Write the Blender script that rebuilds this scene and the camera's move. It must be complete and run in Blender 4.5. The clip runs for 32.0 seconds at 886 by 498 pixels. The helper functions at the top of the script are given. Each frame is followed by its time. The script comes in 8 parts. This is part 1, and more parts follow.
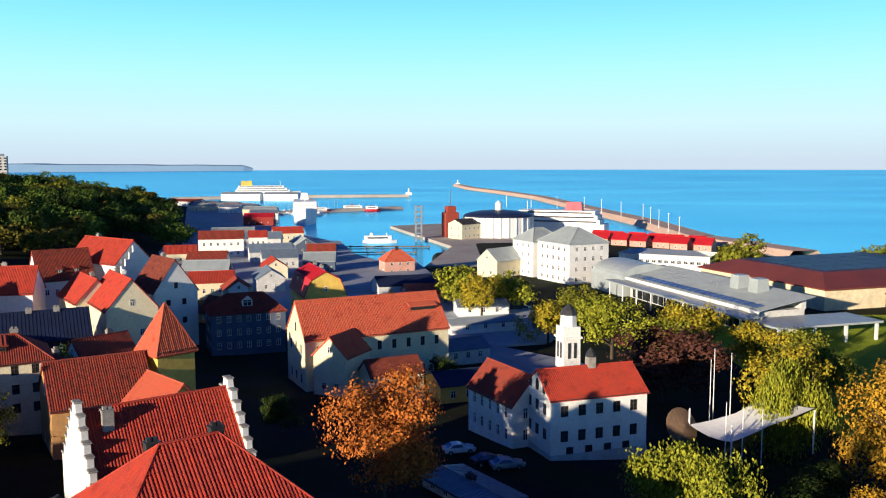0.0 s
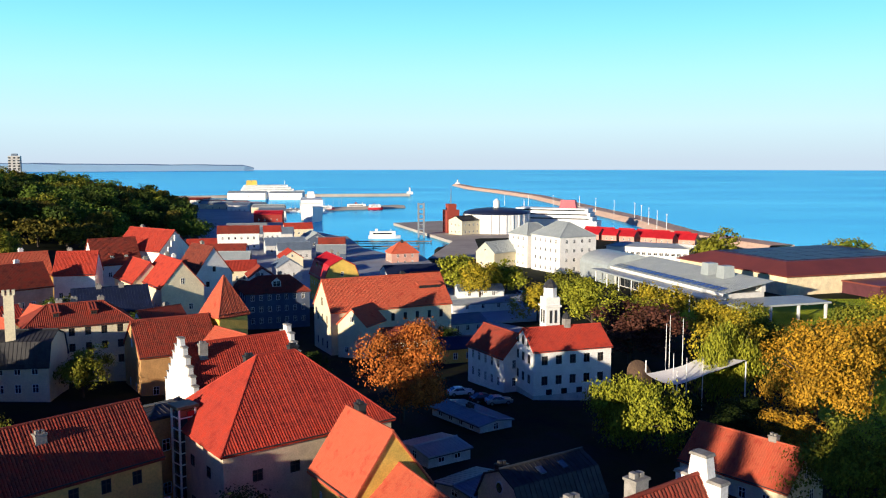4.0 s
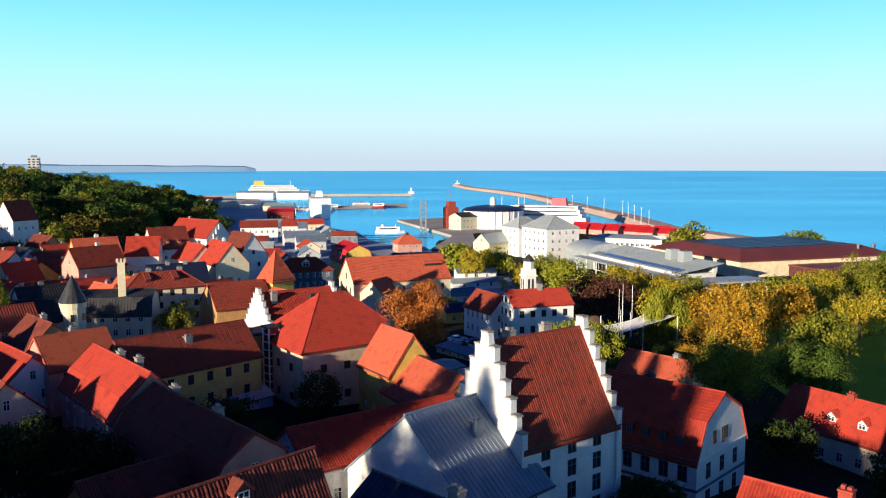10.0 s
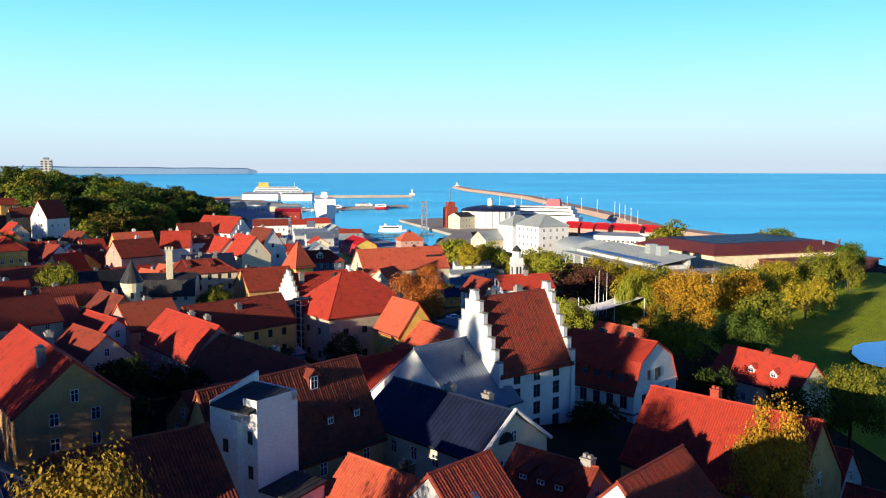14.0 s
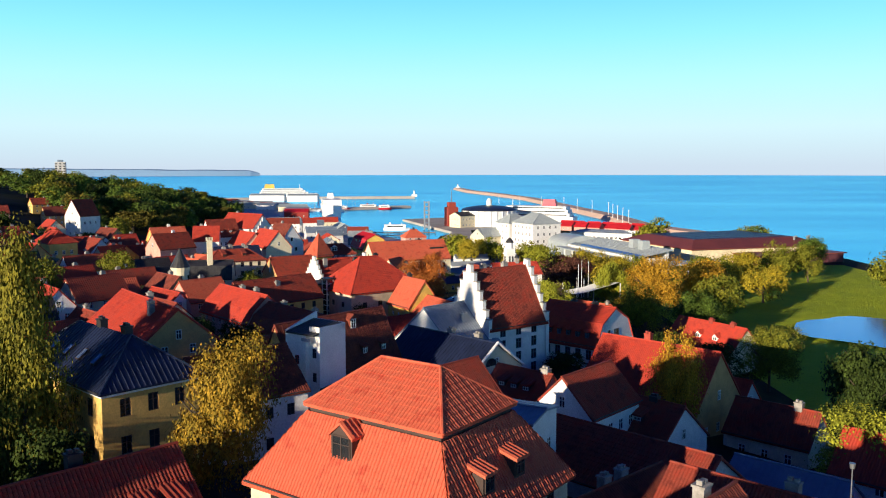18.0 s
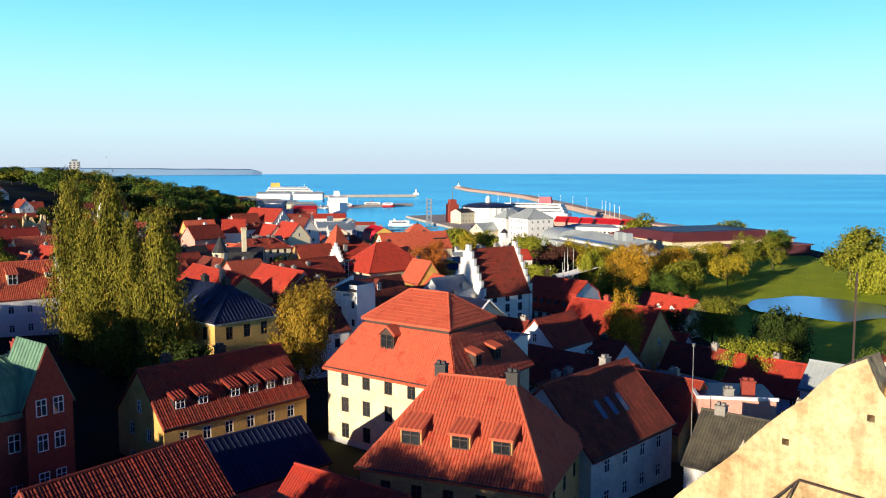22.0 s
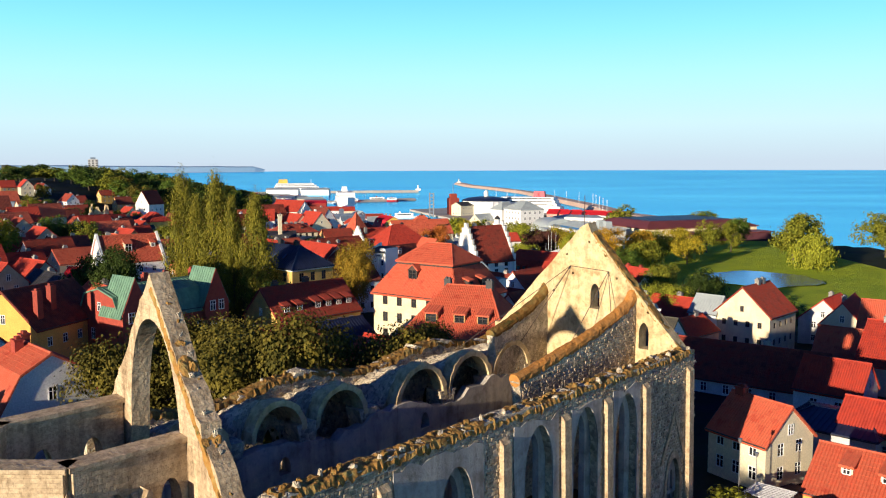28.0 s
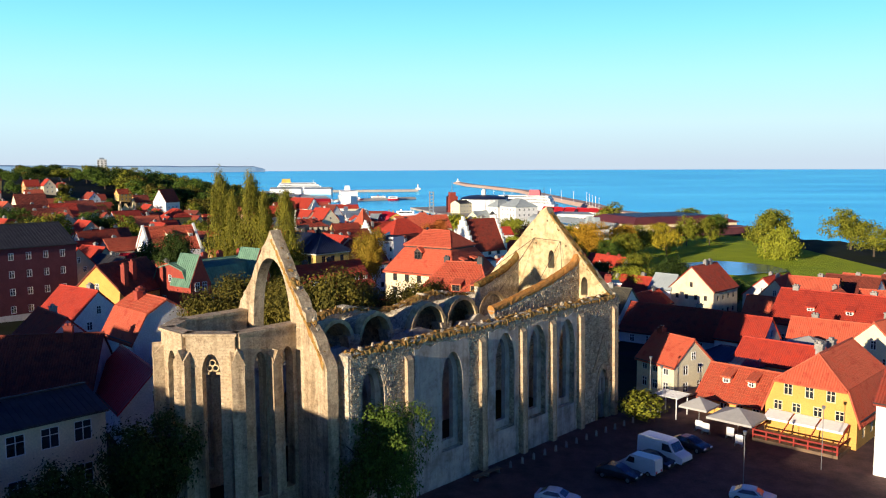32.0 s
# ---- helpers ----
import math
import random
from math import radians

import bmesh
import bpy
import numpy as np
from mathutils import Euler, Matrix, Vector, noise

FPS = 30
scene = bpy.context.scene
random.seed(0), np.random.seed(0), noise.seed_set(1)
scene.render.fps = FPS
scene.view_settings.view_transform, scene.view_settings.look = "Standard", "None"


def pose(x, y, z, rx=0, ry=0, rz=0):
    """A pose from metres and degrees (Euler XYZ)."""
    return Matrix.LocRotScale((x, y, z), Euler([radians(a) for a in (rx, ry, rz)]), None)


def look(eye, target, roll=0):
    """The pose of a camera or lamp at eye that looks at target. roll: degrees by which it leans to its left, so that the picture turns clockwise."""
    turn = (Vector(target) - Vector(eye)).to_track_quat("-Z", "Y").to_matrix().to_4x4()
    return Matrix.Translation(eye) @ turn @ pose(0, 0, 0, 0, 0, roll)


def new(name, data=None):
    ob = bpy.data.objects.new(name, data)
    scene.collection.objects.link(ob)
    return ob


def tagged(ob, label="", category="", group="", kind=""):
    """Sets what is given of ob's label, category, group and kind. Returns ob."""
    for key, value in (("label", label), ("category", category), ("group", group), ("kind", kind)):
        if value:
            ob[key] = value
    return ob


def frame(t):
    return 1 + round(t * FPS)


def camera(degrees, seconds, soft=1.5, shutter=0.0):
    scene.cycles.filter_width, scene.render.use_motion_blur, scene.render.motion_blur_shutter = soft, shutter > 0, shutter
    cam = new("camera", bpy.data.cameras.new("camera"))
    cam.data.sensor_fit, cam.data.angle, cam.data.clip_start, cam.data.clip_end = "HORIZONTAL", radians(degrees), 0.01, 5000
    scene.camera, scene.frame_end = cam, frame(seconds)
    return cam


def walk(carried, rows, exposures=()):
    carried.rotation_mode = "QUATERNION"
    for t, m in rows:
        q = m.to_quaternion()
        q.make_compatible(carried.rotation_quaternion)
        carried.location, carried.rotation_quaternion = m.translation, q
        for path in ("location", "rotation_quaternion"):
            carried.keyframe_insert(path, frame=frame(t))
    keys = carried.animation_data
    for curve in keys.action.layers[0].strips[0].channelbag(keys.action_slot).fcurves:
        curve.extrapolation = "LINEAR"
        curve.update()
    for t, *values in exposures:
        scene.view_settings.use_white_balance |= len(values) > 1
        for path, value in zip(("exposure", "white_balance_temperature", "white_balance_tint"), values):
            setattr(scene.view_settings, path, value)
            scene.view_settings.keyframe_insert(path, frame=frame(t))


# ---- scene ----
cam = camera(56.05, 32.0, soft=1.15)
EYE = 42.0
ROWS = [
    (0.0, 0.0, 0.0, 0.0, 0.086, -5.98, 0.11),
    (0.5, -0.126, -3.526, 0.028, 0.092, -5.986, 0.111),
    (1.0, -0.238, -7.075, 0.014, 0.09, -6.002, 0.071),
    (1.5, -0.419, -10.601, 0.043, 0.067, -6.041, 0.057),
    (2.0, -0.518, -14.048, 0.038, 0.073, -6.03, 0.058),
    (2.5, -0.602, -17.57, 0.008, 0.077, -6.008, 0.039),
    (3.0, -0.728, -21.199, 0.027, 0.067, -5.975, 0.057),
    (3.5, -0.826, -24.774, 0.029, 0.062, -5.964, 0.066),
    (4.0, -0.882, -28.375, 0.017, 0.056, -5.975, 0.045),
    (4.5, -0.965, -31.928, 0.074, 0.044, -6.014, 0.024),
    (6.5, -1.048, -46.233, 0.132, 0.065, -5.969, 0.116),
    (7.0, -1.104, -49.784, 0.146, 0.053, -5.959, 0.094),
    (7.5, -1.048, -53.411, 0.162, 0.071, -5.942, 0.137),
    (8.0, -1.104, -57.063, 0.139, 0.059, -5.92, 0.115),
    (8.5, -1.118, -60.689, 0.128, 0.052, -5.925, 0.084),
    (9.0, -1.133, -64.339, 0.076, 0.063, -5.942, 0.086),
    (9.5, -1.203, -67.94, 0.079, 0.058, -5.936, 0.085),
    (10.0, -1.148, -71.59, 0.026, 0.058, -5.909, 0.085),
    (10.5, -1.12, -75.242, 0.015, 0.046, -5.898, 0.063),
    (11.0, -1.134, -78.869, 0.019, 0.039, -5.892, 0.043),
    (11.5, -1.105, -82.523, 0.051, 0.034, -5.876, 0.042),
    (12.0, -1.077, -86.229, 0.085, 0.035, -5.859, 0.071),
    (12.5, -1.063, -89.96, 0.107, 0.039, -5.843, 0.033),
    (13.0, -1.064, -93.609, 0.041, 0.027, -5.804, 0.021),
    (13.5, -0.95, -97.575, 0.13, 0.056, -5.782, 0.055),
    (14.0, -0.963, -101.643, 0.212, 0.066, -5.76, 0.037),
    (14.5, -1.019, -105.502, 0.213, 0.066, -5.743, 0.027),
    (16.5, -1.088, -121.504, 0.26, 0.122, -5.676, 0.086),
    (17.0, -1.13, -125.413, 0.25, 0.123, -5.687, 0.086),
    (17.5, -1.187, -129.732, 0.205, 0.127, -5.665, 0.067),
    (18.0, -1.187, -134.157, 0.22, 0.137, -5.615, 0.049),
    (18.5, -1.228, -138.766, 0.288, 0.137, -5.555, 0.059),
    (19.0, -1.297, -143.424, 0.331, 0.137, -5.544, 0.039),
    (19.5, -1.367, -148.082, 0.359, 0.142, -5.576, 0.05),
    (20.0, -1.451, -152.609, 0.353, 0.143, -5.643, 0.05),
    (20.5, -1.648, -156.877, 0.321, 0.124, -5.681, -0.002),
    (21.0, -1.591, -161.432, 0.357, 0.154, -5.72, 0.052),
    (21.5, -1.717, -165.857, 0.36, 0.159, -5.698, 0.043),
    (22.0, -1.829, -170.309, 0.393, 0.175, -5.686, 0.056),
    (22.5, -1.94, -174.941, 0.421, 0.187, -5.647, 0.068),
    (23.0, -1.954, -179.623, 0.436, 0.222, -5.63, 0.123),
    (23.5, -2.095, -184.328, 0.383, 0.212, -5.636, 0.141),
    (24.0, -2.165, -189.007, 0.343, 0.218, -5.647, 0.152),
    (24.5, -2.179, -193.664, 0.37, 0.224, -5.686, 0.163),
    (25.0, -2.263, -198.295, 0.384, 0.22, -5.708, 0.202),
    (25.5, -2.332, -202.824, 0.405, 0.213, -5.768, 0.151),
    (27.5, -2.53, -219.975, 0.302, 0.209, -5.857, 0.19),
    (28.0, -2.53, -224.089, 0.274, 0.194, -5.896, 0.207),
    (28.5, -2.488, -228.129, 0.297, 0.19, -5.885, 0.236),
    (29.0, -2.418, -232.14, 0.277, 0.179, -5.907, 0.234),
    (29.5, -2.39, -236.13, 0.326, 0.158, -5.902, 0.24),
    (30.0, -2.389, -240.067, 0.358, 0.152, -5.946, 0.239),
    (30.5, -2.43, -244.059, 0.437, 0.153, -5.93, 0.249),
    (31.0, -2.485, -248.1, 0.49, 0.142, -5.924, 0.248),
    (31.5, -2.499, -252.06, 0.468, 0.143, -5.93, 0.267),
    (32.0, -2.527, -256.05, 0.518, 0.143, -5.924, 0.267),
]
walk(cam, [(t, pose(x, y, EYE + z, 90 + pitch, roll, yaw)) for t, x, y, z, yaw, pitch, roll in ROWS])

# ---- light ----
scene.view_settings.exposure = 0.69
SUN_AZ, SUN_EL = 230.5, 10.0
world = bpy.data.worlds.new("sky")
scene.world = world
world.use_nodes = True
wn, wl = world.node_tree.nodes, world.node_tree.links
wn.clear()
sky = wn.new("ShaderNodeTexSky")
sky.sky_type, sky.sun_disc = "NISHITA", False
sky.sun_elevation, sky.sun_rotation = radians(SUN_EL), math.atan2(math.cos(radians(SUN_AZ)), math.sin(radians(SUN_AZ)))
sky.altitude, sky.air_density, sky.dust_density, sky.ozone_density = 40, 1.0, 0.6, 2.0
coords, split = wn.new("ShaderNodeTexCoord"), wn.new("ShaderNodeSeparateXYZ")
tint = wn.new("ShaderNodeValToRGB")
tint.color_ramp.elements[0].position, tint.color_ramp.elements[0].color = 0.0, (0.63, 0.76, 0.9, 1)
tint.color_ramp.elements[1].position, tint.color_ramp.elements[1].color = 1.0, (0.001, 0.006, 0.06, 1)
for place, colour in ((0.045, (0.67, 0.94, 1.03, 1)), (0.1, (0.5, 1.0, 1.1, 1)), (0.15, (0.32, 0.93, 1.12, 1)), (0.2, (0.2, 0.76, 1.05, 1)), (0.24, (0.03, 0.3, 1.05, 1)), (0.32, (0.01, 0.12, 0.65, 1)), (0.5, (0.003, 0.025, 0.24, 1))):
    tint.color_ramp.elements.new(place).color = colour
mixer = wn.new("ShaderNodeMix")
mixer.data_type, mixer.blend_type = "RGBA", "MIX"
mixer.inputs[0].default_value = 0.93
back, out = wn.new("ShaderNodeBackground"), wn.new("ShaderNodeOutputWorld")
back.inputs["Strength"].default_value = 0.645
wl.new(coords.outputs["Generated"], split.inputs[0])
wl.new(split.outputs["Z"], tint.inputs[0])
dim = wn.new("ShaderNodeVectorMath")
dim.operation = "SCALE"
dim.inputs["Scale"].default_value = 0.1
wl.new(sky.outputs[0], dim.inputs[0])
wl.new(dim.outputs[0], mixer.inputs[6])
wl.new(tint.outputs[0], mixer.inputs[7])
wl.new(mixer.outputs[2], back.inputs["Color"])
wl.new(back.outputs[0], out.inputs[0])

lamp = bpy.data.lights.new("sun", "SUN")
lamp.energy, lamp.angle, lamp.color = 5.0, radians(0.6), (1.0, 0.84, 0.64)
sun = new("sun", lamp)
sun.matrix_world = look((0, 0, 0), (-math.cos(radians(SUN_AZ)) * math.cos(radians(SUN_EL)), -math.sin(radians(SUN_AZ)) * math.cos(radians(SUN_EL)), -math.sin(radians(SUN_EL))))


# ---- materials ----
def material(name, base, second=None, rough=0.8, metal=0.0, scale=1.5, bump=0.0, bump_scale=20.0, vary=0.12, spec=0.3, third=None, island=False):
    """Base colour mixed with a second one in patches, fine grain, a random shift a piece and relief."""
    m = bpy.data.materials.new(name)
    m.use_nodes = True
    n, l = m.node_tree.nodes, m.node_tree.links
    p = n["Principled BSDF"]
    p.inputs["Roughness"].default_value, p.inputs["Metallic"].default_value = rough, metal
    p.inputs["Specular IOR Level"].default_value = spec
    second = second or tuple(0.7 * c for c in base)
    tex = n.new("ShaderNodeTexCoord")
    big = n.new("ShaderNodeTexNoise")
    big.inputs["Scale"].default_value, big.inputs["Detail"].default_value, big.inputs["Roughness"].default_value = scale, 6, 0.65
    ramp = n.new("ShaderNodeValToRGB")
    ramp.color_ramp.elements[0].position, ramp.color_ramp.elements[1].position = 0.36, 0.66
    ramp.color_ramp.elements[0].color, ramp.color_ramp.elements[1].color = (*base, 1), (*second, 1)
    if third:
        ramp.color_ramp.elements.new(0.53).color = (*third, 1)
    fine = n.new("ShaderNodeTexNoise")
    fine.inputs["Scale"].default_value, fine.inputs["Detail"].default_value = bump_scale, 4
    info = n.new("ShaderNodeNewGeometry" if island else "ShaderNodeObjectInfo")
    lift = n.new("ShaderNodeMapRange")
    lift.inputs["To Min"].default_value, lift.inputs["To Max"].default_value = 1 - vary, 1 + vary
    grain = n.new("ShaderNodeMapRange")
    grain.inputs["From Min"].default_value, grain.inputs["From Max"].default_value = 0.3, 0.7
    grain.inputs["To Min"].default_value, grain.inputs["To Max"].default_value = 0.86, 1.12
    times = n.new("ShaderNodeMath")
    times.operation = "MULTIPLY"
    hsv = n.new("ShaderNodeHueSaturation")
    l.new(tex.outputs["Object"], big.inputs["Vector"])
    l.new(tex.outputs["Object"], fine.inputs["Vector"])
    l.new(big.outputs["Fac"], ramp.inputs[0])
    l.new(info.outputs["Random Per Island" if island else "Random"], lift.inputs["Value"])
    l.new(fine.outputs["Fac"], grain.inputs["Value"])
    l.new(lift.outputs[0], times.inputs[0])
    l.new(grain.outputs[0], times.inputs[1])
    l.new(times.outputs[0], hsv.inputs["Value"])
    l.new(ramp.outputs[0], hsv.inputs["Color"])
    l.new(hsv.outputs[0], p.inputs["Base Color"])
    if bump:
        b = n.new("ShaderNodeBump")
        b.inputs["Strength"].default_value, b.inputs["Distance"].default_value = 0.9, bump
        l.new(fine.outputs["Fac"], b.inputs["Height"])
        l.new(b.outputs[0], p.inputs["Normal"])
    return m


def roof_tiles(name, base, second, third=None):
    return material(name, base, second, rough=0.75, scale=0.8, bump=0.02, bump_scale=9.0, vary=0.1, spec=0.25, third=third)


TILE_ORANGE = roof_tiles("orange_clay_tiles", (0.54, 0.098, 0.05), (0.42, 0.062, 0.034), (0.5, 0.115, 0.06))
TILE_RED = roof_tiles("red_clay_tiles", (0.47, 0.048, 0.024), (0.32, 0.032, 0.02), (0.4, 0.05, 0.03))
TILE_DARK = roof_tiles("weathered_clay_tiles", (0.3, 0.04, 0.022), (0.16, 0.03, 0.02), (0.25, 0.05, 0.03))
TILE_BROWN = roof_tiles("brown_clay_tiles", (0.24, 0.052, 0.03), (0.12, 0.03, 0.022))
SHEET_RED = material("red_painted_sheet_metal", (0.5, 0.02, 0.03), (0.4, 0.015, 0.02), rough=0.45, scale=0.4)
SHEET_NAVY = material("dark_blue_sheet_metal", (0.018, 0.027, 0.065), (0.012, 0.018, 0.04), rough=0.45, scale=0.6, spec=0.35)
SHEET_GREY = material("grey_blue_sheet_metal", (0.2, 0.25, 0.31), (0.14, 0.19, 0.25), rough=0.45, scale=0.6, spec=0.5)
SHEET_GREEN = material("green_copper_sheet", (0.16, 0.3, 0.2), (0.09, 0.17, 0.12), rough=0.6, scale=0.7)
SHEET_BLACK = material("black_sheet_metal", (0.025, 0.025, 0.028), (0.05, 0.05, 0.05), rough=0.5, scale=0.8)
SHEET_PALE = material("pale_grey_sheet_metal", (0.36, 0.4, 0.4), (0.28, 0.32, 0.33), rough=0.4, scale=0.3, spec=0.5)
SHEET_BROWN = material("brown_sheet_metal", (0.2, 0.05, 0.035), (0.15, 0.04, 0.03), rough=0.5, scale=0.1)
MOSSY = roof_tiles("mossy_dark_tiles", (0.06, 0.055, 0.045), (0.11, 0.1, 0.07))


def plaster(name, base, stain=0.75):
    return material(name, base, tuple(c * stain for c in base), rough=0.9, scale=0.5, bump=0.012, bump_scale=6.0, vary=0.05, spec=0.2)


WHITE = plaster("white_limewash", (0.8, 0.79, 0.75), 0.86)
APRICOT = plaster("orange_yellow_limewash", (0.72, 0.39, 0.1), 0.85)
IVORY = plaster("ivory_plaster", (0.8, 0.68, 0.45))
CREAM = plaster("cream_plaster", (0.74, 0.66, 0.46), 0.86)
YELLOW = plaster("yellow_plaster", (0.72, 0.46, 0.14))
BUTTER = plaster("butter_yellow_plaster", (0.76, 0.52, 0.12))
OCHRE = plaster("ochre_plaster", (0.6, 0.34, 0.14))
PINK = plaster("pink_plaster", (0.62, 0.34, 0.27))
BEIGE = plaster("beige_plaster", (0.62, 0.5, 0.36))
PALEGREY = plaster("pale_grey_plaster", (0.6, 0.6, 0.58))
NAVYWALL = plaster("blue_grey_boarding", (0.1, 0.13, 0.19))
MAROON = plaster("maroon_boarding", (0.12, 0.04, 0.05))
BRICK = material("red_brickwork", (0.34, 0.06, 0.035), (0.24, 0.04, 0.03), scale=2.0, bump=0.02, bump_scale=12)
WHITEPAINT = material("white_paint", (0.8, 0.8, 0.78), (0.7, 0.7, 0.68), rough=0.5, vary=0.03)
DARKPAINT = material("dark_brown_paint", (0.05, 0.035, 0.03), (0.08, 0.05, 0.04), rough=0.6, vary=0.03)
REDPAINT = material("falu_red_paint", (0.3, 0.03, 0.02), (0.22, 0.025, 0.02), rough=0.7, vary=0.05)
GLASS = material("window_glass", (0.02, 0.025, 0.03), (0.03, 0.035, 0.04), rough=0.06, spec=0.8, vary=0.3)
SKYGLASS = material("skylight_glass", (0.1, 0.14, 0.2), (0.08, 0.12, 0.18), rough=0.05, spec=1.0, vary=0.2)
STEEL = material("galvanised_steel", (0.35, 0.36, 0.37), (0.25, 0.26, 0.27), rough=0.4, metal=0.7)
CHIMNEYSTONE = material("grey_rendered_chimney", (0.34, 0.32, 0.29), (0.2, 0.19, 0.17), bump=0.02)
RUBBER = material("black_rubber", (0.015, 0.015, 0.016), (0.02, 0.02, 0.02))
CANVAS = material("white_canvas", (0.78, 0.78, 0.76), (0.7, 0.7, 0.68), rough=0.8)
GREYCANVAS = material("grey_parasol_canvas", (0.4, 0.39, 0.37), (0.34, 0.33, 0.31), rough=0.85)
BLUEPAINT = material("blue_grey_window_paint", (0.1, 0.14, 0.19), (0.07, 0.1, 0.14), rough=0.5, vary=0.1)
TIMBER = material("weathered_timber", (0.22, 0.14, 0.08), (0.14, 0.09, 0.06), bump=0.02)

def rubble(name, c1, c2, c3, size, deep):
    """Field stones in lime mortar: cells of stone with raised faces."""
    m = material(name, c1, c2, rough=0.95, scale=0.35, bump=0.0, vary=0.05, spec=0.12, third=c3)
    n, l = m.node_tree.nodes, m.node_tree.links
    p = n["Principled BSDF"]
    tex = n.new("ShaderNodeTexCoord")
    cell = n.new("ShaderNodeTexVoronoi")
    cell.inputs["Scale"].default_value = size
    edge = n.new("ShaderNodeTexVoronoi")
    edge.feature = "DISTANCE_TO_EDGE"
    edge.inputs["Scale"].default_value = size
    warp = n.new("ShaderNodeTexNoise")
    warp.inputs["Scale"].default_value = 1.7
    mixv = n.new("ShaderNodeMix")
    mixv.data_type = "VECTOR"
    mixv.inputs[0].default_value = 0.12
    l.new(tex.outputs["Object"], warp.inputs["Vector"])
    l.new(tex.outputs["Object"], mixv.inputs[4])
    l.new(warp.outputs["Color"], mixv.inputs[5])
    l.new(mixv.outputs[1], cell.inputs["Vector"])
    l.new(mixv.outputs[1], edge.inputs["Vector"])
    old = p.inputs["Base Color"].links[0].from_socket
    tone = n.new("ShaderNodeMapRange")
    tone.inputs["To Min"].default_value, tone.inputs["To Max"].default_value = 0.6, 1.45
    l.new(cell.outputs["Color"], tone.inputs["Value"])
    shift = n.new("ShaderNodeHueSaturation")
    l.new(tone.outputs[0], shift.inputs["Value"])
    l.new(old, shift.inputs["Color"])
    l.new(shift.outputs[0], p.inputs["Base Color"])
    lift = n.new("ShaderNodeMapRange")
    lift.inputs["From Max"].default_value = 0.3
    rough_face = n.new("ShaderNodeTexNoise")
    rough_face.inputs["Scale"].default_value, rough_face.inputs["Detail"].default_value = 2.6, 6
    face = n.new("ShaderNodeMath")
    face.operation = "MULTIPLY_ADD"
    face.inputs[1].default_value = 0.55
    l.new(tex.outputs["Object"], rough_face.inputs["Vector"])
    l.new(rough_face.outputs["Fac"], face.inputs[0])
    l.new(edge.outputs["Distance"], face.inputs[2])
    l.new(face.outputs[0], lift.inputs["Value"])
    lift.inputs["From Min"].default_value, lift.inputs["From Max"].default_value = 0.1, 0.62
    b = n.new("ShaderNodeBump")
    b.inputs["Strength"].default_value, b.inputs["Distance"].default_value = 1.0, deep
    l.new(lift.outputs[0], b.inputs["Height"])
    l.new(b.outputs[0], p.inputs["Normal"])
    return m


FIELDSTONE = material("field_stones", (0.5, 0.4, 0.27), (0.26, 0.2, 0.13), rough=0.95, scale=1.6, bump=0.05, bump_scale=6.0, vary=0.3, spec=0.1, third=(0.42, 0.33, 0.22), island=True)
STONE = rubble("limestone_rubble", (0.6, 0.52, 0.38), (0.29, 0.25, 0.18), (0.47, 0.4, 0.29), 4.2, 0.1)


def coursed(m, deep):
    """Squared blocks in courses with thin recessed joints."""
    n, l = m.node_tree.nodes, m.node_tree.links
    p = n["Principled BSDF"]
    tex, split, join = n.new("ShaderNodeTexCoord"), n.new("ShaderNodeSeparateXYZ"), n.new("ShaderNodeCombineXYZ")
    l.new(tex.outputs["Object"], split.inputs[0])
    side = n.new("ShaderNodeMath")
    l.new(split.outputs["X"], side.inputs[0])
    l.new(split.outputs["Y"], side.inputs[1])
    l.new(side.outputs[0], join.inputs["X"])
    l.new(split.outputs["Z"], join.inputs["Y"])
    blocks = n.new("ShaderNodeTexBrick")
    for key, value in (("Scale", 1.0), ("Mortar Size", 0.014), ("Mortar Smooth", 0.6), ("Brick Width", 0.52), ("Row Height", 0.25)):
        blocks.inputs[key].default_value = value
    blocks.inputs["Color1"].default_value, blocks.inputs["Color2"].default_value, blocks.inputs["Mortar"].default_value = (1, 1, 1, 1), (0.78, 0.78, 0.78, 1), (0.66, 0.66, 0.66, 1)
    l.new(join.outputs[0], blocks.inputs["Vector"])
    tone = n.new("ShaderNodeMix")
    tone.data_type, tone.blend_type = "RGBA", "MULTIPLY"
    tone.inputs[0].default_value = 0.6
    l.new(p.inputs["Base Color"].links[0].from_socket, tone.inputs[6])
    l.new(blocks.outputs["Color"], tone.inputs[7])
    l.new(tone.outputs[2], p.inputs["Base Color"])
    b = n.new("ShaderNodeBump")
    b.inputs["Strength"].default_value, b.inputs["Distance"].default_value = 1.0, deep
    l.new(blocks.outputs["Color"], b.inputs["Height"])
    if p.inputs["Normal"].links:
        l.new(p.inputs["Normal"].links[0].from_socket, b.inputs["Normal"])
    l.new(b.outputs[0], p.inputs["Normal"])
    return m


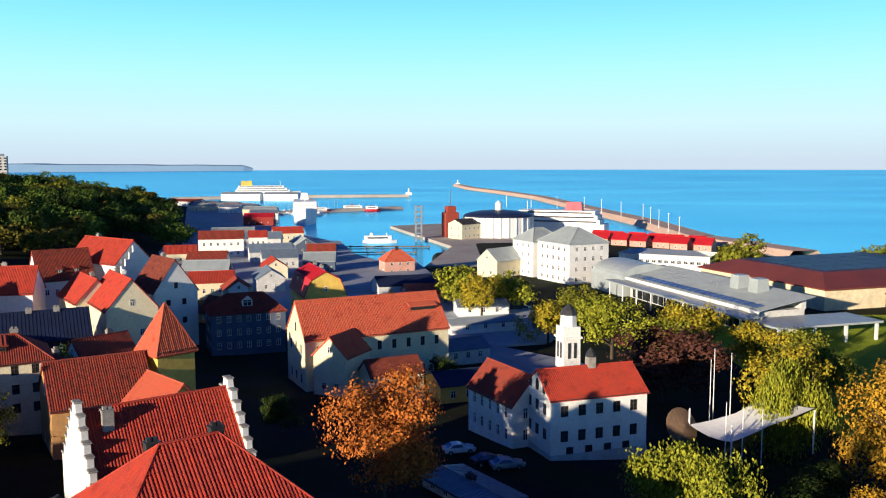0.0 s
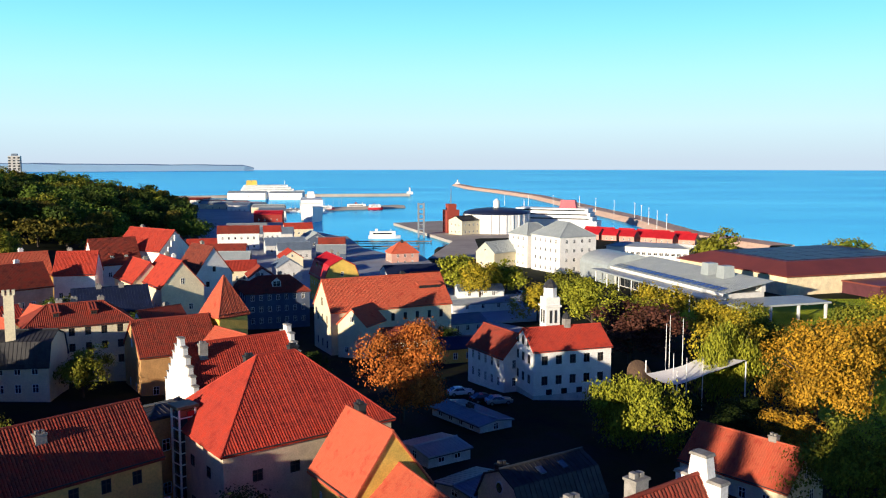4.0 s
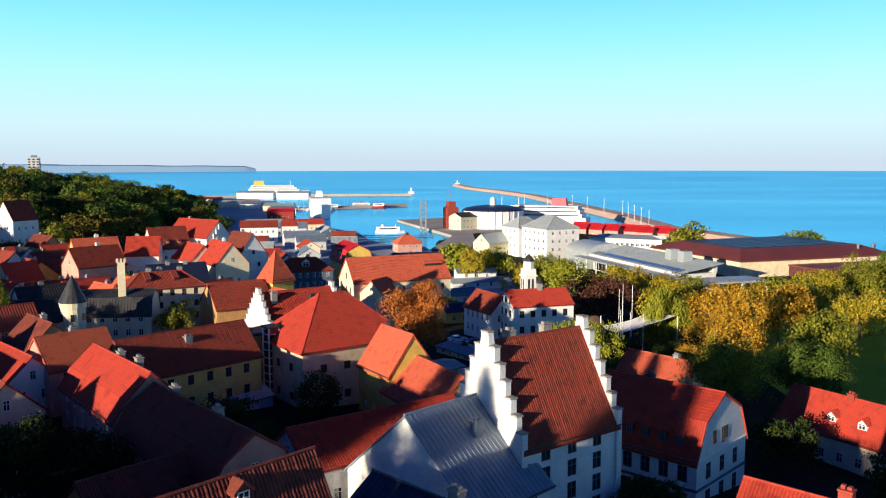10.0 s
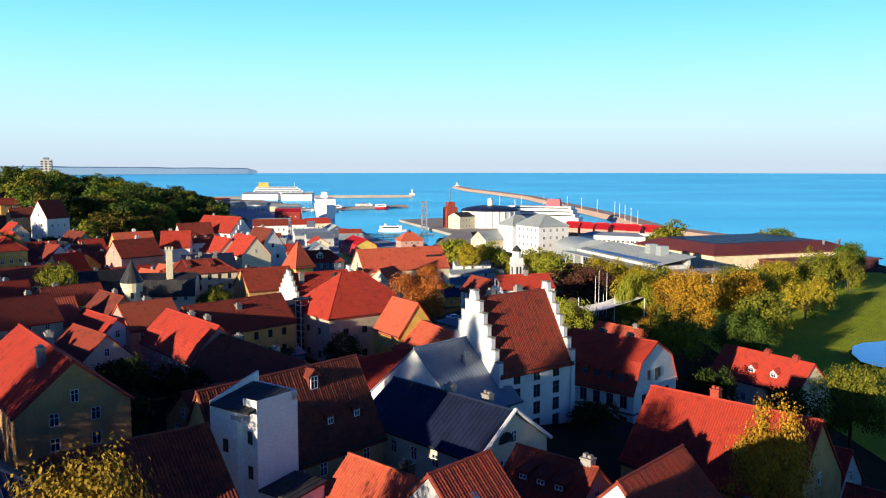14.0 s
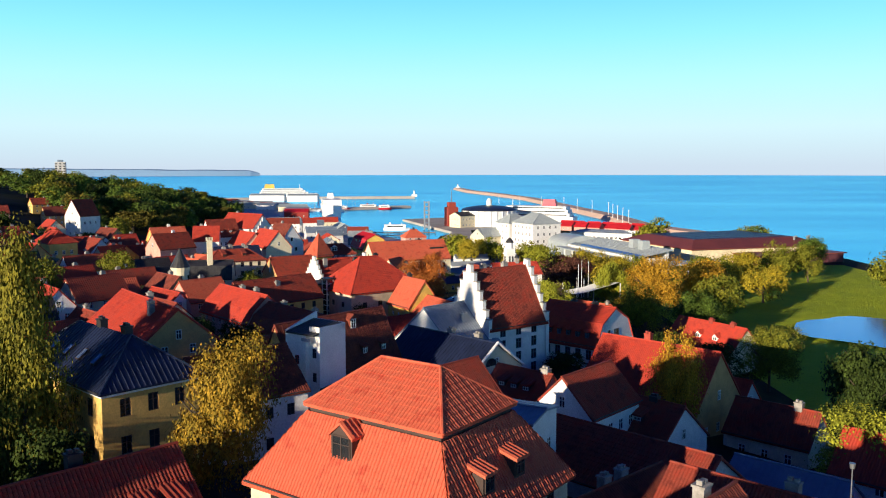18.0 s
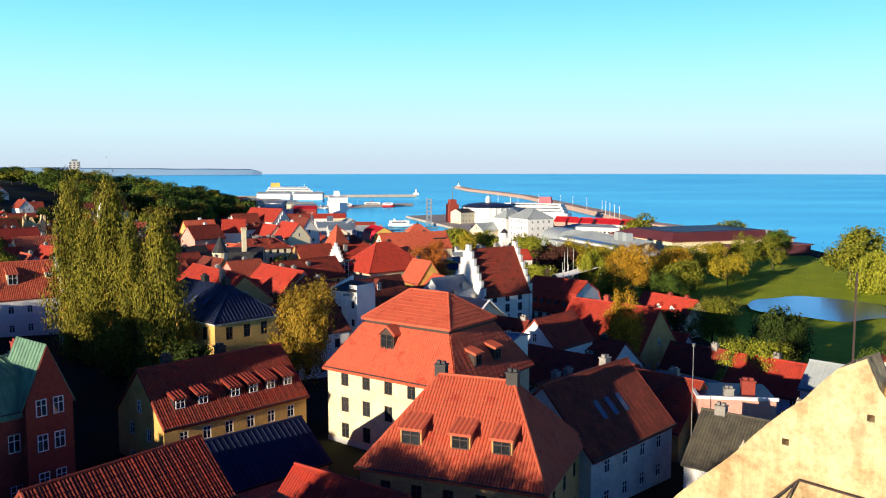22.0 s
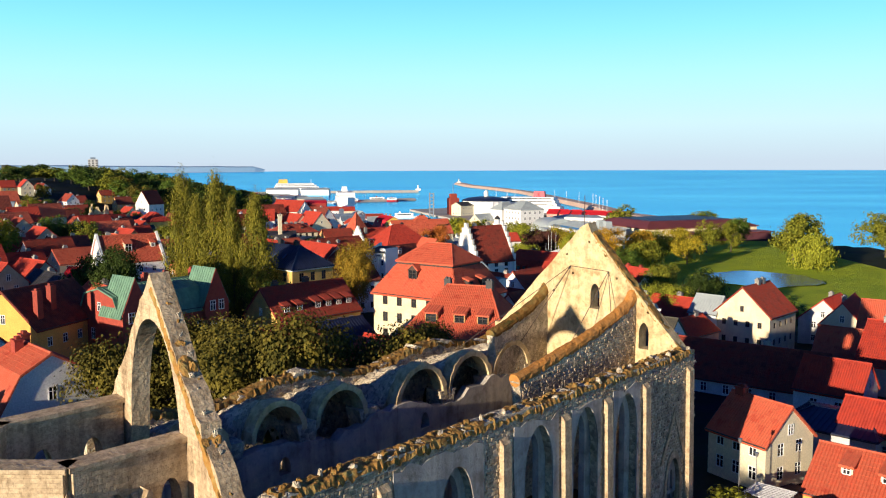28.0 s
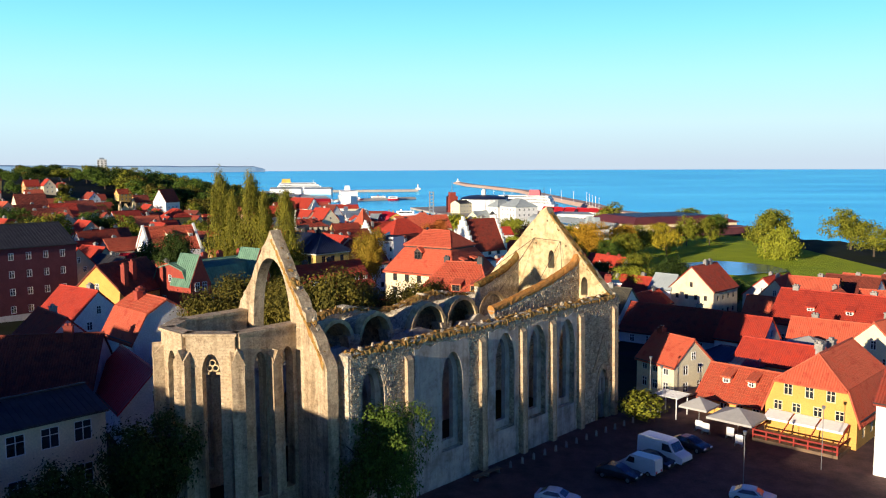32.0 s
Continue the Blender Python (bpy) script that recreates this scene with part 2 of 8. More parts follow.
def weathered(m, amount, soot, spread=0.55):
    """Run-off streaks and blotches of soot and algae over old masonry."""
    n, l = m.node_tree.nodes, m.node_tree.links
    p = n["Principled BSDF"]
    tex = n.new("ShaderNodeTexCoord")
    source = p.inputs["Base Color"].links[0].from_socket
    for stretch, size, low, high, share in (((1, 1, 0.1), 1.1, 0.47, 0.66, amount), ((1, 1, 0.8), 1.7, spread, spread + 0.13, amount * 0.8), ((1, 1, 1), 6.0, 0.5, 0.62, amount * 0.55)):
        place, noise, ramp, tone = n.new("ShaderNodeMapping"), n.new("ShaderNodeTexNoise"), n.new("ShaderNodeMapRange"), n.new("ShaderNodeMix")
        place.inputs["Scale"].default_value = stretch
        noise.inputs["Scale"].default_value, noise.inputs["Detail"].default_value, noise.inputs["Roughness"].default_value = size, 5, 0.6
        ramp.inputs["From Min"].default_value, ramp.inputs["From Max"].default_value, ramp.inputs["To Max"].default_value = low, high, share
        tone.data_type, tone.blend_type = "RGBA", "MULTIPLY"
        tone.inputs[7].default_value = (*soot, 1)
        l.new(tex.outputs["Object"], place.inputs[0])
        l.new(place.outputs[0], noise.inputs["Vector"])
        l.new(noise.outputs["Fac"], ramp.inputs["Value"])
        l.new(ramp.outputs[0], tone.inputs[0])
        l.new(source, tone.inputs[6])
        source = tone.outputs[2]
    l.new(source, p.inputs["Base Color"])
    return m


ASHLAR = material("limestone_ashlar", (0.64, 0.5, 0.33), (0.38, 0.29, 0.19), rough=0.95, scale=0.4, bump=0.08, bump_scale=3.5, vary=0.05, spec=0.12, third=(0.56, 0.43, 0.27))
coursed(ASHLAR, 0.04)
weathered(ASHLAR, 0.7, (0.42, 0.37, 0.33))
weathered(STONE, 0.25, (0.42, 0.34, 0.28))
LIMEWASH = material("cream_limewashed_stone", (0.6, 0.48, 0.29), (0.38, 0.27, 0.14), rough=0.95, scale=0.5, bump=0.07, bump_scale=2.5, vary=0.05, spec=0.1, third=(0.6, 0.47, 0.26))
weathered(LIMEWASH, 0.5, (0.55, 0.45, 0.36), 0.5)
PLASTER = material("weathered_grey_plaster", (0.52, 0.47, 0.4), (0.27, 0.24, 0.2), rough=0.95, scale=0.5, bump=0.03, bump_scale=6, vary=0.05, spec=0.1, third=(0.38, 0.36, 0.33))
weathered(PLASTER, 0.6, (0.5, 0.47, 0.45))
COPING = material("mossy_limestone", (0.27, 0.2, 0.07), (0.1, 0.09, 0.03), rough=0.95, scale=1.2, bump=0.15, bump_scale=3.0, vary=0.3, spec=0.1, third=(0.3, 0.15, 0.04))
LICHEN = material("orange_lichen_stone", (0.6, 0.25, 0.055), (0.42, 0.21, 0.07), rough=0.95, scale=1.0, bump=0.1, bump_scale=4.0, vary=0.15, spec=0.1)
GRASS = material("mown_grass", (0.42, 0.5, 0.03), (0.3, 0.4, 0.025), rough=0.95, scale=0.08, bump=0.55, bump_scale=4, spec=0.1)
# near-black base colour: the deep shade between the houses is put into it
EARTH = material("shade_dark_paving_and_yards", (0.026, 0.026, 0.028), (0.014, 0.014, 0.014), rough=0.95, scale=0.06, bump=0.02, bump_scale=2.5, third=(0.022, 0.028, 0.014), spec=0.05)
ASPHALT = material("asphalt", (0.14, 0.08, 0.07), (0.07, 0.045, 0.043), rough=0.8, scale=0.5, bump=0.06, bump_scale=5.0, spec=0.12)
PAVING = material("quay_paving", (0.5, 0.44, 0.37), (0.36, 0.32, 0.28), rough=0.9, scale=0.05, bump=0.01)
CONCRETE = material("pale_harbour_concrete", (0.42, 0.46, 0.5), (0.3, 0.33, 0.37), rough=0.9, scale=0.05, bump=0.01)
ROCK = material("breakwater_stone", (0.58, 0.4, 0.3), (0.44, 0.3, 0.23), rough=0.9, scale=0.3, bump=0.3, bump_scale=0.8)
WOODS = material("far_woods", (0.035, 0.05, 0.03), (0.05, 0.055, 0.03), rough=0.95, scale=0.02, bump=0.5, bump_scale=0.1)


def water(name, base, wave, mirror):
    """Deep water: a scattering body under a wind-ruffled surface that mirrors the sky."""
    m = material(name, base, tuple(c * 0.86 for c in base), rough=0.4, scale=0.006, bump=wave, bump_scale=0.3, vary=0.0, spec=0.12)
    n, l = m.node_tree.nodes, m.node_tree.links
    p = n["Principled BSDF"]
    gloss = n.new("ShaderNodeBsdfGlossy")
    gloss.inputs["Roughness"].default_value = 0.18
    drift = n.new("ShaderNodeTexNoise")
    drift.inputs["Scale"].default_value, drift.inputs["Detail"].default_value = 0.004, 5
    swell = n.new("ShaderNodeMapping")
    swell.inputs["Scale"].default_value = (0.5, 1.6, 1)
    bands = n.new("ShaderNodeValToRGB")
    bands.color_ramp.elements[0].position, bands.color_ramp.elements[0].color = 0.3, (*(0.88 * c for c in mirror), 1)
    bands.color_ramp.elements[1].position, bands.color_ramp.elements[1].color = 0.72, (min(1, mirror[0] * 1.5), min(1, mirror[1] * 1.15), 1, 1)
    l.new(n["Texture Coordinate"].outputs["Object"], swell.inputs[0])
    l.new(swell.outputs[0], drift.inputs["Vector"])
    l.new(drift.outputs["Fac"], bands.inputs[0])
    l.new(bands.outputs[0], gloss.inputs["Color"])
    both = n.new("ShaderNodeMixShader")
    both.inputs[0].default_value = 0.88
    l.new(p.outputs[0], both.inputs[1])
    l.new(gloss.outputs[0], both.inputs[2])
    l.new(both.outputs[0], n["Material Output"].inputs["Surface"])
    return m


SEA = water("sea_water", (0.02, 0.35, 0.85), 0.2, (0.2, 0.66, 1.0))
POND = water("pond_water", (0.05, 0.1, 0.12), 0.02, (0.4, 0.55, 0.7))


# ---- small tools ----
def mesh_of(name, verts, faces, mat):
    me = bpy.data.meshes.new(name)
    me.from_pydata([tuple(v) for v in verts], [], faces)
    me.materials.append(mat)
    me.update()
    return me


def piece(name, data, parent=None, m=None, label="", kind=""):
    """A mesh object under a thing or a part."""
    ob = new(name, data)
    if parent:
        ob.parent = parent
    if m is not None:
        ob.matrix_local = m
    return tagged(ob, label, kind=kind)


def thing(name, m, label, category, group="", kind=""):
    ob = new(name)
    ob.empty_display_size = 0.5
    ob.matrix_world = m
    return tagged(ob, label, category, group, kind)


class Shape:
    """Gathers points and faces for one mesh."""

    def __init__(self):
        self.v, self.f = [], []

    def add(self, verts, faces):
        k = len(self.v)
        self.v.extend(verts)
        self.f.extend([tuple(i + k for i in f) for f in faces])
        return self

    def box(self, x0, x1, y0, y1, z0, z1, taper=0.0):
        a, b = (x1 - x0) * taper / 2, (y1 - y0) * taper / 2
        return self.add([(x0, y0, z0), (x1, y0, z0), (x1, y1, z0), (x0, y1, z0), (x0 + a, y0 + b, z1), (x1 - a, y0 + b, z1), (x1 - a, y1 - b, z1), (x0 + a, y1 - b, z1)],
                        [(3, 2, 1, 0), (4, 5, 6, 7), (0, 1, 5, 4), (1, 2, 6, 5), (2, 3, 7, 6), (3, 0, 4, 7)])

    def tube(self, a, b, r, sides=8, r2=None):
        a, b = Vector(a), Vector(b)
        r2 = r if r2 is None else r2
        q = (b - a).to_track_quat("Z", "Y").to_matrix()
        ring = [q @ Vector((math.cos(2 * math.pi * i / sides), math.sin(2 * math.pi * i / sides), 0)) for i in range(sides)]
        return self.add([a + c * r for c in ring] + [b + c * r2 for c in ring],
                        [(i, (i + 1) % sides, (i + 1) % sides + sides, i + sides) for i in range(sides)] + [tuple(range(sides))[::-1], tuple(range(sides, 2 * sides))])

    def prism(self, outline, y0, y1):
        """An outline of (x, z) drawn from y0 to y1."""
        n = len(outline)
        return self.add([(x, y0, z) for x, z in outline] + [(x, y1, z) for x, z in outline],
                        [tuple(range(n)), tuple(range(2 * n - 1, n - 1, -1))] + [((i + 1) % n, i, i + n, (i + 1) % n + n) for i in range(n)])

    def slab(self, outline, z0, z1):
        """An outline of (x, y), drawn from z0 to z1; counterclockwise."""
        n = len(outline)
        return self.add([(x, y, z0) for x, y in outline] + [(x, y, z1) for x, y in outline],
                        [tuple(range(n))[::-1], tuple(range(n, 2 * n))] + [(i, (i + 1) % n, (i + 1) % n + n, i + n) for i in range(n)])

    def mesh(self, name, mat):
        return mesh_of(name, self.v, self.f, mat)


CACHE = {}


def cached(key, make):
    if key not in CACHE:
        CACHE[key] = make()
    return CACHE[key]


def lerp(xs, ys, x):
    return float(np.interp(x, xs, ys))


# ---- ground ----
def coast(x):
    """How far the land reaches at x."""
    return lerp((-1500, -700, -380, -170, -113, -104, -78, -56, -41, -24, -12, 2, 100, 130, 152, 168, 200, 260, 400, 800),
                (1050, 1050, 1040, 720, 560, 545, 478, 441, 377, 343, 345, 440, 470, 456, 384, 345, 215, 130, 0, -300), x)


def ground_z(x, y):
    base = lerp((-400, -170, -72, -20, 20, 60, 103, 120, 160, 250, 330), (12.5, 10.5, 9.8, 8.2, 6.2, 4.6, 3.2, 1.6, 0.4, -0.6, -1.4), y)
    right = lerp((12, 58), (0, 1), x) * lerp((-140, -100, -20), (0, 0.25, 1), y)
    base = base * (1 - right) + right * lerp((-100, 0, 80), (5, 0.2, -0.9), y)
    start = -12 - max(0, y - 100) * 0.42
    left = max(0, start - x)
    base += 0.05 * left + 0.1 * max(0, left - 90) - 0.11 * max(0, left - 280)
    hill = max(0, -0.3 * y - x)
    return min(28.0, base + 0.12 * min(hill, 115) * lerp((230, 420), (0, 1), y))


sheet = Shape()
xs = [-1500, -1200, -1000, -850] + list(range(-750, -300, 25)) + list(range(-300, 300, 8)) + list(range(300, 801, 50))
ys = list(range(-420, 480, 8)) + list(range(480, 1100, 20))
for y in ys:
    for x in xs:
        d = coast(x) - y
        sheet.v.append((x, y, ground_z(x, y) if d > 0 else max(-9.0, -1.4 + d * 0.8)))
for j in range(len(ys) - 1):
    for i in range(len(xs) - 1):
        k = j * len(xs) + i
        sheet.f.append((k, k + 1, k + 1 + len(xs), k + len(xs)))
tagged(piece("ground", sheet.mesh("ground", EARTH)), "streets, yards and gardens between the houses, deep shade in their colour", "ground", kind="structure")
SEA_Z = -3.0
disc = Shape()
rings = [(0, 0)] + [(r * math.cos(a * math.pi / 48), r * math.sin(a * math.pi / 48)) for r in (600, 2000, 4800) for a in range(96)]
disc.v = [(x, y - 60, SEA_Z) for x, y in rings]
disc.f = [(0, 1 + i, 1 + (i + 1) % 96) for i in range(96)] + [(1 + k * 96 + i, 1 + (k + 1) * 96 + i, 1 + (k + 1) * 96 + (i + 1) % 96, 1 + k * 96 + (i + 1) % 96) for k in range(2) for i in range(96)]
tagged(piece("water", disc.mesh("water", SEA)), "calm blue sea reaching to the horizon", "sea", kind="structure")


# ---- house building ----
def slope_mesh(a, b, c, d, detail, seamed, mat):
    """One roof slope as a closed slab, its top laid with pantiles or seamed sheets; eave a to b, top d to c."""
    a, b, c, d = (Vector(p) for p in (a, b, c, d))
    e = (b - a).normalized()
    width = (b - a).length
    sd, sc = (d - a).dot(e), (c - a).dot(e)
    up = (d - a) - e * sd
    high = up.length
    if high < 0.05 or width < 0.05:
        return None
    up /= high
    nor = e.cross(up)
    if nor.z < 0:
        nor = -nor

    def top(s):
        if s < sd and sd > 0.01:
            return high * max(0.0, s / sd)
        if s > sc and width - sc > 0.01:
            return high * max(0.0, (width - s) / (width - sc))
        return high
    if seamed:
        n = max(1, round(width / 0.6))
        cols = [(0.0, 0.0)]
        for i in range(1, n):
            s = width * i / n
            cols += [(s - 0.03, 0.0), (s - 0.02, 0.055), (s + 0.02, 0.055), (s + 0.03, 0.0)]
        cols.append((width, 0.0))
    else:
        n = max(2, round(width / (0.3 if detail else 0.48)))
        wave = ((0.0, -0.02), (0.13, 0.05), (0.5, 0.085), (0.87, 0.05)) if detail else ((0.0, 0.0), (0.5, 0.08))
        cols = [(width * (i + q) / n, w) for i in range(n) for q, w in wave] + [(width, 0.0)]
    rows = max(2, round(high / 0.55)) if detail > 1 and not seamed else 1
    drop = Vector((0, 0, -0.18))
    v, f = [], []
    for s, w in cols:
        t = top(s)
        jog = 0.012 * math.sin(s * 7.3) + 0.025 * noise.noise((s * 0.5, a.x, a.y)) if rows > 1 else 0.0
        v.append(a + e * s + drop)
        for r in range(rows):
            for q, h in ((0.0, 0.05 if rows > 1 else 0.0), (1.0, 0.0)):
                v.append(a + e * s + up * min(t, high * (r + q) / rows) + nor * (w + 0.02 + h + jog))
        v.append(a + e * s + up * t + drop)
    step = 2 * rows + 2
    for i in range(len(cols) - 1):
        for r in range(step):
            k, q = i * step + r, i * step + (r + 1) % step
            f.append((k, k + step, q + step, q))
    f.append(tuple(range(step))[::-1])
    f.append(tuple(range(len(v) - step, len(v))))
    return mesh_of("roof", v, f, mat)


def roof_part(root, a, b, c, d, detail, seamed, mat, name="roof"):
    me = slope_mesh(a, b, c, d, detail, seamed, mat)
    return piece(name, me, root) if me else None


def panel(sh, p0, u, length, z0, z1, rects, deep=0.16):
    """An upright wall face with real openings; u runs to the right seen from outside."""
    nx, ny = u[1], -u[0]
    xs = sorted({0.0, length, *(c for r in rects for c in (r[0], r[2]))})
    zs = sorted({z0, z1, *(c for r in rects for c in (r[1], r[3]))})

    def at(s, z, back=0.0):
        return (p0[0] + u[0] * s - nx * back, p0[1] + u[1] * s - ny * back, z)
    base = len(sh.v)
    sh.v.extend(at(s, z) for z in zs for s in xs)
    for j in range(len(zs) - 1):
        for i in range(len(xs) - 1):
            cs, cz = (xs[i] + xs[i + 1]) / 2, (zs[j] + zs[j + 1]) / 2
            if any(r[0] < cs < r[2] and r[1] < cz < r[3] for r in rects):
                continue
            k = base + j * len(xs) + i
            sh.f.append((k, k + 1, k + 1 + len(xs), k + len(xs)))
    for x0, za, x1, zb in rects:
        sh.add([at(x0, za), at(x1, za), at(x1, zb), at(x0, zb), at(x0, za, deep), at(x1, za, deep), at(x1, zb, deep), at(x0, zb, deep)],
               [(0, 1, 5, 4), (1, 2, 6, 5), (2, 3, 7, 6), (3, 0, 4, 7), (4, 5, 6, 7)])


def plate(x_cuts, z_cuts, holes, y0, y1):
    """A flat plate with rectangular holes, as one closed piece."""
    nx, nz = len(x_cuts), len(z_cuts)
    v = [(x, y0, z) for z in z_cuts for x in x_cuts] + [(x, y1, z) for z in z_cuts for x in x_cuts]
    n, f = nx * nz, []
    solid = {(i, j) for i in range(nx - 1) for j in range(nz - 1)} - set(holes)
    for i, j in solid:
        k = j * nx + i
        f += [(k, k + 1, k + 1 + nx, k + nx), (n + k, n + k + nx, n + k + 1 + nx, n + k + 1)]
        for di, dj, p, q in ((-1, 0, k + nx, k), (1, 0, k + 1, k + 1 + nx), (0, -1, k, k + 1), (0, 1, k + 1 + nx, k + nx)):
            if (i + di, j + dj) not in solid:
                f.append((p, p + n, q + n, q))
    return v, f


def window_frame(w, h, mat, plain=False):
    def make():
        t = 0.08
        xs_ = [0, t, w / 2 - 0.04, w / 2 + 0.04, w - t, w]
        zs_ = [0, t, h * 0.62, h * 0.62 + 0.06, h - t, h]
        v, f = plate(xs_, zs_, [(i, j) for i in (1, 3) for j in (1, 3)], 0.02, 0.1)
        me = mesh_of("window", v, f, mat)
        if plain:
            k = len(v)
            v += [(0.05, 0.07, 0.05), (w - 0.05, 0.07, 0.05), (w - 0.05, 0.07, h - 0.05), (0.05, 0.07, h - 0.05)]
            me = mesh_of("window", v, f + [(k, k + 1, k + 2, k + 3)], mat)
            me.materials.append(GLASS)
            me.polygons[len(f)].material_index = 1
        return me
    return cached(("frame", round(w, 2), round(h, 2), mat.name, plain), make)


def window_pane(w, h):
    return cached(("pane", round(w, 2), round(h, 2)), lambda: Shape().box(0.05, w - 0.05, 0.06, 0.085, 0.05, h - 0.05).mesh("pane", GLASS))


def add_window(root, x, y, z, yaw, w, h, mat, plain=False):
    """A window whose lower left corner stands at x, y, z, facing along -y of yaw."""
    m = Matrix.Translation((x, y, z)) @ Matrix.Rotation(yaw, 4, "Z")
    win = piece("window", window_frame(w, h, mat, plain), root, m)
    if not plain:
        piece("pane", window_pane(w, h), win)
    return win


def spread(length, n, w):
    gap = (length - n * w) / (n + 1)
    return [gap + i * (w + gap) for i in range(n)]


def add_chimney(root, x, y, z0, z1, mat=None, size=0.8, yaw=0.0):
    def make():
        sh = Shape()
        s, h = size / 2, z1 - z0
        sh.box(-s * 1.3, s * 1.3, -s, s, 0, h - 0.25)
        sh.box(-s * 1.45, s * 1.45, -s * 1.2, s * 1.2, h - 0.25, h - 0.1)
        sh.box(-s, -s * 0.2, -s * 0.5, s * 0.5, h - 0.1, h + 0.2)
        sh.box(s * 0.2, s, -s * 0.5, s * 0.5, h - 0.1, h + 0.15)
        return sh.mesh("chimney", mat or CHIMNEYSTONE)
    ch = piece("chimney", cached(("chimney", round(z1 - z0, 1), size, (mat or CHIMNEYSTONE).name), make), root, Matrix.Translation((x, y, z0)) @ Matrix.Rotation(yaw, 4, "Z"))
    return ch


def add_dormer(root, x, y, z, yaw, w, h, deep, wall, roofm, frame_mat, style="shed"):
    """A dormer whose front stands at x, y, z and faces along -y of yaw."""
    m = Matrix.Translation((x, y, z)) @ Matrix.Rotation(yaw, 4, "Z")

    def body():
        sh = Shape()
        sh.box(-w / 2, w / 2, 0, deep, 0, h)
        if style == "gable":
            sh.prism([(-w / 2, h), (w / 2, h), (0, h + w * 0.42)], 0, deep)
        return sh.mesh("dormer", wall)
    dorm = piece("dormer", cached(("dormer", w, h, deep, wall.name, style), body), root, m)

    o = 0.18
    if style == "gable":
        r = h + w * 0.42 + 0.05
        for key, q in (("a", [(-w / 2 - o, deep, h - 0.12), (-w / 2 - o, -o, h - 0.12), (0, -o, r), (0, deep, r)]), ("b", [(w / 2 + o, -o, h - 0.12), (w / 2 + o, deep, h - 0.12), (0, deep, r), (0, -o, r)])):
            piece("dormer_roof", cached(("dormer_roof", w, h, deep, roofm.name, key), lambda: slope_mesh(*q, 0, False, roofm)), dorm)
    else:
        piece("dormer_roof", cached(("dormer_roof", w, h, deep, roofm.name), lambda: slope_mesh((-w / 2 - o, -o * 1.6, h + 0.02), (w / 2 + o, -o * 1.6, h + 0.02), (w / 2 + o, deep, h + deep * 0.34), (-w / 2 - o, deep, h + deep * 0.34), 0, False, roofm)), dorm)
    wf = piece("window", window_frame(round(w - 0.3, 2), round(h - 0.3, 2), frame_mat, True), dorm, Matrix.Translation((-w / 2 + 0.15, -0.11, 0.18)))
    return dorm


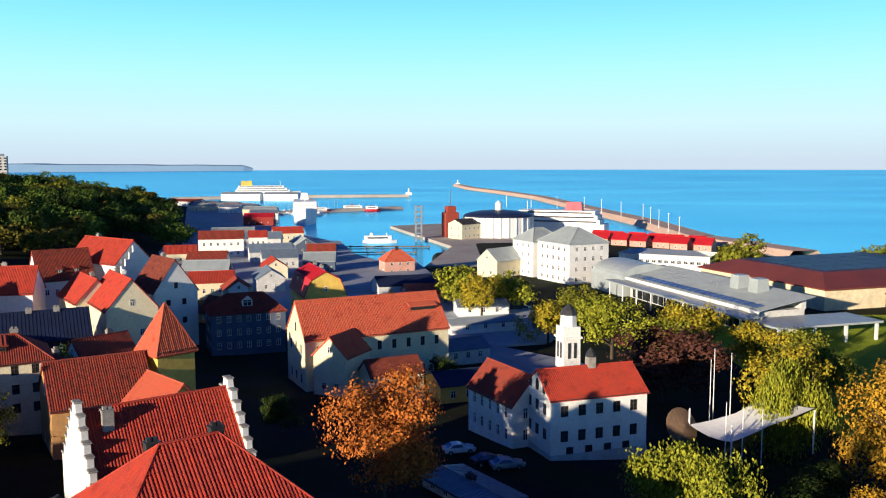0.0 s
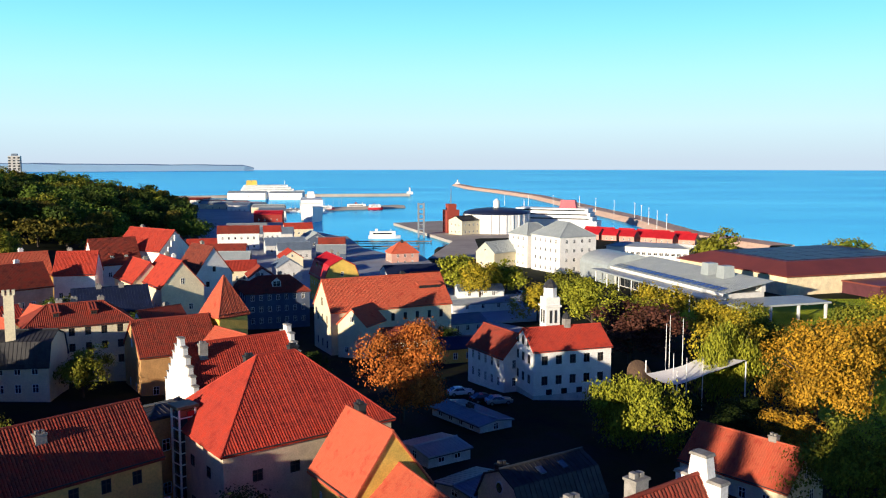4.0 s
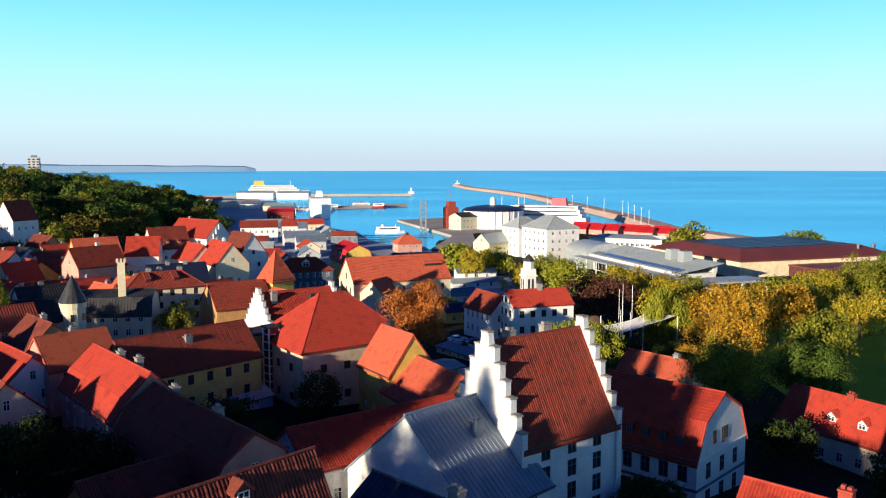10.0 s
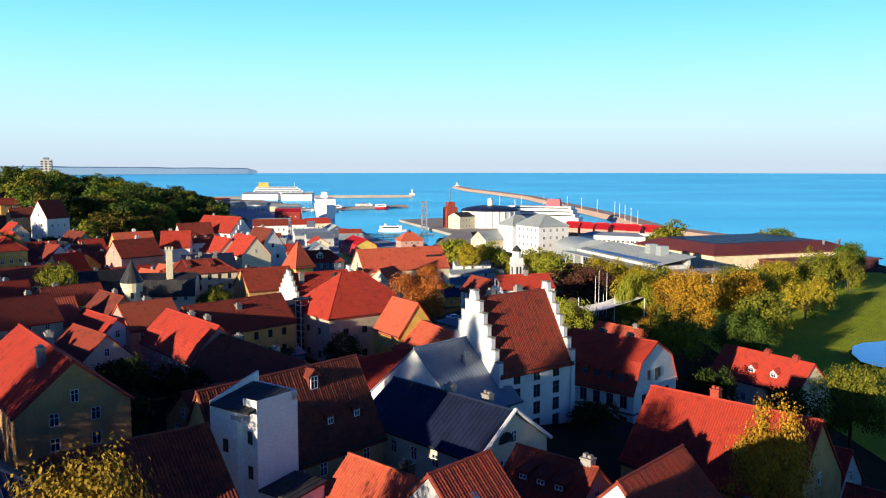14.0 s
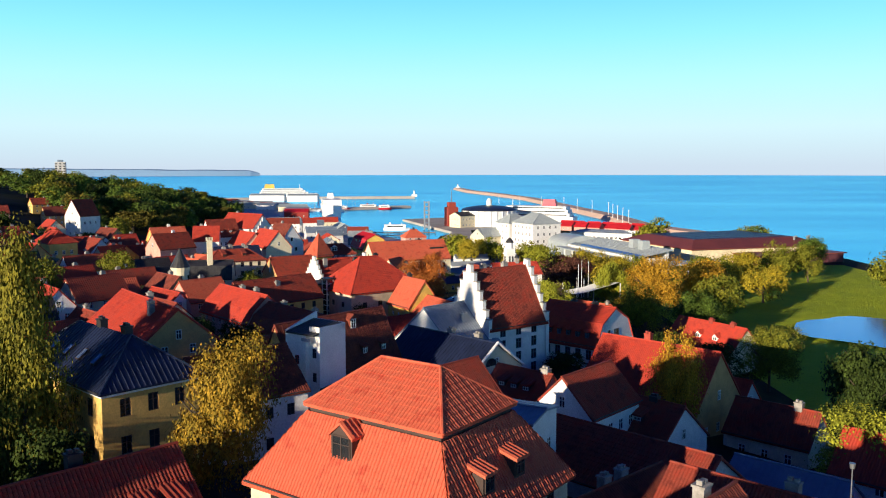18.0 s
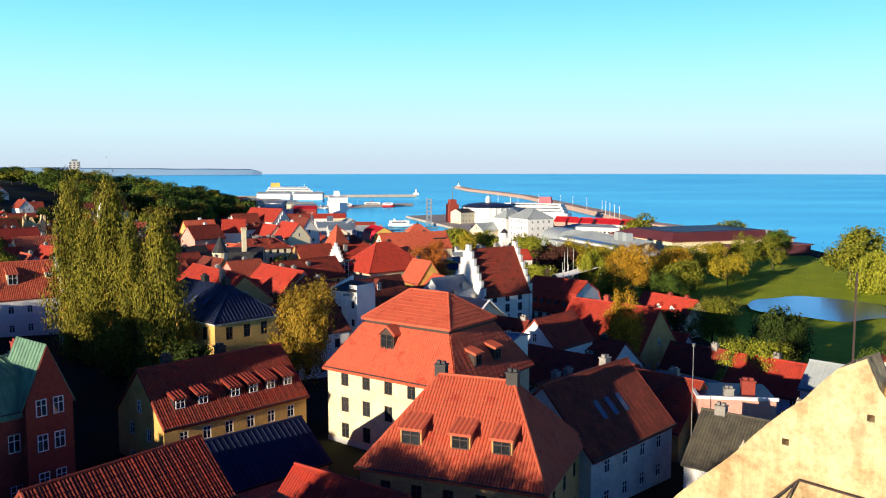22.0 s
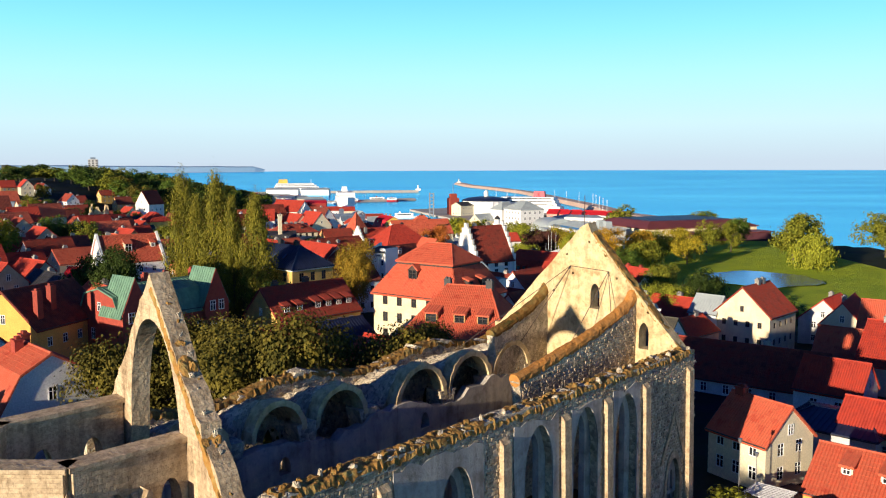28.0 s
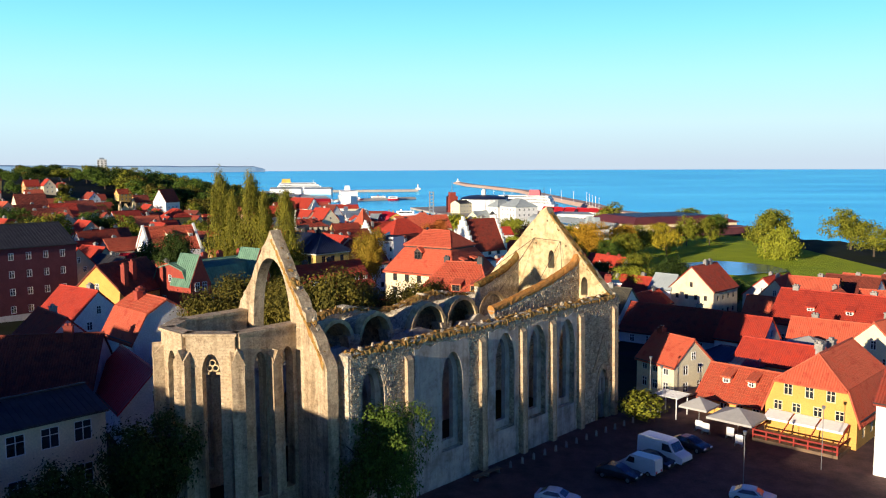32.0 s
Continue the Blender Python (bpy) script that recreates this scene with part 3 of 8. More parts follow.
def house(label, wall, roofm, x1, y1, x2, y2, half, ze, zr, zg=None, kind="gable", ridge=None, brk=None, wins=(2, 5, 2), sides="fblr", ww=0.95, wh=1.35,
          frame_mat=None, chimneys=(), detail=1, over=0.35, seamed=False, gable_win=True, dormers=(), name="house", halfhip=0.0, first=1.0, storey=None, category="house", group="houses of the old town", base_mat=None):
    """A house with its ridge from (x1, y1) to (x2, y2), eaves at ze and half as wide as 2 * half. wins: rows, columns on the long and on the short sides.
    Local x runs along the ridge, y to its left. brk: (part of the half width, z) of a mansard's break; halfhip: how far the ridge stays behind the first gable."""
    frame_mat = frame_mat or WHITEPAINT
    length = math.hypot(x2 - x1, y2 - y1)
    yaw = math.atan2(y2 - y1, x2 - x1)
    cx, cy = (x1 + x2) / 2, (y1 + y2) / 2
    zg = ground_z(cx, cy) if zg is None else zg
    root = thing(name, Matrix.Translation((cx, cy, zg)) @ Matrix.Rotation(yaw, 4, "Z"), label, category, group)
    hx, e, r = length / 2, ze - zg, zr - zg
    rows, nl, ns = wins
    st = storey or (e - 0.2) / max(rows, 1)
    sh = Shape()
    spots = []
    plain = detail == 0 or group == "filler"
    group = "houses of the old town" if group == "filler" else group

    def seen(n):
        """Whether a wall with that local normal faces the open side that is flown past."""
        wx, wy = n[0] * math.cos(yaw) - n[1] * math.sin(yaw), n[0] * math.sin(yaw) + n[1] * math.cos(yaw)
        return wy * 1.0 - wx * cx / max(60, abs(cy + 260)) < 0.12
    for key, p0, u, span, n in (("f", (-hx, -half), (1, 0), 2 * hx, nl), ("r", (hx, -half), (0, 1), 2 * half, ns), ("b", (hx, half), (-1, 0), 2 * hx, nl), ("l", (-hx, half), (0, -1), 2 * half, ns)):
        rects = []
        if key in sides and n and seen((u[1], -u[0])):
            for row in range(rows):
                z = first + row * st
                h = min(wh, e - z - 0.15)
                if h < 0.5:
                    continue
                for s in spread(span, n, ww):
                    rects.append((round(s, 3), round(z, 3), round(s + ww, 3), round(z + h, 3)))
                    spots.append((p0[0] + u[0] * s, p0[1] + u[1] * s, z, math.atan2(u[1], u[0]), h))
        panel(sh, p0, u, span, -2.5, e, rects)
    prof = [(half, e)] + ([(half * brk[0], brk[1] - zg)] if brk else []) + [(0, r)]
    if kind == "gable":
        for sx in (-1, 1):
            up = prof[:-1] if halfhip and sx < 0 else prof
            pts = [(sx * hx, -y, z if y == half else z - 0.05) for y, z in up] + [(sx * hx, y, z if y == half else z - 0.05) for y, z in (up[::-1] if up is not prof else prof[-2::-1])]
            sh.add(pts, [tuple(range(len(pts))) if sx > 0 else tuple(range(len(pts)))[::-1]])
    piece("wall", sh.mesh("wall", wall), root)
    if base_mat:
        piece("plinth", Shape().box(-hx - 0.06, hx + 0.06, -half - 0.06, half + 0.06, -2.5, 0.7).mesh("plinth", base_mat), root)
    for x, y, z, a, h in spots:
        add_window(root, x, y, z, a, ww, h, frame_mat, plain)
    if gable_win and kind == "gable" and r - e > 2.2:
        for sx in (-1, 1):
            if not seen((sx, 0)):
                continue
            a = math.pi / 2 if sx > 0 else -math.pi / 2
            w2, h2 = ww * 0.85, min(wh, (r - e) * 0.35)
            piece("window", window_frame(round(w2, 2), round(h2, 2), frame_mat, True), root, Matrix.Translation((sx * (hx + 0.08), -sx * w2 / 2, e + 0.4)) @ Matrix.Rotation(a, 4, "Z"))
    if kind == "gable":
        for sy in (-1, 1):
            pts = list(prof)
            y0, z0 = pts[0]
            y1_, z1_ = pts[1]
            t = over / max(0.3, y0 - y1_)
            pts[0] = (y0 + (y0 - y1_) * t, z0 + (z0 - z1_) * t)
            for (ya, za), (yb, zb) in zip(pts, pts[1:]):
                q = [(-hx - over * 0.6, sy * ya, za), (hx + over * 0.6, sy * ya, za), (hx + over * 0.6, sy * yb, zb), (-hx - over * 0.6 + (halfhip if yb == 0 else 0), sy * yb, zb)]
                if sy > 0:
                    q = [q[1], q[0], q[3], q[2]]
                roof_part(root, *q, detail, seamed, roofm)
        ends = ((-hx - over * 0.6 + halfhip, 0), (hx + over * 0.6, 0))
        if halfhip:
            yb, zb = prof[-2]
            roof_part(root, (-hx - 0.4, yb, zb - 0.15), (-hx - 0.4, -yb, zb - 0.15), (ends[0][0], 0, r), (ends[0][0], 0, r), detail, seamed, roofm)
            for sy in (-1, 1):
                piece("hip_cap", Shape().tube((-hx - 0.3, sy * yb, zb), (ends[0][0], 0, r + 0.05), 0.13, 6).mesh("hip_cap", roofm), root)
    else:
        rl = (ridge if ridge is not None else max(0.0, 2 * hx - 2 * half)) / 2
        o = over
        drop = o * (r - e) / half
        c = [(-hx - o, -half - o, e - drop), (hx + o, -half - o, e - drop), (hx + o, half + o, e - drop), (-hx - o, half + o, e - drop)]
        top = [(-rl, 0, r), (rl, 0, r)]
        if brk:
            bx, by, bz = hx * brk[0] + rl * (1 - brk[0]) * 0, half * brk[0], brk[1] - zg
            bx = hx - (half - by)
            b1 = [(-bx, -by, bz), (bx, -by, bz), (bx, by, bz), (-bx, by, bz)]
            for i in range(4):
                j = (i + 1) % 4
                roof_part(root, c[i], c[j], b1[j], b1[i], detail, seamed, roofm)
            lift = 0.55
            piece("roof_band", Shape().box(-bx + 0.15, bx - 0.15, -by + 0.15, by - 0.15, bz - 0.3, bz + lift).mesh("roof_band", DARKPAINT), root)
            c = [(-bx - 0.2, -by - 0.2, bz + lift), (bx + 0.2, -by - 0.2, bz + lift), (bx + 0.2, by + 0.2, bz + lift), (-bx - 0.2, by + 0.2, bz + lift)]
        roof_part(root, c[0], c[1], top[1], top[0], detail, seamed, roofm)
        roof_part(root, c[1], c[2], top[1], top[1], detail, seamed, roofm)
        roof_part(root, c[2], c[3], top[0], top[1], detail, seamed, roofm)
        roof_part(root, c[3], c[0], top[0], top[0], detail, seamed, roofm)
        ends = ((-rl, 0), (rl, 0))
        for i, tp in ((0, 0), (1, 1), (2, 1), (3, 0)):
            piece("hip_cap", Shape().tube(Vector(c[i]) + Vector((0, 0, 0.05)), Vector(top[tp]) + Vector((0, 0, 0.05)), 0.13, 6).mesh("hip_cap", roofm), root)
    if not seamed or kind == "gable":
        piece("ridge_cap", Shape().tube((ends[0][0], 0, r + 0.06), (ends[1][0], 0, r + 0.06), 0.14, 6).mesh("ridge_cap", roofm), root)
    if detail:
        for sy in (-1, 1):
            if seen((0, sy)):
                piece("gutter", Shape().tube((-hx - 0.2, sy * (half + over + 0.05), e - over * 0.6), (hx + 0.2, sy * (half + over + 0.05), e - over * 0.6), 0.07, 6).mesh("gutter", SHEET_BLACK), root)

    def roof_at(y):
        y = abs(y)
        return lerp([p[0] for p in prof[::-1]], [p[1] for p in prof[::-1]], y)
    for ch in chimneys:
        fx, fy, hi = ch[:3]
        add_chimney(root, fx * hx, fy * half, roof_at(fy * half) - 0.5, max(roof_at(fy * half) + 0.6, r + hi), *(ch[3:4]))
    for fx, fy, w, h, style, dw in dormers:
        y = fy * half
        add_dormer(root, fx * hx, y, roof_at(y) - 0.1, 0.0 if fy < 0 else math.pi, w, h, min(abs(y), 2.6), dw or wall, roofm, frame_mat, style)
    return root


# ---- houses along the flight ----
A, B = radians(47), radians(-43)


def along(x, y, length, angle):
    """Ends of a ridge of that length round (x, y)."""
    dx, dy = math.cos(angle) * length / 2, math.sin(angle) * length / 2
    return x - dx, y - dy, x + dx, y + dy


# tall cream manor with a two-tier hipped roof
MANOR = house("ivory manor house with two-tier orange tiled roof", IVORY, TILE_ORANGE, *along(-3.8, -73.0, 18.6, radians(-36)), 7.6, 19.2, 27.7, 9.8, "hip", ridge=5.6, brk=(0.6, 24.0),
      wins=(3, 5, 4), ww=1.15, wh=1.75, first=0.9, storey=3.1, frame_mat=DARKPAINT, detail=2, over=0.45, chimneys=(), base_mat=PALEGREY,
      dormers=((-0.15, -0.8, 2.0, 2.0, "gable", DARKPAINT),))
for y, z in ((-2.6, 10.6), (1.4, 10.6)):
    add_dormer(MANOR, 8.75, y, z, math.pi / 2, 1.4, 1.5, 2.2, DARKPAINT, TILE_ORANGE, DARKPAINT)
house("house with steep orange hipped roof and hatches", OCHRE, TILE_ORANGE, *along(0.9, -97.2, 16.4, radians(-22)), 6.8, 16.8, 23.5, 9.9, "hip", ridge=7.0, wins=(2, 5, 3), detail=2, frame_mat=DARKPAINT,
      chimneys=((-0.45, 0.12, 0.9, SHEET_BLACK), (0.42, 0.0, 1.0, SHEET_BLACK)), dormers=((-0.5, -0.76, 2.0, 1.6, "shed", OCHRE), (0.05, -0.74, 1.8, 1.5, "shed", OCHRE), (0.5, -0.74, 1.8, 1.5, "shed", OCHRE)))
house("low red tiled wing beside the hipped house", OCHRE, TILE_RED, *along(-9.8, -104.2, 12, radians(-35)), 3.6, 13.6, 16.8, 9.9, wins=(1, 3, 2), detail=2)
house("ochre house with a row of tile-capped dormers", YELLOW, TILE_DARK, -33.9, -85.3, -21.7, -72.7, 5.2, 16.3, 21.3, 9.9, wins=(2, 6, 2), detail=2, chimneys=((0.2, 0.3, 0.8, SHEET_BLACK), (-0.55, 0.3, 0.7, SHEET_BLACK)),
      dormers=tuple((f, -0.78, 1.35, 1.3, "shed", SHEET_BLACK) for f in (-0.72, -0.42, 0.02, 0.28, 0.54, 0.8)))
house("low house with ribbed dark red tiled roof", PALEGREY, TILE_DARK, -32.1, -113, -23, -100.9, 4.2, 15.4, 19.3, 10.1, wins=(1, 4, 2), detail=2)
house("pink house with dark blue metal roof", PINK, SHEET_NAVY, -25.5, -97.5, -16.5, -88.5, 4.6, 14.0, 17.2, 10, wins=(1, 4, 2), seamed=True)
house("small building with bright orange tiled roof", OCHRE, TILE_ORANGE, -14.5, -111, -3.5, -121.5, 4.2, 14.6, 18.4, 10.2, wins=(1, 3, 1), detail=2)
TRIPLE = house("dark tiled house with three roof windows", PALEGREY, TILE_BROWN, 7.5, -92, 18, -80.8, 5.6, 15.6, 21.4, 9.4, wins=(2, 4, 2), detail=2, chimneys=((0.6, 0.15, 0.7),))
for i in range(3):
    m = Matrix.Translation((-2.2 + i * 2.0, -2.9, 8.95)) @ Matrix.Rotation(math.atan2(5.8, 5.6), 4, "X")
    light = piece("roof_window", cached("rooflight_frame", lambda: Shape().box(-0.45, 0.45, -1.1, 1.1, -0.05, 0.16).mesh("roof_window", DARKPAINT)), TRIPLE, m)
    piece("pane", cached("rooflight_pane", lambda: Shape().box(-0.36, 0.36, -1.0, 1.0, 0.165, 0.185).mesh("pane", SKYGLASS)), light)
house("white house under a mossy dark roof", WHITE, MOSSY, 24.1, -88.5, 33.5, -96.0, 4.6, 14, 18, 9.2, wins=(1, 4, 2), detail=2, frame_mat=DARKPAINT, chimneys=((-0.7, 0, 0.9), (0.3, 0, 0.7)))
VILLA = house("yellow villa with a dark blue hipped metal roof", YELLOW, SHEET_NAVY, *along(-37.6, -46.6, 20.5, B), 5.2, 21.2, 25.2, 9.8, "hip", ridge=12, wins=(3, 6, 3), ww=1.1, wh=1.8, seamed=True,
      frame_mat=DARKPAINT, chimneys=((-0.1, 0.05, 0.9, SHEET_BLACK), (0.45, 0.05, 0.9, SHEET_BLACK)))
for i in range(4):
    m = Matrix.Translation((-5.4 + i * 3.4, -3.0, 13.2)) @ Matrix.Rotation(math.atan2(4.0, 5.2), 4, "X")
    light = piece("roof_window", cached("villalight_frame", lambda: Shape().box(-0.42, 0.42, -0.7, 0.7, -0.05, 0.14).mesh("roof_window", DARKPAINT)), VILLA, m)
    piece("pane", cached("villalight_pane", lambda: Shape().box(-0.34, 0.34, -0.62, 0.62, 0.145, 0.165).mesh("pane", SKYGLASS)), light)
piece("cornice", Shape().box(-10.45, 10.45, -5.35, -5.21, 10.7, 11.1).box(10.26, 10.42, -5.35, 5.35, 10.7, 11.1).mesh("cornice", WHITEPAINT), VILLA)
house("ochre gabled house with bright red tiled roof", OCHRE, TILE_RED, -38.9, -18.2, -54.2, 1.2, 5.6, 17.6, 22.3, 9.6, wins=(3, 6, 2), detail=2, chimneys=((-0.5, 0.3, 0.7), (0.2, -0.2, 0.6)))
house("dark red tiled warehouse roof", OCHRE, TILE_BROWN, -22.9, -29.2, -10.4, -15.0, 4.2, 14.6, 22.1, 8.2, wins=(2, 6, 2), detail=2, dormers=((0.35, -0.72, 1.0, 1.2, "shed", DARKPAINT), (0.72, -0.72, 1.0, 1.2, "shed", DARKPAINT), (0.3, -0.28, 1.2, 1.6, "gable", TILE_BROWN)))
CREAMG = house("house with dark blue metal roof and cream gable", CREAM, SHEET_NAVY, *along(-0.35, -15.2, 18.0, radians(-46)), 5.2, 14.5, 18.1, 8.0, wins=(2, 5, 2), seamed=True, chimneys=((-0.1, 0.2, 0.7), (0.45, 0.3, 0.6)))
for sy in (-1, 1):
    piece("gable_coping", Shape().tube((9.25, sy * 5.6, 6.2), (9.25, 0, 10.3), 0.2, 6).mesh("gable_coping", WHITEPAINT), CREAMG)
lun = [(1.0 * math.cos(i * math.pi / 10), 1.05 * math.sin(i * math.pi / 10)) for i in range(11)]
piece("lunette_window", Shape().prism(lun, -0.12, 0.05).mesh("lunette_window", GLASS), CREAMG, Matrix.Translation((9.07, -1.2, 7.2)) @ Matrix.Rotation(math.pi / 2, 4, "Z"))
house("white gabled building with a blue-grey metal roof", WHITE, SHEET_GREY, -4.7, 3.4, 2.9, 11.2, 8.6, 11.6, 18.8, 7.2, wins=(2, 3, 3), seamed=True, chimneys=((0.2, -0.35, -1.2, SHEET_GREY),), gable_win=False)
house("long ribbed red tiled roof behind a white gable", WHITE, TILE_RED, -17.2, 11.2, 0.2, 24.4, 4.4, 11.8, 15.0, 7, wins=(1, 5, 2), detail=2)
MANSARD = house("white mansard building with red tiled roof", WHITE, TILE_RED, 20.2, 33, 31.3, 22.6, 6.4, 9.2, 15.5, 2.4, brk=(0.72, 13.0), wins=(2, 6, 3), ww=1.2, wh=1.9, first=0.7, storey=3.1, frame_mat=BLUEPAINT, detail=2, chimneys=((-0.3, 0.1, 0.5, SHEET_BLACK), (0.3, 0.2, 0.4, SHEET_BLACK)),
      dormers=tuple((f, -0.93, 1.0, 1.4, "shed", DARKPAINT) for f in (-0.72, -0.44, -0.16, 0.12, 0.4, 0.68)))
piece("string_course", Shape().box(-7.75, 7.75, -6.5, -6.38, 2.95, 3.25).box(7.6, 7.72, -6.5, 6.5, 2.95, 3.25).mesh("string_course", BLUEPAINT), MANSARD)
piece("cornice", Shape().box(-7.75, 7.75, -6.62, -6.38, 6.3, 6.6).box(7.58, 7.74, -6.5, 6.5, 6.45, 6.65).mesh("cornice", WHITEPAINT), MANSARD)
for y in (-2.6, 0.4):
    piece("window", window_frame(0.8, 1.5, DARKPAINT, True), MANSARD, Matrix.Translation((7.7, y, 7.6)) @ Matrix.Rotation(math.pi / 2, 4, "Z"))
house("cream house with bright red tiled roof and dormers", CREAM, TILE_RED, 51.5, 50.5, 61, 35, 4.6, 4.6, 9.0, 0.0, wins=(1, 6, 2), detail=1, chimneys=((0.0, 0, 0.8, BRICK), (0.62, 0, 0.8, BRICK)),
      dormers=((-0.1, -0.7, 1.3, 1.1, "gable", WHITE), (0.4, -0.7, 1.3, 1.1, "gable", WHITE)))
house("wide house with orange-red tiled roof and brick chimney", OCHRE, TILE_RED, 23.7, -5.3, 37.6, -18.8, 6.6, 9.0, 16.2, 3.8, wins=(1, 5, 3), detail=2, chimneys=((-0.2, 0.05, 1.2, BRICK),))
house("cream house with bright orange-red roof below the lane", CREAM, TILE_ORANGE, -9.2, -30.9, -3.4, -36.4, 3.9, 13.4, 17.0, 8.4, wins=(1, 3, 2), detail=2, chimneys=((0.55, 0.25, 0.6, SHEET_BLACK),))
RIDGED = house("dark red tiled house with a small roof window", PALEGREY, TILE_DARK, -2.0, -44.6, 2.5, -39.8, 4.6, 15.8, 20.4, 8.4, wins=(1, 3, 2), detail=2)
roof_hatch = piece("roof_window", cached("smallhatch", lambda: Shape().box(-0.4, 0.4, -0.6, 0.6, -0.05, 0.14).mesh("roof_window", DARKPAINT)), RIDGED, Matrix.Translation((-0.6, -2.0, 9.95)) @ Matrix.Rotation(0.785, 4, "X"))
piece("pane", cached("smallhatchpane", lambda: Shape().box(-0.32, 0.32, -0.52, 0.52, 0.145, 0.165).mesh("pane", SKYGLASS)), roof_hatch)
house("low house with orange tiled roof near the park", CREAM, TILE_ORANGE, 32.5, 77, 41.6, 66, 4.3, 4.6, 8.4, 1.0, wins=(1, 4, 2), chimneys=((0.4, 0.05, 0.8),))
house("dark red tiled house with three dormers", CREAM, TILE_DARK, 5.8, -27.6, 12.0, -33.4, 4.0, 13.0, 16.7, 7.6, wins=(1, 3, 2), detail=2, chimneys=((0.75, 0.05, 0.7, CHIMNEYSTONE),), dormers=tuple((f, -0.55, 1.1, 0.9, "shed", SHEET_BLACK) for f in (-0.45, 0.0, 0.45)))
house("white gabled house with skylights", WHITE, TILE_DARK, 12.3, -40.4, 19.4, -32.4, 4.0, 14.2, 18.2, 6.6, wins=(2, 4, 2), detail=2)
house("long dark red tiled row with roof hatches", PALEGREY, TILE_DARK, 10.5, -44.5, 24.5, -58.5, 5.6, 11.4, 15.2, 6.8, wins=(1, 6, 2), detail=2, dormers=tuple((f, 0.6, 1.2, 0.9, "shed", SHEET_BLACK) for f in (-0.5, 0.0, 0.5)))
house("small white gabled house with slate-blue annex", WHITE, TILE_DARK, 27.1, -38, 18.6, -28.9, 5.4, 9.6, 14.0, 6, wins=(1, 3, 2), detail=2, chimneys=((-0.35, 0.0, 0.6, SHEET_BLACK),), dormers=tuple((f, 0.5, 1.3, 0.9, "shed", SHEET_BLACK) for f in (-0.25, 0.3)))
house("flat blue metal roofed annex", WHITE, SHEET_GREY, *along(5.4, -53.7, 7, radians(-28)), 3.2, 18.4, 18.9, 8.6, wins=(2, 3, 2), seamed=True)
house("dark tiled house with a wide sweeping roof", OCHRE, TILE_DARK, 18, -66, 28, -75.5, 5.4, 12.8, 17.4, 8.2, wins=(1, 4, 2), detail=2, chimneys=((0.4, 0.2, 0.8),))
house("dark red tiled house below the manor", PALEGREY, TILE_BROWN, 9.5, -69, 18.5, -60.5, 4.8, 11.8, 15.4, 8.6, wins=(1, 4, 2), detail=2, chimneys=((-0.3, 0.1, 0.9), (0.1, 0.1, 0.9)))
house("blue metal roofed shed with white walls", WHITE, SHEET_GREY, 30, -47.5, 38.5, -55.5, 3.8, 9.0, 11.6, 6.2, wins=(1, 4, 2), seamed=True)
house("dark tiled cottage with a white chimney", CREAM, TILE_DARK, 39, -22, 47, -30, 3.6, 7.0, 10.8, 3.2, wins=(1, 3, 1), chimneys=((0.5, 0.0, 1.0),))
house("red roofed cottage beside dark trees", PALEGREY, TILE_RED, 37, 0.5, 46, -8.5, 3.8, 5.4, 9.4, 1.4, wins=(1, 3, 1), chimneys=((0.3, 0.1, 0.7),))
PEACH = thing("house", Matrix.Translation((31.2, -76.0, 8.0)) @ Matrix.Rotation(radians(-8), 4, "Z"), "peach plastered house with a flat blue roof", "house", "houses of the old town")
peach = Shape()
panel(peach, (-4.2, -3.4), (1, 0), 8.4, -2.5, 8.4, [(0.8, 6.1, 2.6, 6.9), (4.0, 2.6, 4.9, 4.0), (6.2, 2.6, 7.1, 4.0)])
panel(peach, (4.2, -3.4), (0, 1), 6.8, -2.5, 8.4, [])
panel(peach, (4.2, 3.4), (-1, 0), 8.4, -2.5, 8.4, [])
panel(peach, (-4.2, 3.4), (0, -1), 6.8, -2.5, 8.4, [])
piece("wall", peach.mesh("wall", PINK), PEACH)
piece("roof", Shape().box(-4.3, 4.3, -3.5, 3.5, 8.4, 8.5).mesh("roof", SHEET_NAVY), PEACH)
piece("parapet", Shape().box(-4.4, 4.4, -3.6, -3.3, 8.4, 8.75).box(-4.4, -4.1, -3.3, 3.6, 8.4, 8.75).mesh("parapet", WHITEPAINT), PEACH)
add_window(PEACH, -3.4, -3.4, 6.1, 0.0, 1.8, 0.8, DARKPAINT)
add_window(PEACH, -0.2, -3.4, 2.6, 0.0, 0.9, 1.4, DARKPAINT)
add_window(PEACH, 2.0, -3.4, 2.6, 0.0, 0.9, 1.4, DARKPAINT)
add_chimney(PEACH, 1.6, -1.0, 8.3, 10.2, BRICK, 1.1)
add_chimney(PEACH, -0.8, -2.6, 8.3, 9.6, CHIMNEYSTONE, 0.8)
house("pink walled cottage with red roof", PINK, TILE_RED, 39, -73.5, 46.5, -66.5, 3.6, 10.8, 13.4, 7, wins=(1, 3, 2), chimneys=((0.5, 0, 0.7),))

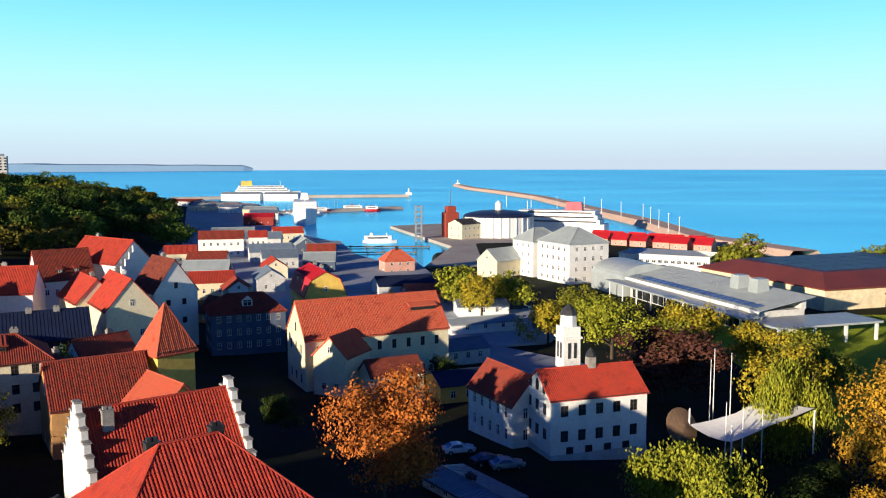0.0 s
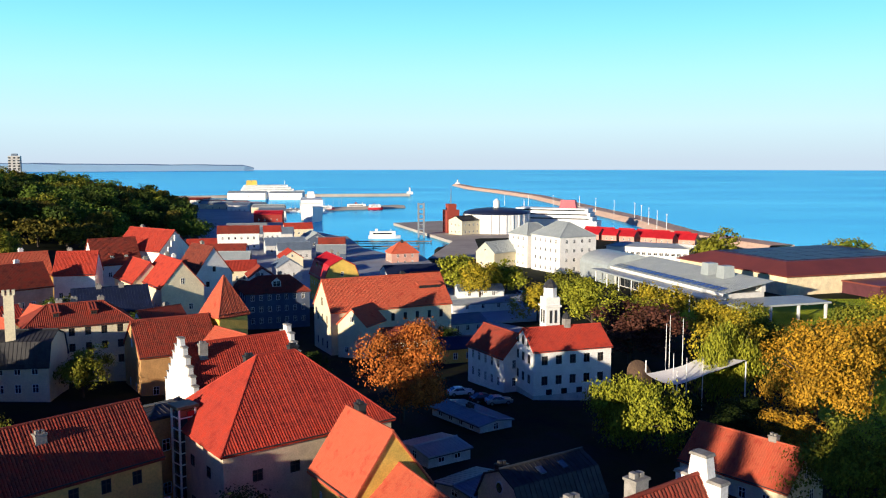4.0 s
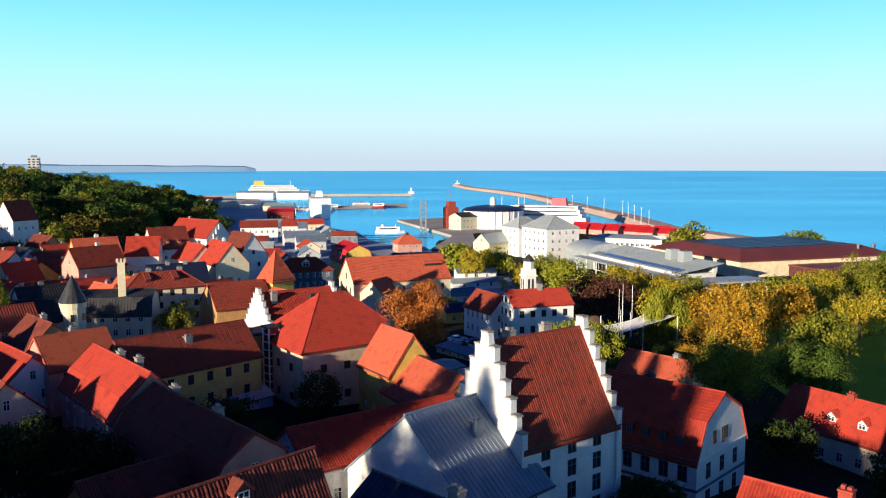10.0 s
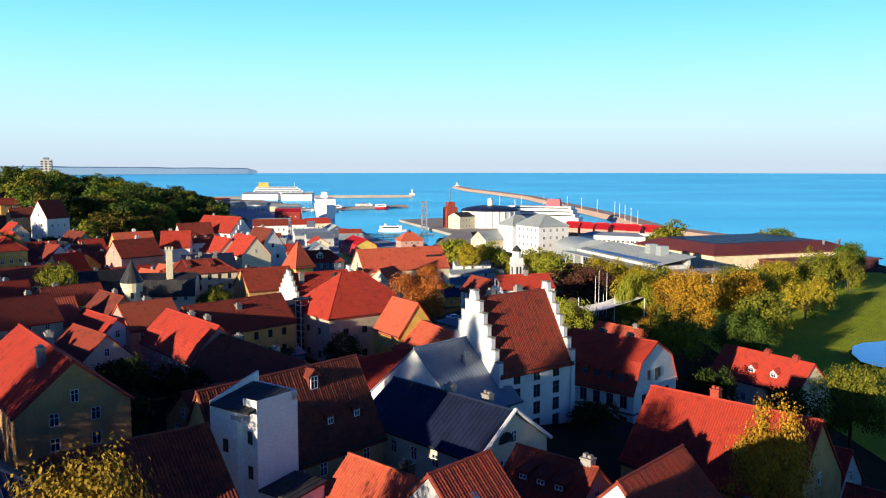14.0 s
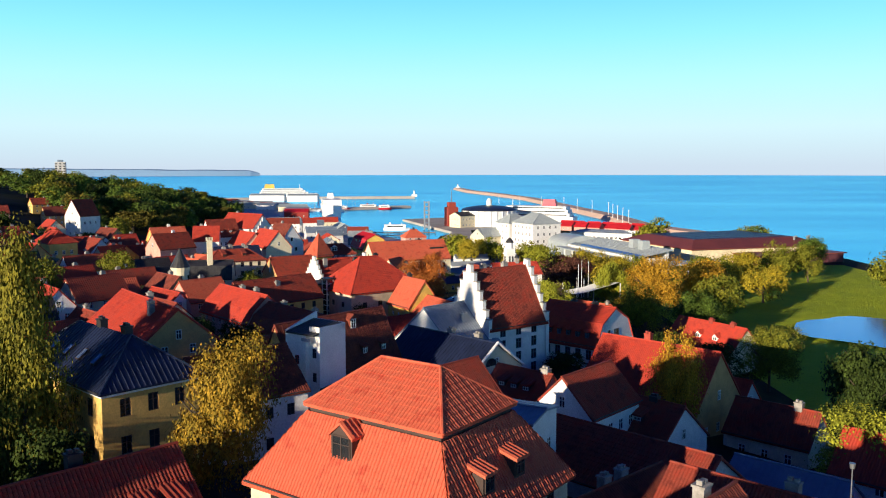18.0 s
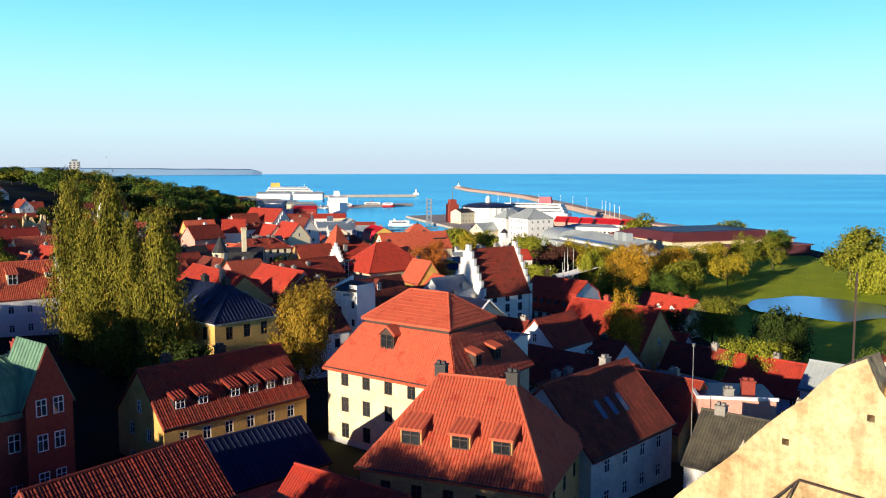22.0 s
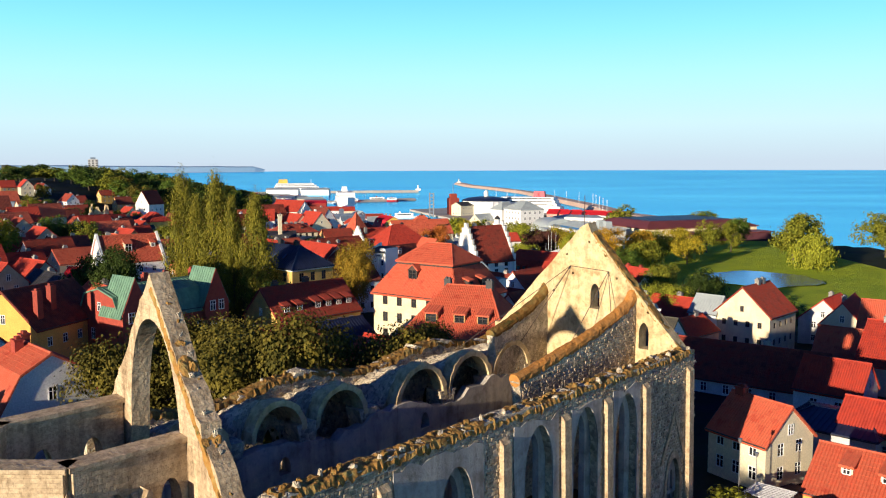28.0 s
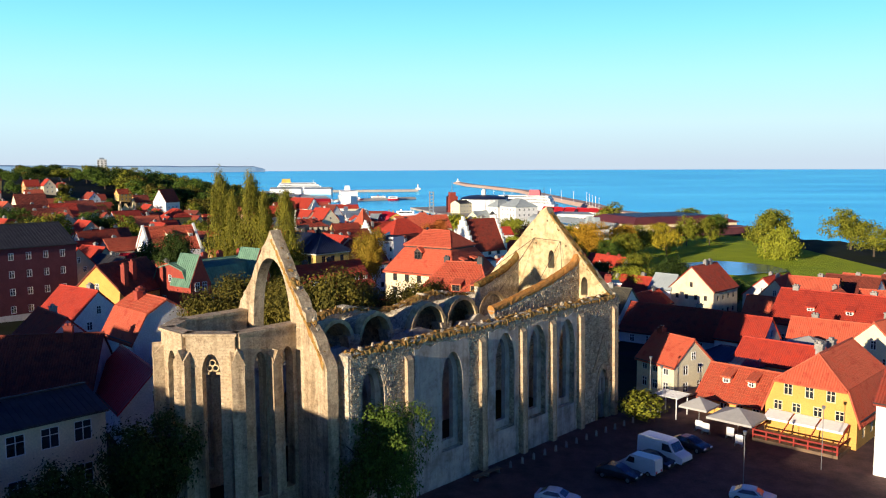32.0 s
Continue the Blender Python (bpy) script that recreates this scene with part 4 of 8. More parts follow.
# white tower-like house and its neighbours
WT = thing("house", Matrix.Translation((-17.2, -31.2, 8.8)) @ Matrix.Rotation(radians(-36), 4, "Z"), "tall white house with a sloping black roof behind parapets", "house", "houses of the old town")
wt = Shape()
spots = [(0.9, 9.2, 0.75, 1.15), (0.9, 6.2, 0.75, 1.15), (0.9, 3.2, 0.75, 1.15)]
panel(wt, (-2.7, -2.9), (1, 0), 3.5, -2.5, 13.2, [(1.6, z, 2.35, z + h) for _, z, _, h in spots], 0.2)
panel(wt, (0.8, -2.9), (0, 1), 0.7, -2.5, 13.2, [])
panel(wt, (0.8, -2.2), (1, 0), 1.7, -2.5, 14.0, [(0.45, z + 0.9, 1.1, z + 0.9 + h) for _, z, _, h in spots], 0.2)
panel(wt, (2.5, -2.2), (0, 1), 4.6, -2.5, 14.0, [])
panel(wt, (2.5, 2.4), (-1, 0), 5.2, -2.5, 14.0, [])
panel(wt, (-2.7, 2.4), (0, -1), 5.3, -2.5, 13.2, [])
wt.prism([(-2.7, 13.15), (2.5, 13.15), (2.5, 14.0), (-2.7, 14.0)], 1.7, 2.4)
piece("wall", wt.mesh("wall", WHITE), WT)
piece("parapet", Shape().add([(-2.72, -2.92, 13.2), (-2.42, -2.92, 13.2), (-2.42, 2.42, 13.2), (-2.72, 2.42, 13.2), (-2.72, -2.92, 13.3), (-2.42, -2.92, 13.3), (-2.42, 2.42, 14.9), (-2.72, 2.42, 14.9)], [(3, 2, 1, 0), (4, 5, 6, 7), (0, 1, 5, 4), (1, 2, 6, 5), (2, 3, 7, 6), (3, 0, 4, 7)]).mesh("parapet", WHITE), WT)
roof_part(WT, (-2.4, -3.1, 13.15), (2.45, -3.1, 13.15), (2.45, 1.75, 14.1), (-2.4, 1.75, 14.1), 1, True, SHEET_BLACK)
for _, z, w, h in spots:
    add_window(WT, -1.1, -2.9, z, 0.0, 0.75, h, REDPAINT)
    add_window(WT, 1.25, -2.2, z + 0.9, 0.0, 0.65, h, DARKPAINT)
piece("vent_grille", Shape().box(0.1, 1.6, -2.96, -2.88, 12.2, 12.6).mesh("vent_grille", SHEET_GREY), WT)
piece("low_wing", Shape().box(2.5, 6.2, -2.0, 1.8, -2.5, 6.4).mesh("low_wing", WHITE), WT)
for x in (3.2, 4.7):
    piece("window", window_frame(0.8, 1.3, DARKPAINT, True), WT, Matrix.Translation((x, -2.1, 4.2)))
roof_part(WT, (2.45, -2.2, 6.4), (6.4, -2.2, 6.4), (6.4, 2.0, 6.8), (2.45, 2.0, 6.8), 1, True, SHEET_BLACK, "wing_roof")
house("white walled house with dark tiled roof", WHITE, TILE_BROWN, -30.4, -42.6, -20.6, -34.8, 5.4, 16.6, 20.9, 9.2, wins=(2, 4, 2), detail=2, frame_mat=DARKPAINT)
house("red tiled cottage among dark yards", OCHRE, TILE_DARK, -33, -2, -26, 6, 4.0, 11, 14.5, 8, wins=(1, 3, 2), detail=1)

# left hand side of the walk
house("rose plastered house with half red, half dark roof", PINK, TILE_RED, -48, 37.8, -35, 22.4, 4.4, 13.2, 18, 8, brk=(0.7, 15.2), wins=(2, 6, 2), detail=2, chimneys=((-0.1, 0.1, 0.7), (0.4, 0.2, 0.7)))
house("long dark red roof running down to the yards", PINK, TILE_DARK, -34.6, 22.2, -19.0, 4.4, 4.6, 12.2, 16.8, 7.2, brk=(0.7, 14.6), wins=(2, 5, 2), detail=2, chimneys=((-0.6, 0.1, 0.7), (0.3, 0.1, 0.7)))
house("lean-to with pale sheet roof in the courtyard", PALEGREY, SHEET_PALE, *along(-31.5, 48.5, 9, A), 2.2, 7.6, 8.6, 5.6, wins=(1, 2, 1), seamed=True, gable_win=False)
house("long yellow house with dark red tiled roof", YELLOW, TILE_DARK, -45.5, 38.5, -31.8, 53.5, 4.4, 13.6, 18.2, 7.2, wins=(2, 6, 2), detail=2, frame_mat=DARKPAINT, chimneys=((0.0, -0.3, -0.6),))
house("house with orange hipped roof", PINK, TILE_ORANGE, *along(-54.5, 45.5, 10, A), 4.4, 14, 18, 8.4, wins=(2, 3, 2), detail=1, chimneys=((0.1, 0.1, 0.7),))
house("cream house with dark red tiled roof", CREAM, TILE_DARK, -62, 33.5, -53, 24.5, 4.2, 12.4, 16.2, 9, wins=(1, 4, 2), detail=1)
house("pale gabled house with red tiled roof", WHITE, TILE_RED, -66, 48, -57, 39, 3.8, 12.4, 16, 9, wins=(1, 4, 2), detail=1)
house("house with wide red tiled hip over pale walls", BEIGE, TILE_RED, *along(-19.2, 60.7, 19.3, radians(37.6)), 8.0, 14.4, 21.3, 5.4, "hip", ridge=4.6, wins=(2, 4, 3), ww=1.1, wh=1.2, detail=2, frame_mat=DARKPAINT, chimneys=((-0.2, 0.35, -0.4, SHEET_BLACK), (0.25, 0.1, 0.5, SHEET_BLACK)))
house("yellow gabled house with orange tiled roof", BUTTER, TILE_ORANGE, -10.6, 53.0, -5.6, 45.4, 4.0, 12.2, 17.6, 5.2, wins=(2, 3, 2), detail=2, ww=0.6, wh=0.8, chimneys=((-0.55, 0.1, 0.9, SHEET_BLACK),))
house("low building with broad orange tiled roof", BUTTER, TILE_ORANGE, -5.4, 46.5, 1.4, 34.0, 5.2, 10, 14.4, 5.4, wins=(1, 4, 2), detail=2)
house("long hall with dark orange tiled roof", OCHRE, TILE_DARK, -52, 105.6, -41.4, 112.2, 6.2, 11.5, 16.2, 4, wins=(1, 4, 2), detail=2)
house("orange gabled roof below the tower", BUTTER, TILE_ORANGE, -37.5, 103, -31, 96.5, 4.6, 11.4, 15.8, 4, wins=(1, 2, 1), detail=2)
house("yellow tower with a steep pyramid roof", BUTTER, TILE_ORANGE, *along(-39.2, 115, 5.6, A), 2.8, 16.4, 22.4, 3.2, "hip", ridge=0.05, wins=(1, 1, 1), first=6.5, detail=2)
house("blue-grey house with red roof and white dormer", NAVYWALL, TILE_DARK, *along(-44.6, 183.5, 16, radians(22)), 5.4, 9.6, 13.0, 0.8, "hip", ridge=8, wins=(3, 7, 3), ww=0.9, wh=1.4, detail=1, chimneys=((0.2, 0.1, 0.9), (-0.5, 0.1, 0.8)), dormers=((0.0, -0.7, 2.2, 1.7, "gable", WHITE),))
house("long yellow hall with orange tiled roof", CREAM, TILE_ORANGE, -27.6, 152, -1.9, 164.2, 6.2, 10.4, 16.4, 0.6, wins=(2, 9, 3), ww=0.8, wh=1.7, first=1.2, storey=5.4, detail=2, frame_mat=DARKPAINT, chimneys=((0.35, 0.05, 0.6, SHEET_BLACK),), dormers=((0.72, -0.5, 5.5, 1.0, "shed", TILE_DARK),))
house("cream porch wing with orange roof", CREAM, TILE_ORANGE, -20.2, 143.5, -16.8, 151, 3.4, 8.2, 11.4, 0.9, wins=(1, 2, 2), detail=1)
house("low yellow wing of the hall", CREAM, TILE_BROWN, -14, 143, -5, 147.3, 3.0, 5.2, 7.4, 0.9, wins=(1, 3, 1), detail=1)
house("cream house with long red roof and eaves frieze", CREAM, TILE_DARK, *along(-65, 114.5, 17, radians(30)), 5.4, 14.8, 17.7, 6.6, "hip", ridge=9, wins=(3, 6, 3), frame_mat=DARKPAINT, chimneys=((-0.3, 0.1, 0.8), (0.5, 0.1, 0.8), (0.0, 0.3, 0.8)), dormers=((-0.4, -0.6, 1.2, 1.0, "shed", TILE_DARK), (0.3, -0.6, 1.2, 1.0, "shed", TILE_DARK)))
house("maroon boarded house with white window frames", MAROON, SHEET_NAVY, *along(-72, 147, 15, radians(28)), 5.6, 11.4, 15.6, 4.6, wins=(2, 5, 2), seamed=True, chimneys=((-0.3, 0, 0.7), (0.3, 0, 0.7)))

# old town towards the harbour
house("long red roofed house against a tall white fire wall", WHITE, TILE_RED, -90.5, 209, -74, 197, 5.0, 18.4, 23.6, wins=(3, 6, 2), chimneys=((-0.5, 0.1, 0.8),))
house("white gabled house with weathered red roof", WHITE, TILE_DARK, -94.5, 189.5, -85, 197, 5.0, 15.6, 21.8, wins=(3, 5, 2), dormers=((-0.2, -0.8, 1.1, 1.0, "shed", SHEET_BLACK), (0.4, -0.8, 1.1, 1.0, "shed", SHEET_BLACK)))
house("white house with broad bright red roof", WHITE, TILE_RED, -93, 168.6, -84, 170.4, 4.6, 16.0, 20.8, wins=(2, 4, 2), chimneys=((-0.4, 0.1, 0.8),))
house("cream gabled house facing the lane", CREAM, TILE_RED, -69, 170, -59.5, 156.5, 4.8, 14.4, 20.0, wins=(2, 5, 2), chimneys=((0.1, 0.1, 0.9, WHITE), (-0.5, 0.1, 0.8)))
house("narrow cream house with red roof", CREAM, TILE_RED, -79, 178, -70, 166, 4.2, 14.2, 18.6, wins=(2, 4, 2), chimneys=((0.3, 0.1, 0.9),))
house("white house with dark plum tiled roof", WHITE, TILE_BROWN, -68.5, 194, -60, 184, 5.0, 13.6, 20.4, wins=(3, 5, 2), frame_mat=DARKPAINT, chimneys=((-0.2, 0.1, 0.8),))
house("salmon gabled house with dark roof", PINK, TILE_DARK, -101.4, 149.6, -92.5, 160, 4.8, 14.6, 19.4, wins=(2, 5, 2), chimneys=((0.2, 0.1, 0.9, WHITE),))
house("yellow house with rust red roof", YELLOW, TILE_ORANGE, -108, 166, -98, 174, 4.8, 15.4, 20.4, wins=(2, 4, 2), chimneys=((0.1, 0.1, 1.0, WHITE),))
fire = thing("fire_wall", pose(-73.4, 196.6, ground_z(-73, 196), 0, 0, 55), "tall stepped white fire wall", "wall")
for i in range(5):
    piece("wall", Shape().box(-5.2 + i * 1.1, 5.2 - i * 1.1, -0.25, 0.25, (0 if i == 0 else 13.6 + i * 1.55), 15.2 + i * 1.55).mesh("wall", WHITE), fire)
fire = thing("fire_wall", pose(-66.5, 95.5, 6.9, 0, 0, 25), "narrow cream wall top with battlements", "wall")
piece("wall", Shape().box(-0.7, 0.7, -0.4, 0.4, 0, 15.2).mesh("wall", CREAM), fire)
for x in (-0.7, 0, 0.7):
    piece("merlon", cached("merlon", lambda: Shape().box(-0.2, 0.2, -0.4, 0.4, 15.2, 16.0).mesh("merlon", CREAM)), fire, Matrix.Translation((x, 0, 0)))


# ---- stepped gables, tower house, turret ----
def stepped_gable(root, x, half, e, r, steps, mat, thick=0.7, top=1.2):
    """A crow-stepped gable wall across the end of a house."""
    outline = [(-half - 0.3, -2.5), (half + 0.3, -2.5), (half + 0.3, e)]
    rise, run = (r - e) / steps, half / (steps + 0.5)
    for i in range(steps):
        outline += [(half + 0.3 - i * run, e + (i + 0.9) * rise), (half + 0.3 - (i + 1) * run, e + (i + 0.9) * rise)]
    outline += [(run * 0.62, r + top), (-run * 0.62, r + top)]
    for i in reversed(range(steps)):
        outline += [(-(half + 0.3 - (i + 1) * run), e + (i + 0.9) * rise), (-(half + 0.3 - i * run), e + (i + 0.9) * rise)]
    outline += [(-half - 0.3, e)]
    sh = Shape()
    n = len(outline)
    sh.v = [(x - thick / 2, y, z) for y, z in outline] + [(x + thick / 2, y, z) for y, z in outline]
    sh.f = [tuple(range(n))[::-1], tuple(range(n, 2 * n))] + [(i, (i + 1) % n, (i + 1) % n + n, i + n) for i in range(n)]
    wall = piece("stepped_gable", sh.mesh("stepped_gable", mat), root)
    caps = []
    for i in range(steps):
        for s in (-1, 1):
            y = s * (half + 0.3 - (i + 0.5) * run)
            caps.append((y, e + (i + 0.9) * rise, run))
    caps.append((0, r + top, run * 1.25))
    for y, z, w in caps:
        me = cached(("cap", round(w, 2), thick), lambda: Shape().box(-thick / 2 - 0.1, thick / 2 + 0.1, -w / 2 - 0.1, w / 2 + 0.1, 0, 0.16, 0.1).mesh("coping_stone", CHIMNEYSTONE))
        piece("coping_stone", me, wall, Matrix.Translation((x, y, z)))
    return wall


SG = house("tall white medieval house with crow-stepped gables", WHITE, TILE_DARK, 3.2, 9.6, 13.8, 17.6, 5.3, 15.0, 24.3, 5.6, wins=(4, 3, 0), sides="fb", ww=1.25, wh=1.75, first=0.4, storey=2.35, frame_mat=BLUEPAINT, detail=2, gable_win=False, name="stepped_gable_house",
           chimneys=((-0.5, 0.1, 0.9), (0.25, 0.1, 0.9)))
for sx in (-1, 1):
    stepped_gable(SG, sx * 6.7, 5.3, 9.4, 18.6, 6, WHITE)
for y, z in ((-1.6, 3.4), (1.6, 3.4), (-1.6, 6.2)):
    wf = piece("window", window_frame(0.9, 1.3, WHITEPAINT, True), SG, Matrix.Translation((-7.14, y + 0.45, z)) @ Matrix.Rotation(-math.pi / 2, 4, "Z"))
ST = house("red tiled house between white stepped gables", OCHRE, TILE_RED, -34.3, 75.9, -22.6, 84.6, 5.6, 12.4, 18.8, 4.4, wins=(2, 5, 0), detail=2, gable_win=False, name="stepped_gable_house", chimneys=((-0.7, -0.25, 0.3),))
for sx in (-1, 1):
    stepped_gable(ST, sx * 7.4, 5.6, 8.0, 14.4, 6, WHITE, 0.6, 0.9)
for k, lab in ((-0.95, "glazed lift shaft with red and yellow panels"),):
    lift = thing("lift_tower", pose(-28.4, 57.2, 4.2, 0, 0, 43), lab, "lift tower")
    for x in (-0.9, 0.9):
        for y in (-0.9, 0.9):
            piece("post", cached("liftpost", lambda: Shape().box(-0.09, 0.09, -0.09, 0.09, -0.5, 12.2).mesh("post", WHITEPAINT)), lift, Matrix.Translation((x, y, 0)))
    for i in range(9):
        piece("rail", cached("liftrail", lambda: Shape().box(-0.95, 0.95, -0.98, -0.9, -0.06, 0.06).box(-0.98, -0.9, -0.95, 0.95, -0.06, 0.06).mesh("rail", WHITEPAINT)), lift, Matrix.Translation((0, 0, 1.2 + i * 1.25)))
    piece("shaft", Shape().box(-0.8, 0.8, -0.8, 0.8, -0.5, 12).mesh("shaft", GLASS), lift)
    piece("panel", Shape().box(0.05, 0.8, -0.9, -0.82, 7, 11.8).mesh("panel", SHEET_RED), lift, None, "red panel")
    piece("cap", Shape().box(-1.2, 1.2, -1.2, 1.2, 12.2, 12.5).mesh("cap", SHEET_BLACK), lift)
house("flat black roofed link building", OCHRE, SHEET_BLACK, *along(-31.6, 60.6, 6, A), 2.4, 15.2, 15.7, 5.4, "hip", ridge=2, wins=(2, 2, 1), seamed=True)

TH = house("white two-storey hall with bright red roof", WHITE, TILE_RED, 12.6, 110.6, 26.3, 115.0, 4.3, 11.0, 13.9, 2.6, wins=(2, 5, 3), ww=1.1, wh=1.5, first=2.4, storey=3.4, detail=1, frame_mat=DARKPAINT, name="tower_hall", base_mat=PALEGREY)
turretlet = piece("ridge_turret", Shape().box(-0.55, 0.55, -0.55, 0.55, 10.6, 12.6).mesh("ridge_turret", CHIMNEYSTONE), TH, Matrix.Translation((0.8, 0, 0)))
piece("dome", Shape().tube((0, 0, 12.6), (0, 0, 13.1), 0.8, 8, 0.6).tube((0, 0, 13.1), (0, 0, 13.8), 0.6, 8, 0.08).mesh("dome", SHEET_BLACK), turretlet)
for x in (-4.4, -1.6, 1.2, 4.0):
    piece("basement_window", cached("basewin", lambda: Shape().box(-0.5, 0.5, -0.1, 0.04, 0, 0.9).mesh("basement_window", GLASS)), TH, Matrix.Translation((x, -4.38, 0.75)))
for y in (-2.2, 0.0, 2.2):
    piece("gable_window", cached("thgable", lambda: Shape().prism([(-0.4, 0), (0.4, 0), (0.4, 1.2), (0.2, 1.55), (0, 1.65), (-0.2, 1.55), (-0.4, 1.2)], -0.06, 0.04).mesh("gable_window", GLASS)), TH, Matrix.Translation((-7.2, y, 8.6)) @ Matrix.Rotation(-math.pi / 2, 4, "Z"))
house("white wing with dark red roof and arches", WHITE, TILE_DARK, 6.6, 124.4, 12.4, 113.6, 3.4, 8.6, 12.2, 2.2, wins=(2, 5, 2), ww=0.8, wh=1.6, detail=1)
tower = thing("clock_tower", pose(19.1, 126.5, 1.4, 0, 0, 18), "slender white tower with lantern top", "tower")
piece("shaft", Shape().box(-1.5, 1.5, -1.5, 1.5, -1, 15.4, 0.08).mesh("shaft", WHITE), tower)
piece("cornice", Shape().box(-1.65, 1.65, -1.65, 1.65, 13.6, 13.9).mesh("cornice", WHITE), tower)
for i in range(4):
    for k in (-0.5, 0.5):
        m = Matrix.Rotation(i * math.pi / 2, 4, "Z") @ Matrix.Translation((k, -1.45, 10.6))
        piece("louvre", cached("louvre", lambda: Shape().box(-0.22, 0.22, -0.06, 0.03, 0, 2.4).mesh("louvre", SHEET_BLACK)), tower, m)
piece("lantern", Shape().tube((0, 0, 15.4), (0, 0, 17.2), 1.35, 8, 1.25).mesh("lantern", WHITE), tower)
piece("dome", Shape().tube((0, 0, 17.2), (0, 0, 17.9), 1.45, 8, 1.1).tube((0, 0, 17.9), (0, 0, 18.8), 1.1, 8, 0.15).mesh("dome", SHEET_BLACK), tower)

turret = thing("turret_house", pose(-70.5, 82, 6.9, 0, 0, 20), "round cream turret with a dark cone roof", "turret")
piece("wall", Shape().tube((0, 0, -2), (0, 0, 9.2), 2.2, 16).mesh("wall", CREAM), turret)
piece("corbel", Shape().tube((0, 0, 8.3), (0, 0, 9.4), 2.3, 16, 2.5).mesh("corbel", CREAM), turret)
piece("roof", Shape().tube((0, 0, 9.4), (0, 0, 14.4), 2.6, 16, 0.08).mesh("roof", SHEET_BLACK), turret)
for i in range(6):
    piece("window", cached("turretwin", lambda: Shape().box(-0.35, 0.35, -0.08, 0.06, 0, 1.3).mesh("window", GLASS)), turret, Matrix.Rotation(i * 1.05, 4, "Z") @ Matrix.Translation((0, -2.2, 6)))
house("cream house with grey metal mansard roof", CREAM, SHEET_BLACK, *along(-68, 98, 14, radians(8)), 4.6, 12.2, 16.2, 6.4, brk=(0.75, 15), wins=(2, 5, 2), seamed=True)
house("cream house with black roof beside the turret", CREAM, SHEET_BLACK, *along(-82, 92, 12, radians(8)), 4.4, 11.6, 15, 6.6, wins=(1, 5, 2), seamed=True)


# ---- ruined church ----
RX, RY, RA = 11.0, -144.9, 47.5
RG = 10.2
ruin = thing("ruined_church", pose(RX, RY, RG, 0, 0, RA), "roofless limestone church ruin with tall lancet windows", "church ruin")


def lancet(s, z0, z1, w, n=7):
    """Outline of a pointed window centred on s."""
    h = w / 2
    spring = z1 - w * 0.95
    pts = [(s - h, z0), (s + h, z0), (s + h, spring)]
    for i in range(1, n):
        a = i / n
        pts.append((s + h * (1 - a ** 1.6), spring + (z1 - spring) * math.sin(a * math.pi / 2)))
    pts.append((s, z1))
    pts += [(2 * s - x, z) for x, z in pts[-2:1:-1]]
    return pts


def ragged(s0, s1, z, rough, step=0.8, seed=0):
    rnd = random.Random(seed)
    n = max(2, int(abs(s1 - s0) / step))
    return [(s0 + (s1 - s0) * i / n + (rnd.uniform(-1, 1) * min(0.2, rough) if 0 < i < n else 0), (z(s0 + (s1 - s0) * i / n) if callable(z) else z) + rnd.uniform(-rough, rough)) for i in range(n + 1)]


def ruin_wall(name, outline, holes, thick, mat, m, label=""):
    """A thick wall from an outline of (s, z) with openings through it."""
    from mathutils.geometry import tessellate_polygon
    loops = [outline] + holes
    flat = [p for loop in loops for p in loop]
    tris = tessellate_polygon([[Vector((x, z, 0)) for x, z in loop] for loop in loops])
    n = len(flat)
    sh = Shape()
    sh.v = [(x, -thick / 2, z) for x, z in flat] + [(x, thick / 2, z) for x, z in flat]
    sh.f = [tuple(t) for t in tris] + [tuple(i + n for i in t[::-1]) for t in tris]
    k = 0
    for loop in loops:
        c = len(loop)
        sh.f += [(k + i, k + (i + 1) % c, k + (i + 1) % c + n, k + i + n) for i in range(c)]
        k += c
    me = sh.mesh(name, mat)
    bm = bmesh.new()
    bm.from_mesh(me)
    bmesh.ops.recalc_face_normals(bm, faces=bm.faces)
    bm.to_mesh(me)
    bm.free()
    return piece(name, me, ruin, m, label)


def at_ruin(u, v, z, turn):
    return Matrix.Translation((u, v, z)) @ Matrix.Rotation(radians(turn), 4, "Z")


NAVE, HALF, TOP = 44.5, 10.2, 15.6
south_wins = [(-41.6, 8.2, 13.4, 1.9), (-31.0, 4.6, 13.0, 2.0), (-22.6, 4.6, 13.6, 2.1), (-16.8, 4.6, 13.6, 2.1), (-11.0, 4.6, 13.4, 2.1), (-3.0, 0.0, 6.4, 2.0)]
south_top = ragged(0, -NAVE, TOP, 0.22, 0.9, 3)
ruin_wall("nave_wall", [(-NAVE, -1.5), (0, -1.5)] + south_top, [lancet(s, a - 0.8, b + 0.7, w * 1.55) for s, a, b, w in south_wins], 1.3, STONE, at_ruin(0, -HALF, 0, 0), "rubble nave wall with lancet openings")
for s, a, b, w in south_wins:
    ruin_wall("window_reveal", lancet(s, a - 1.0, b + 0.9, w * 1.7), [lancet(s, a, b, w * 0.8)], 0.5, PLASTER, at_ruin(0, -HALF + 0.2, 0, 0), "grey plastered window reveal")
rnd = random.Random(8)
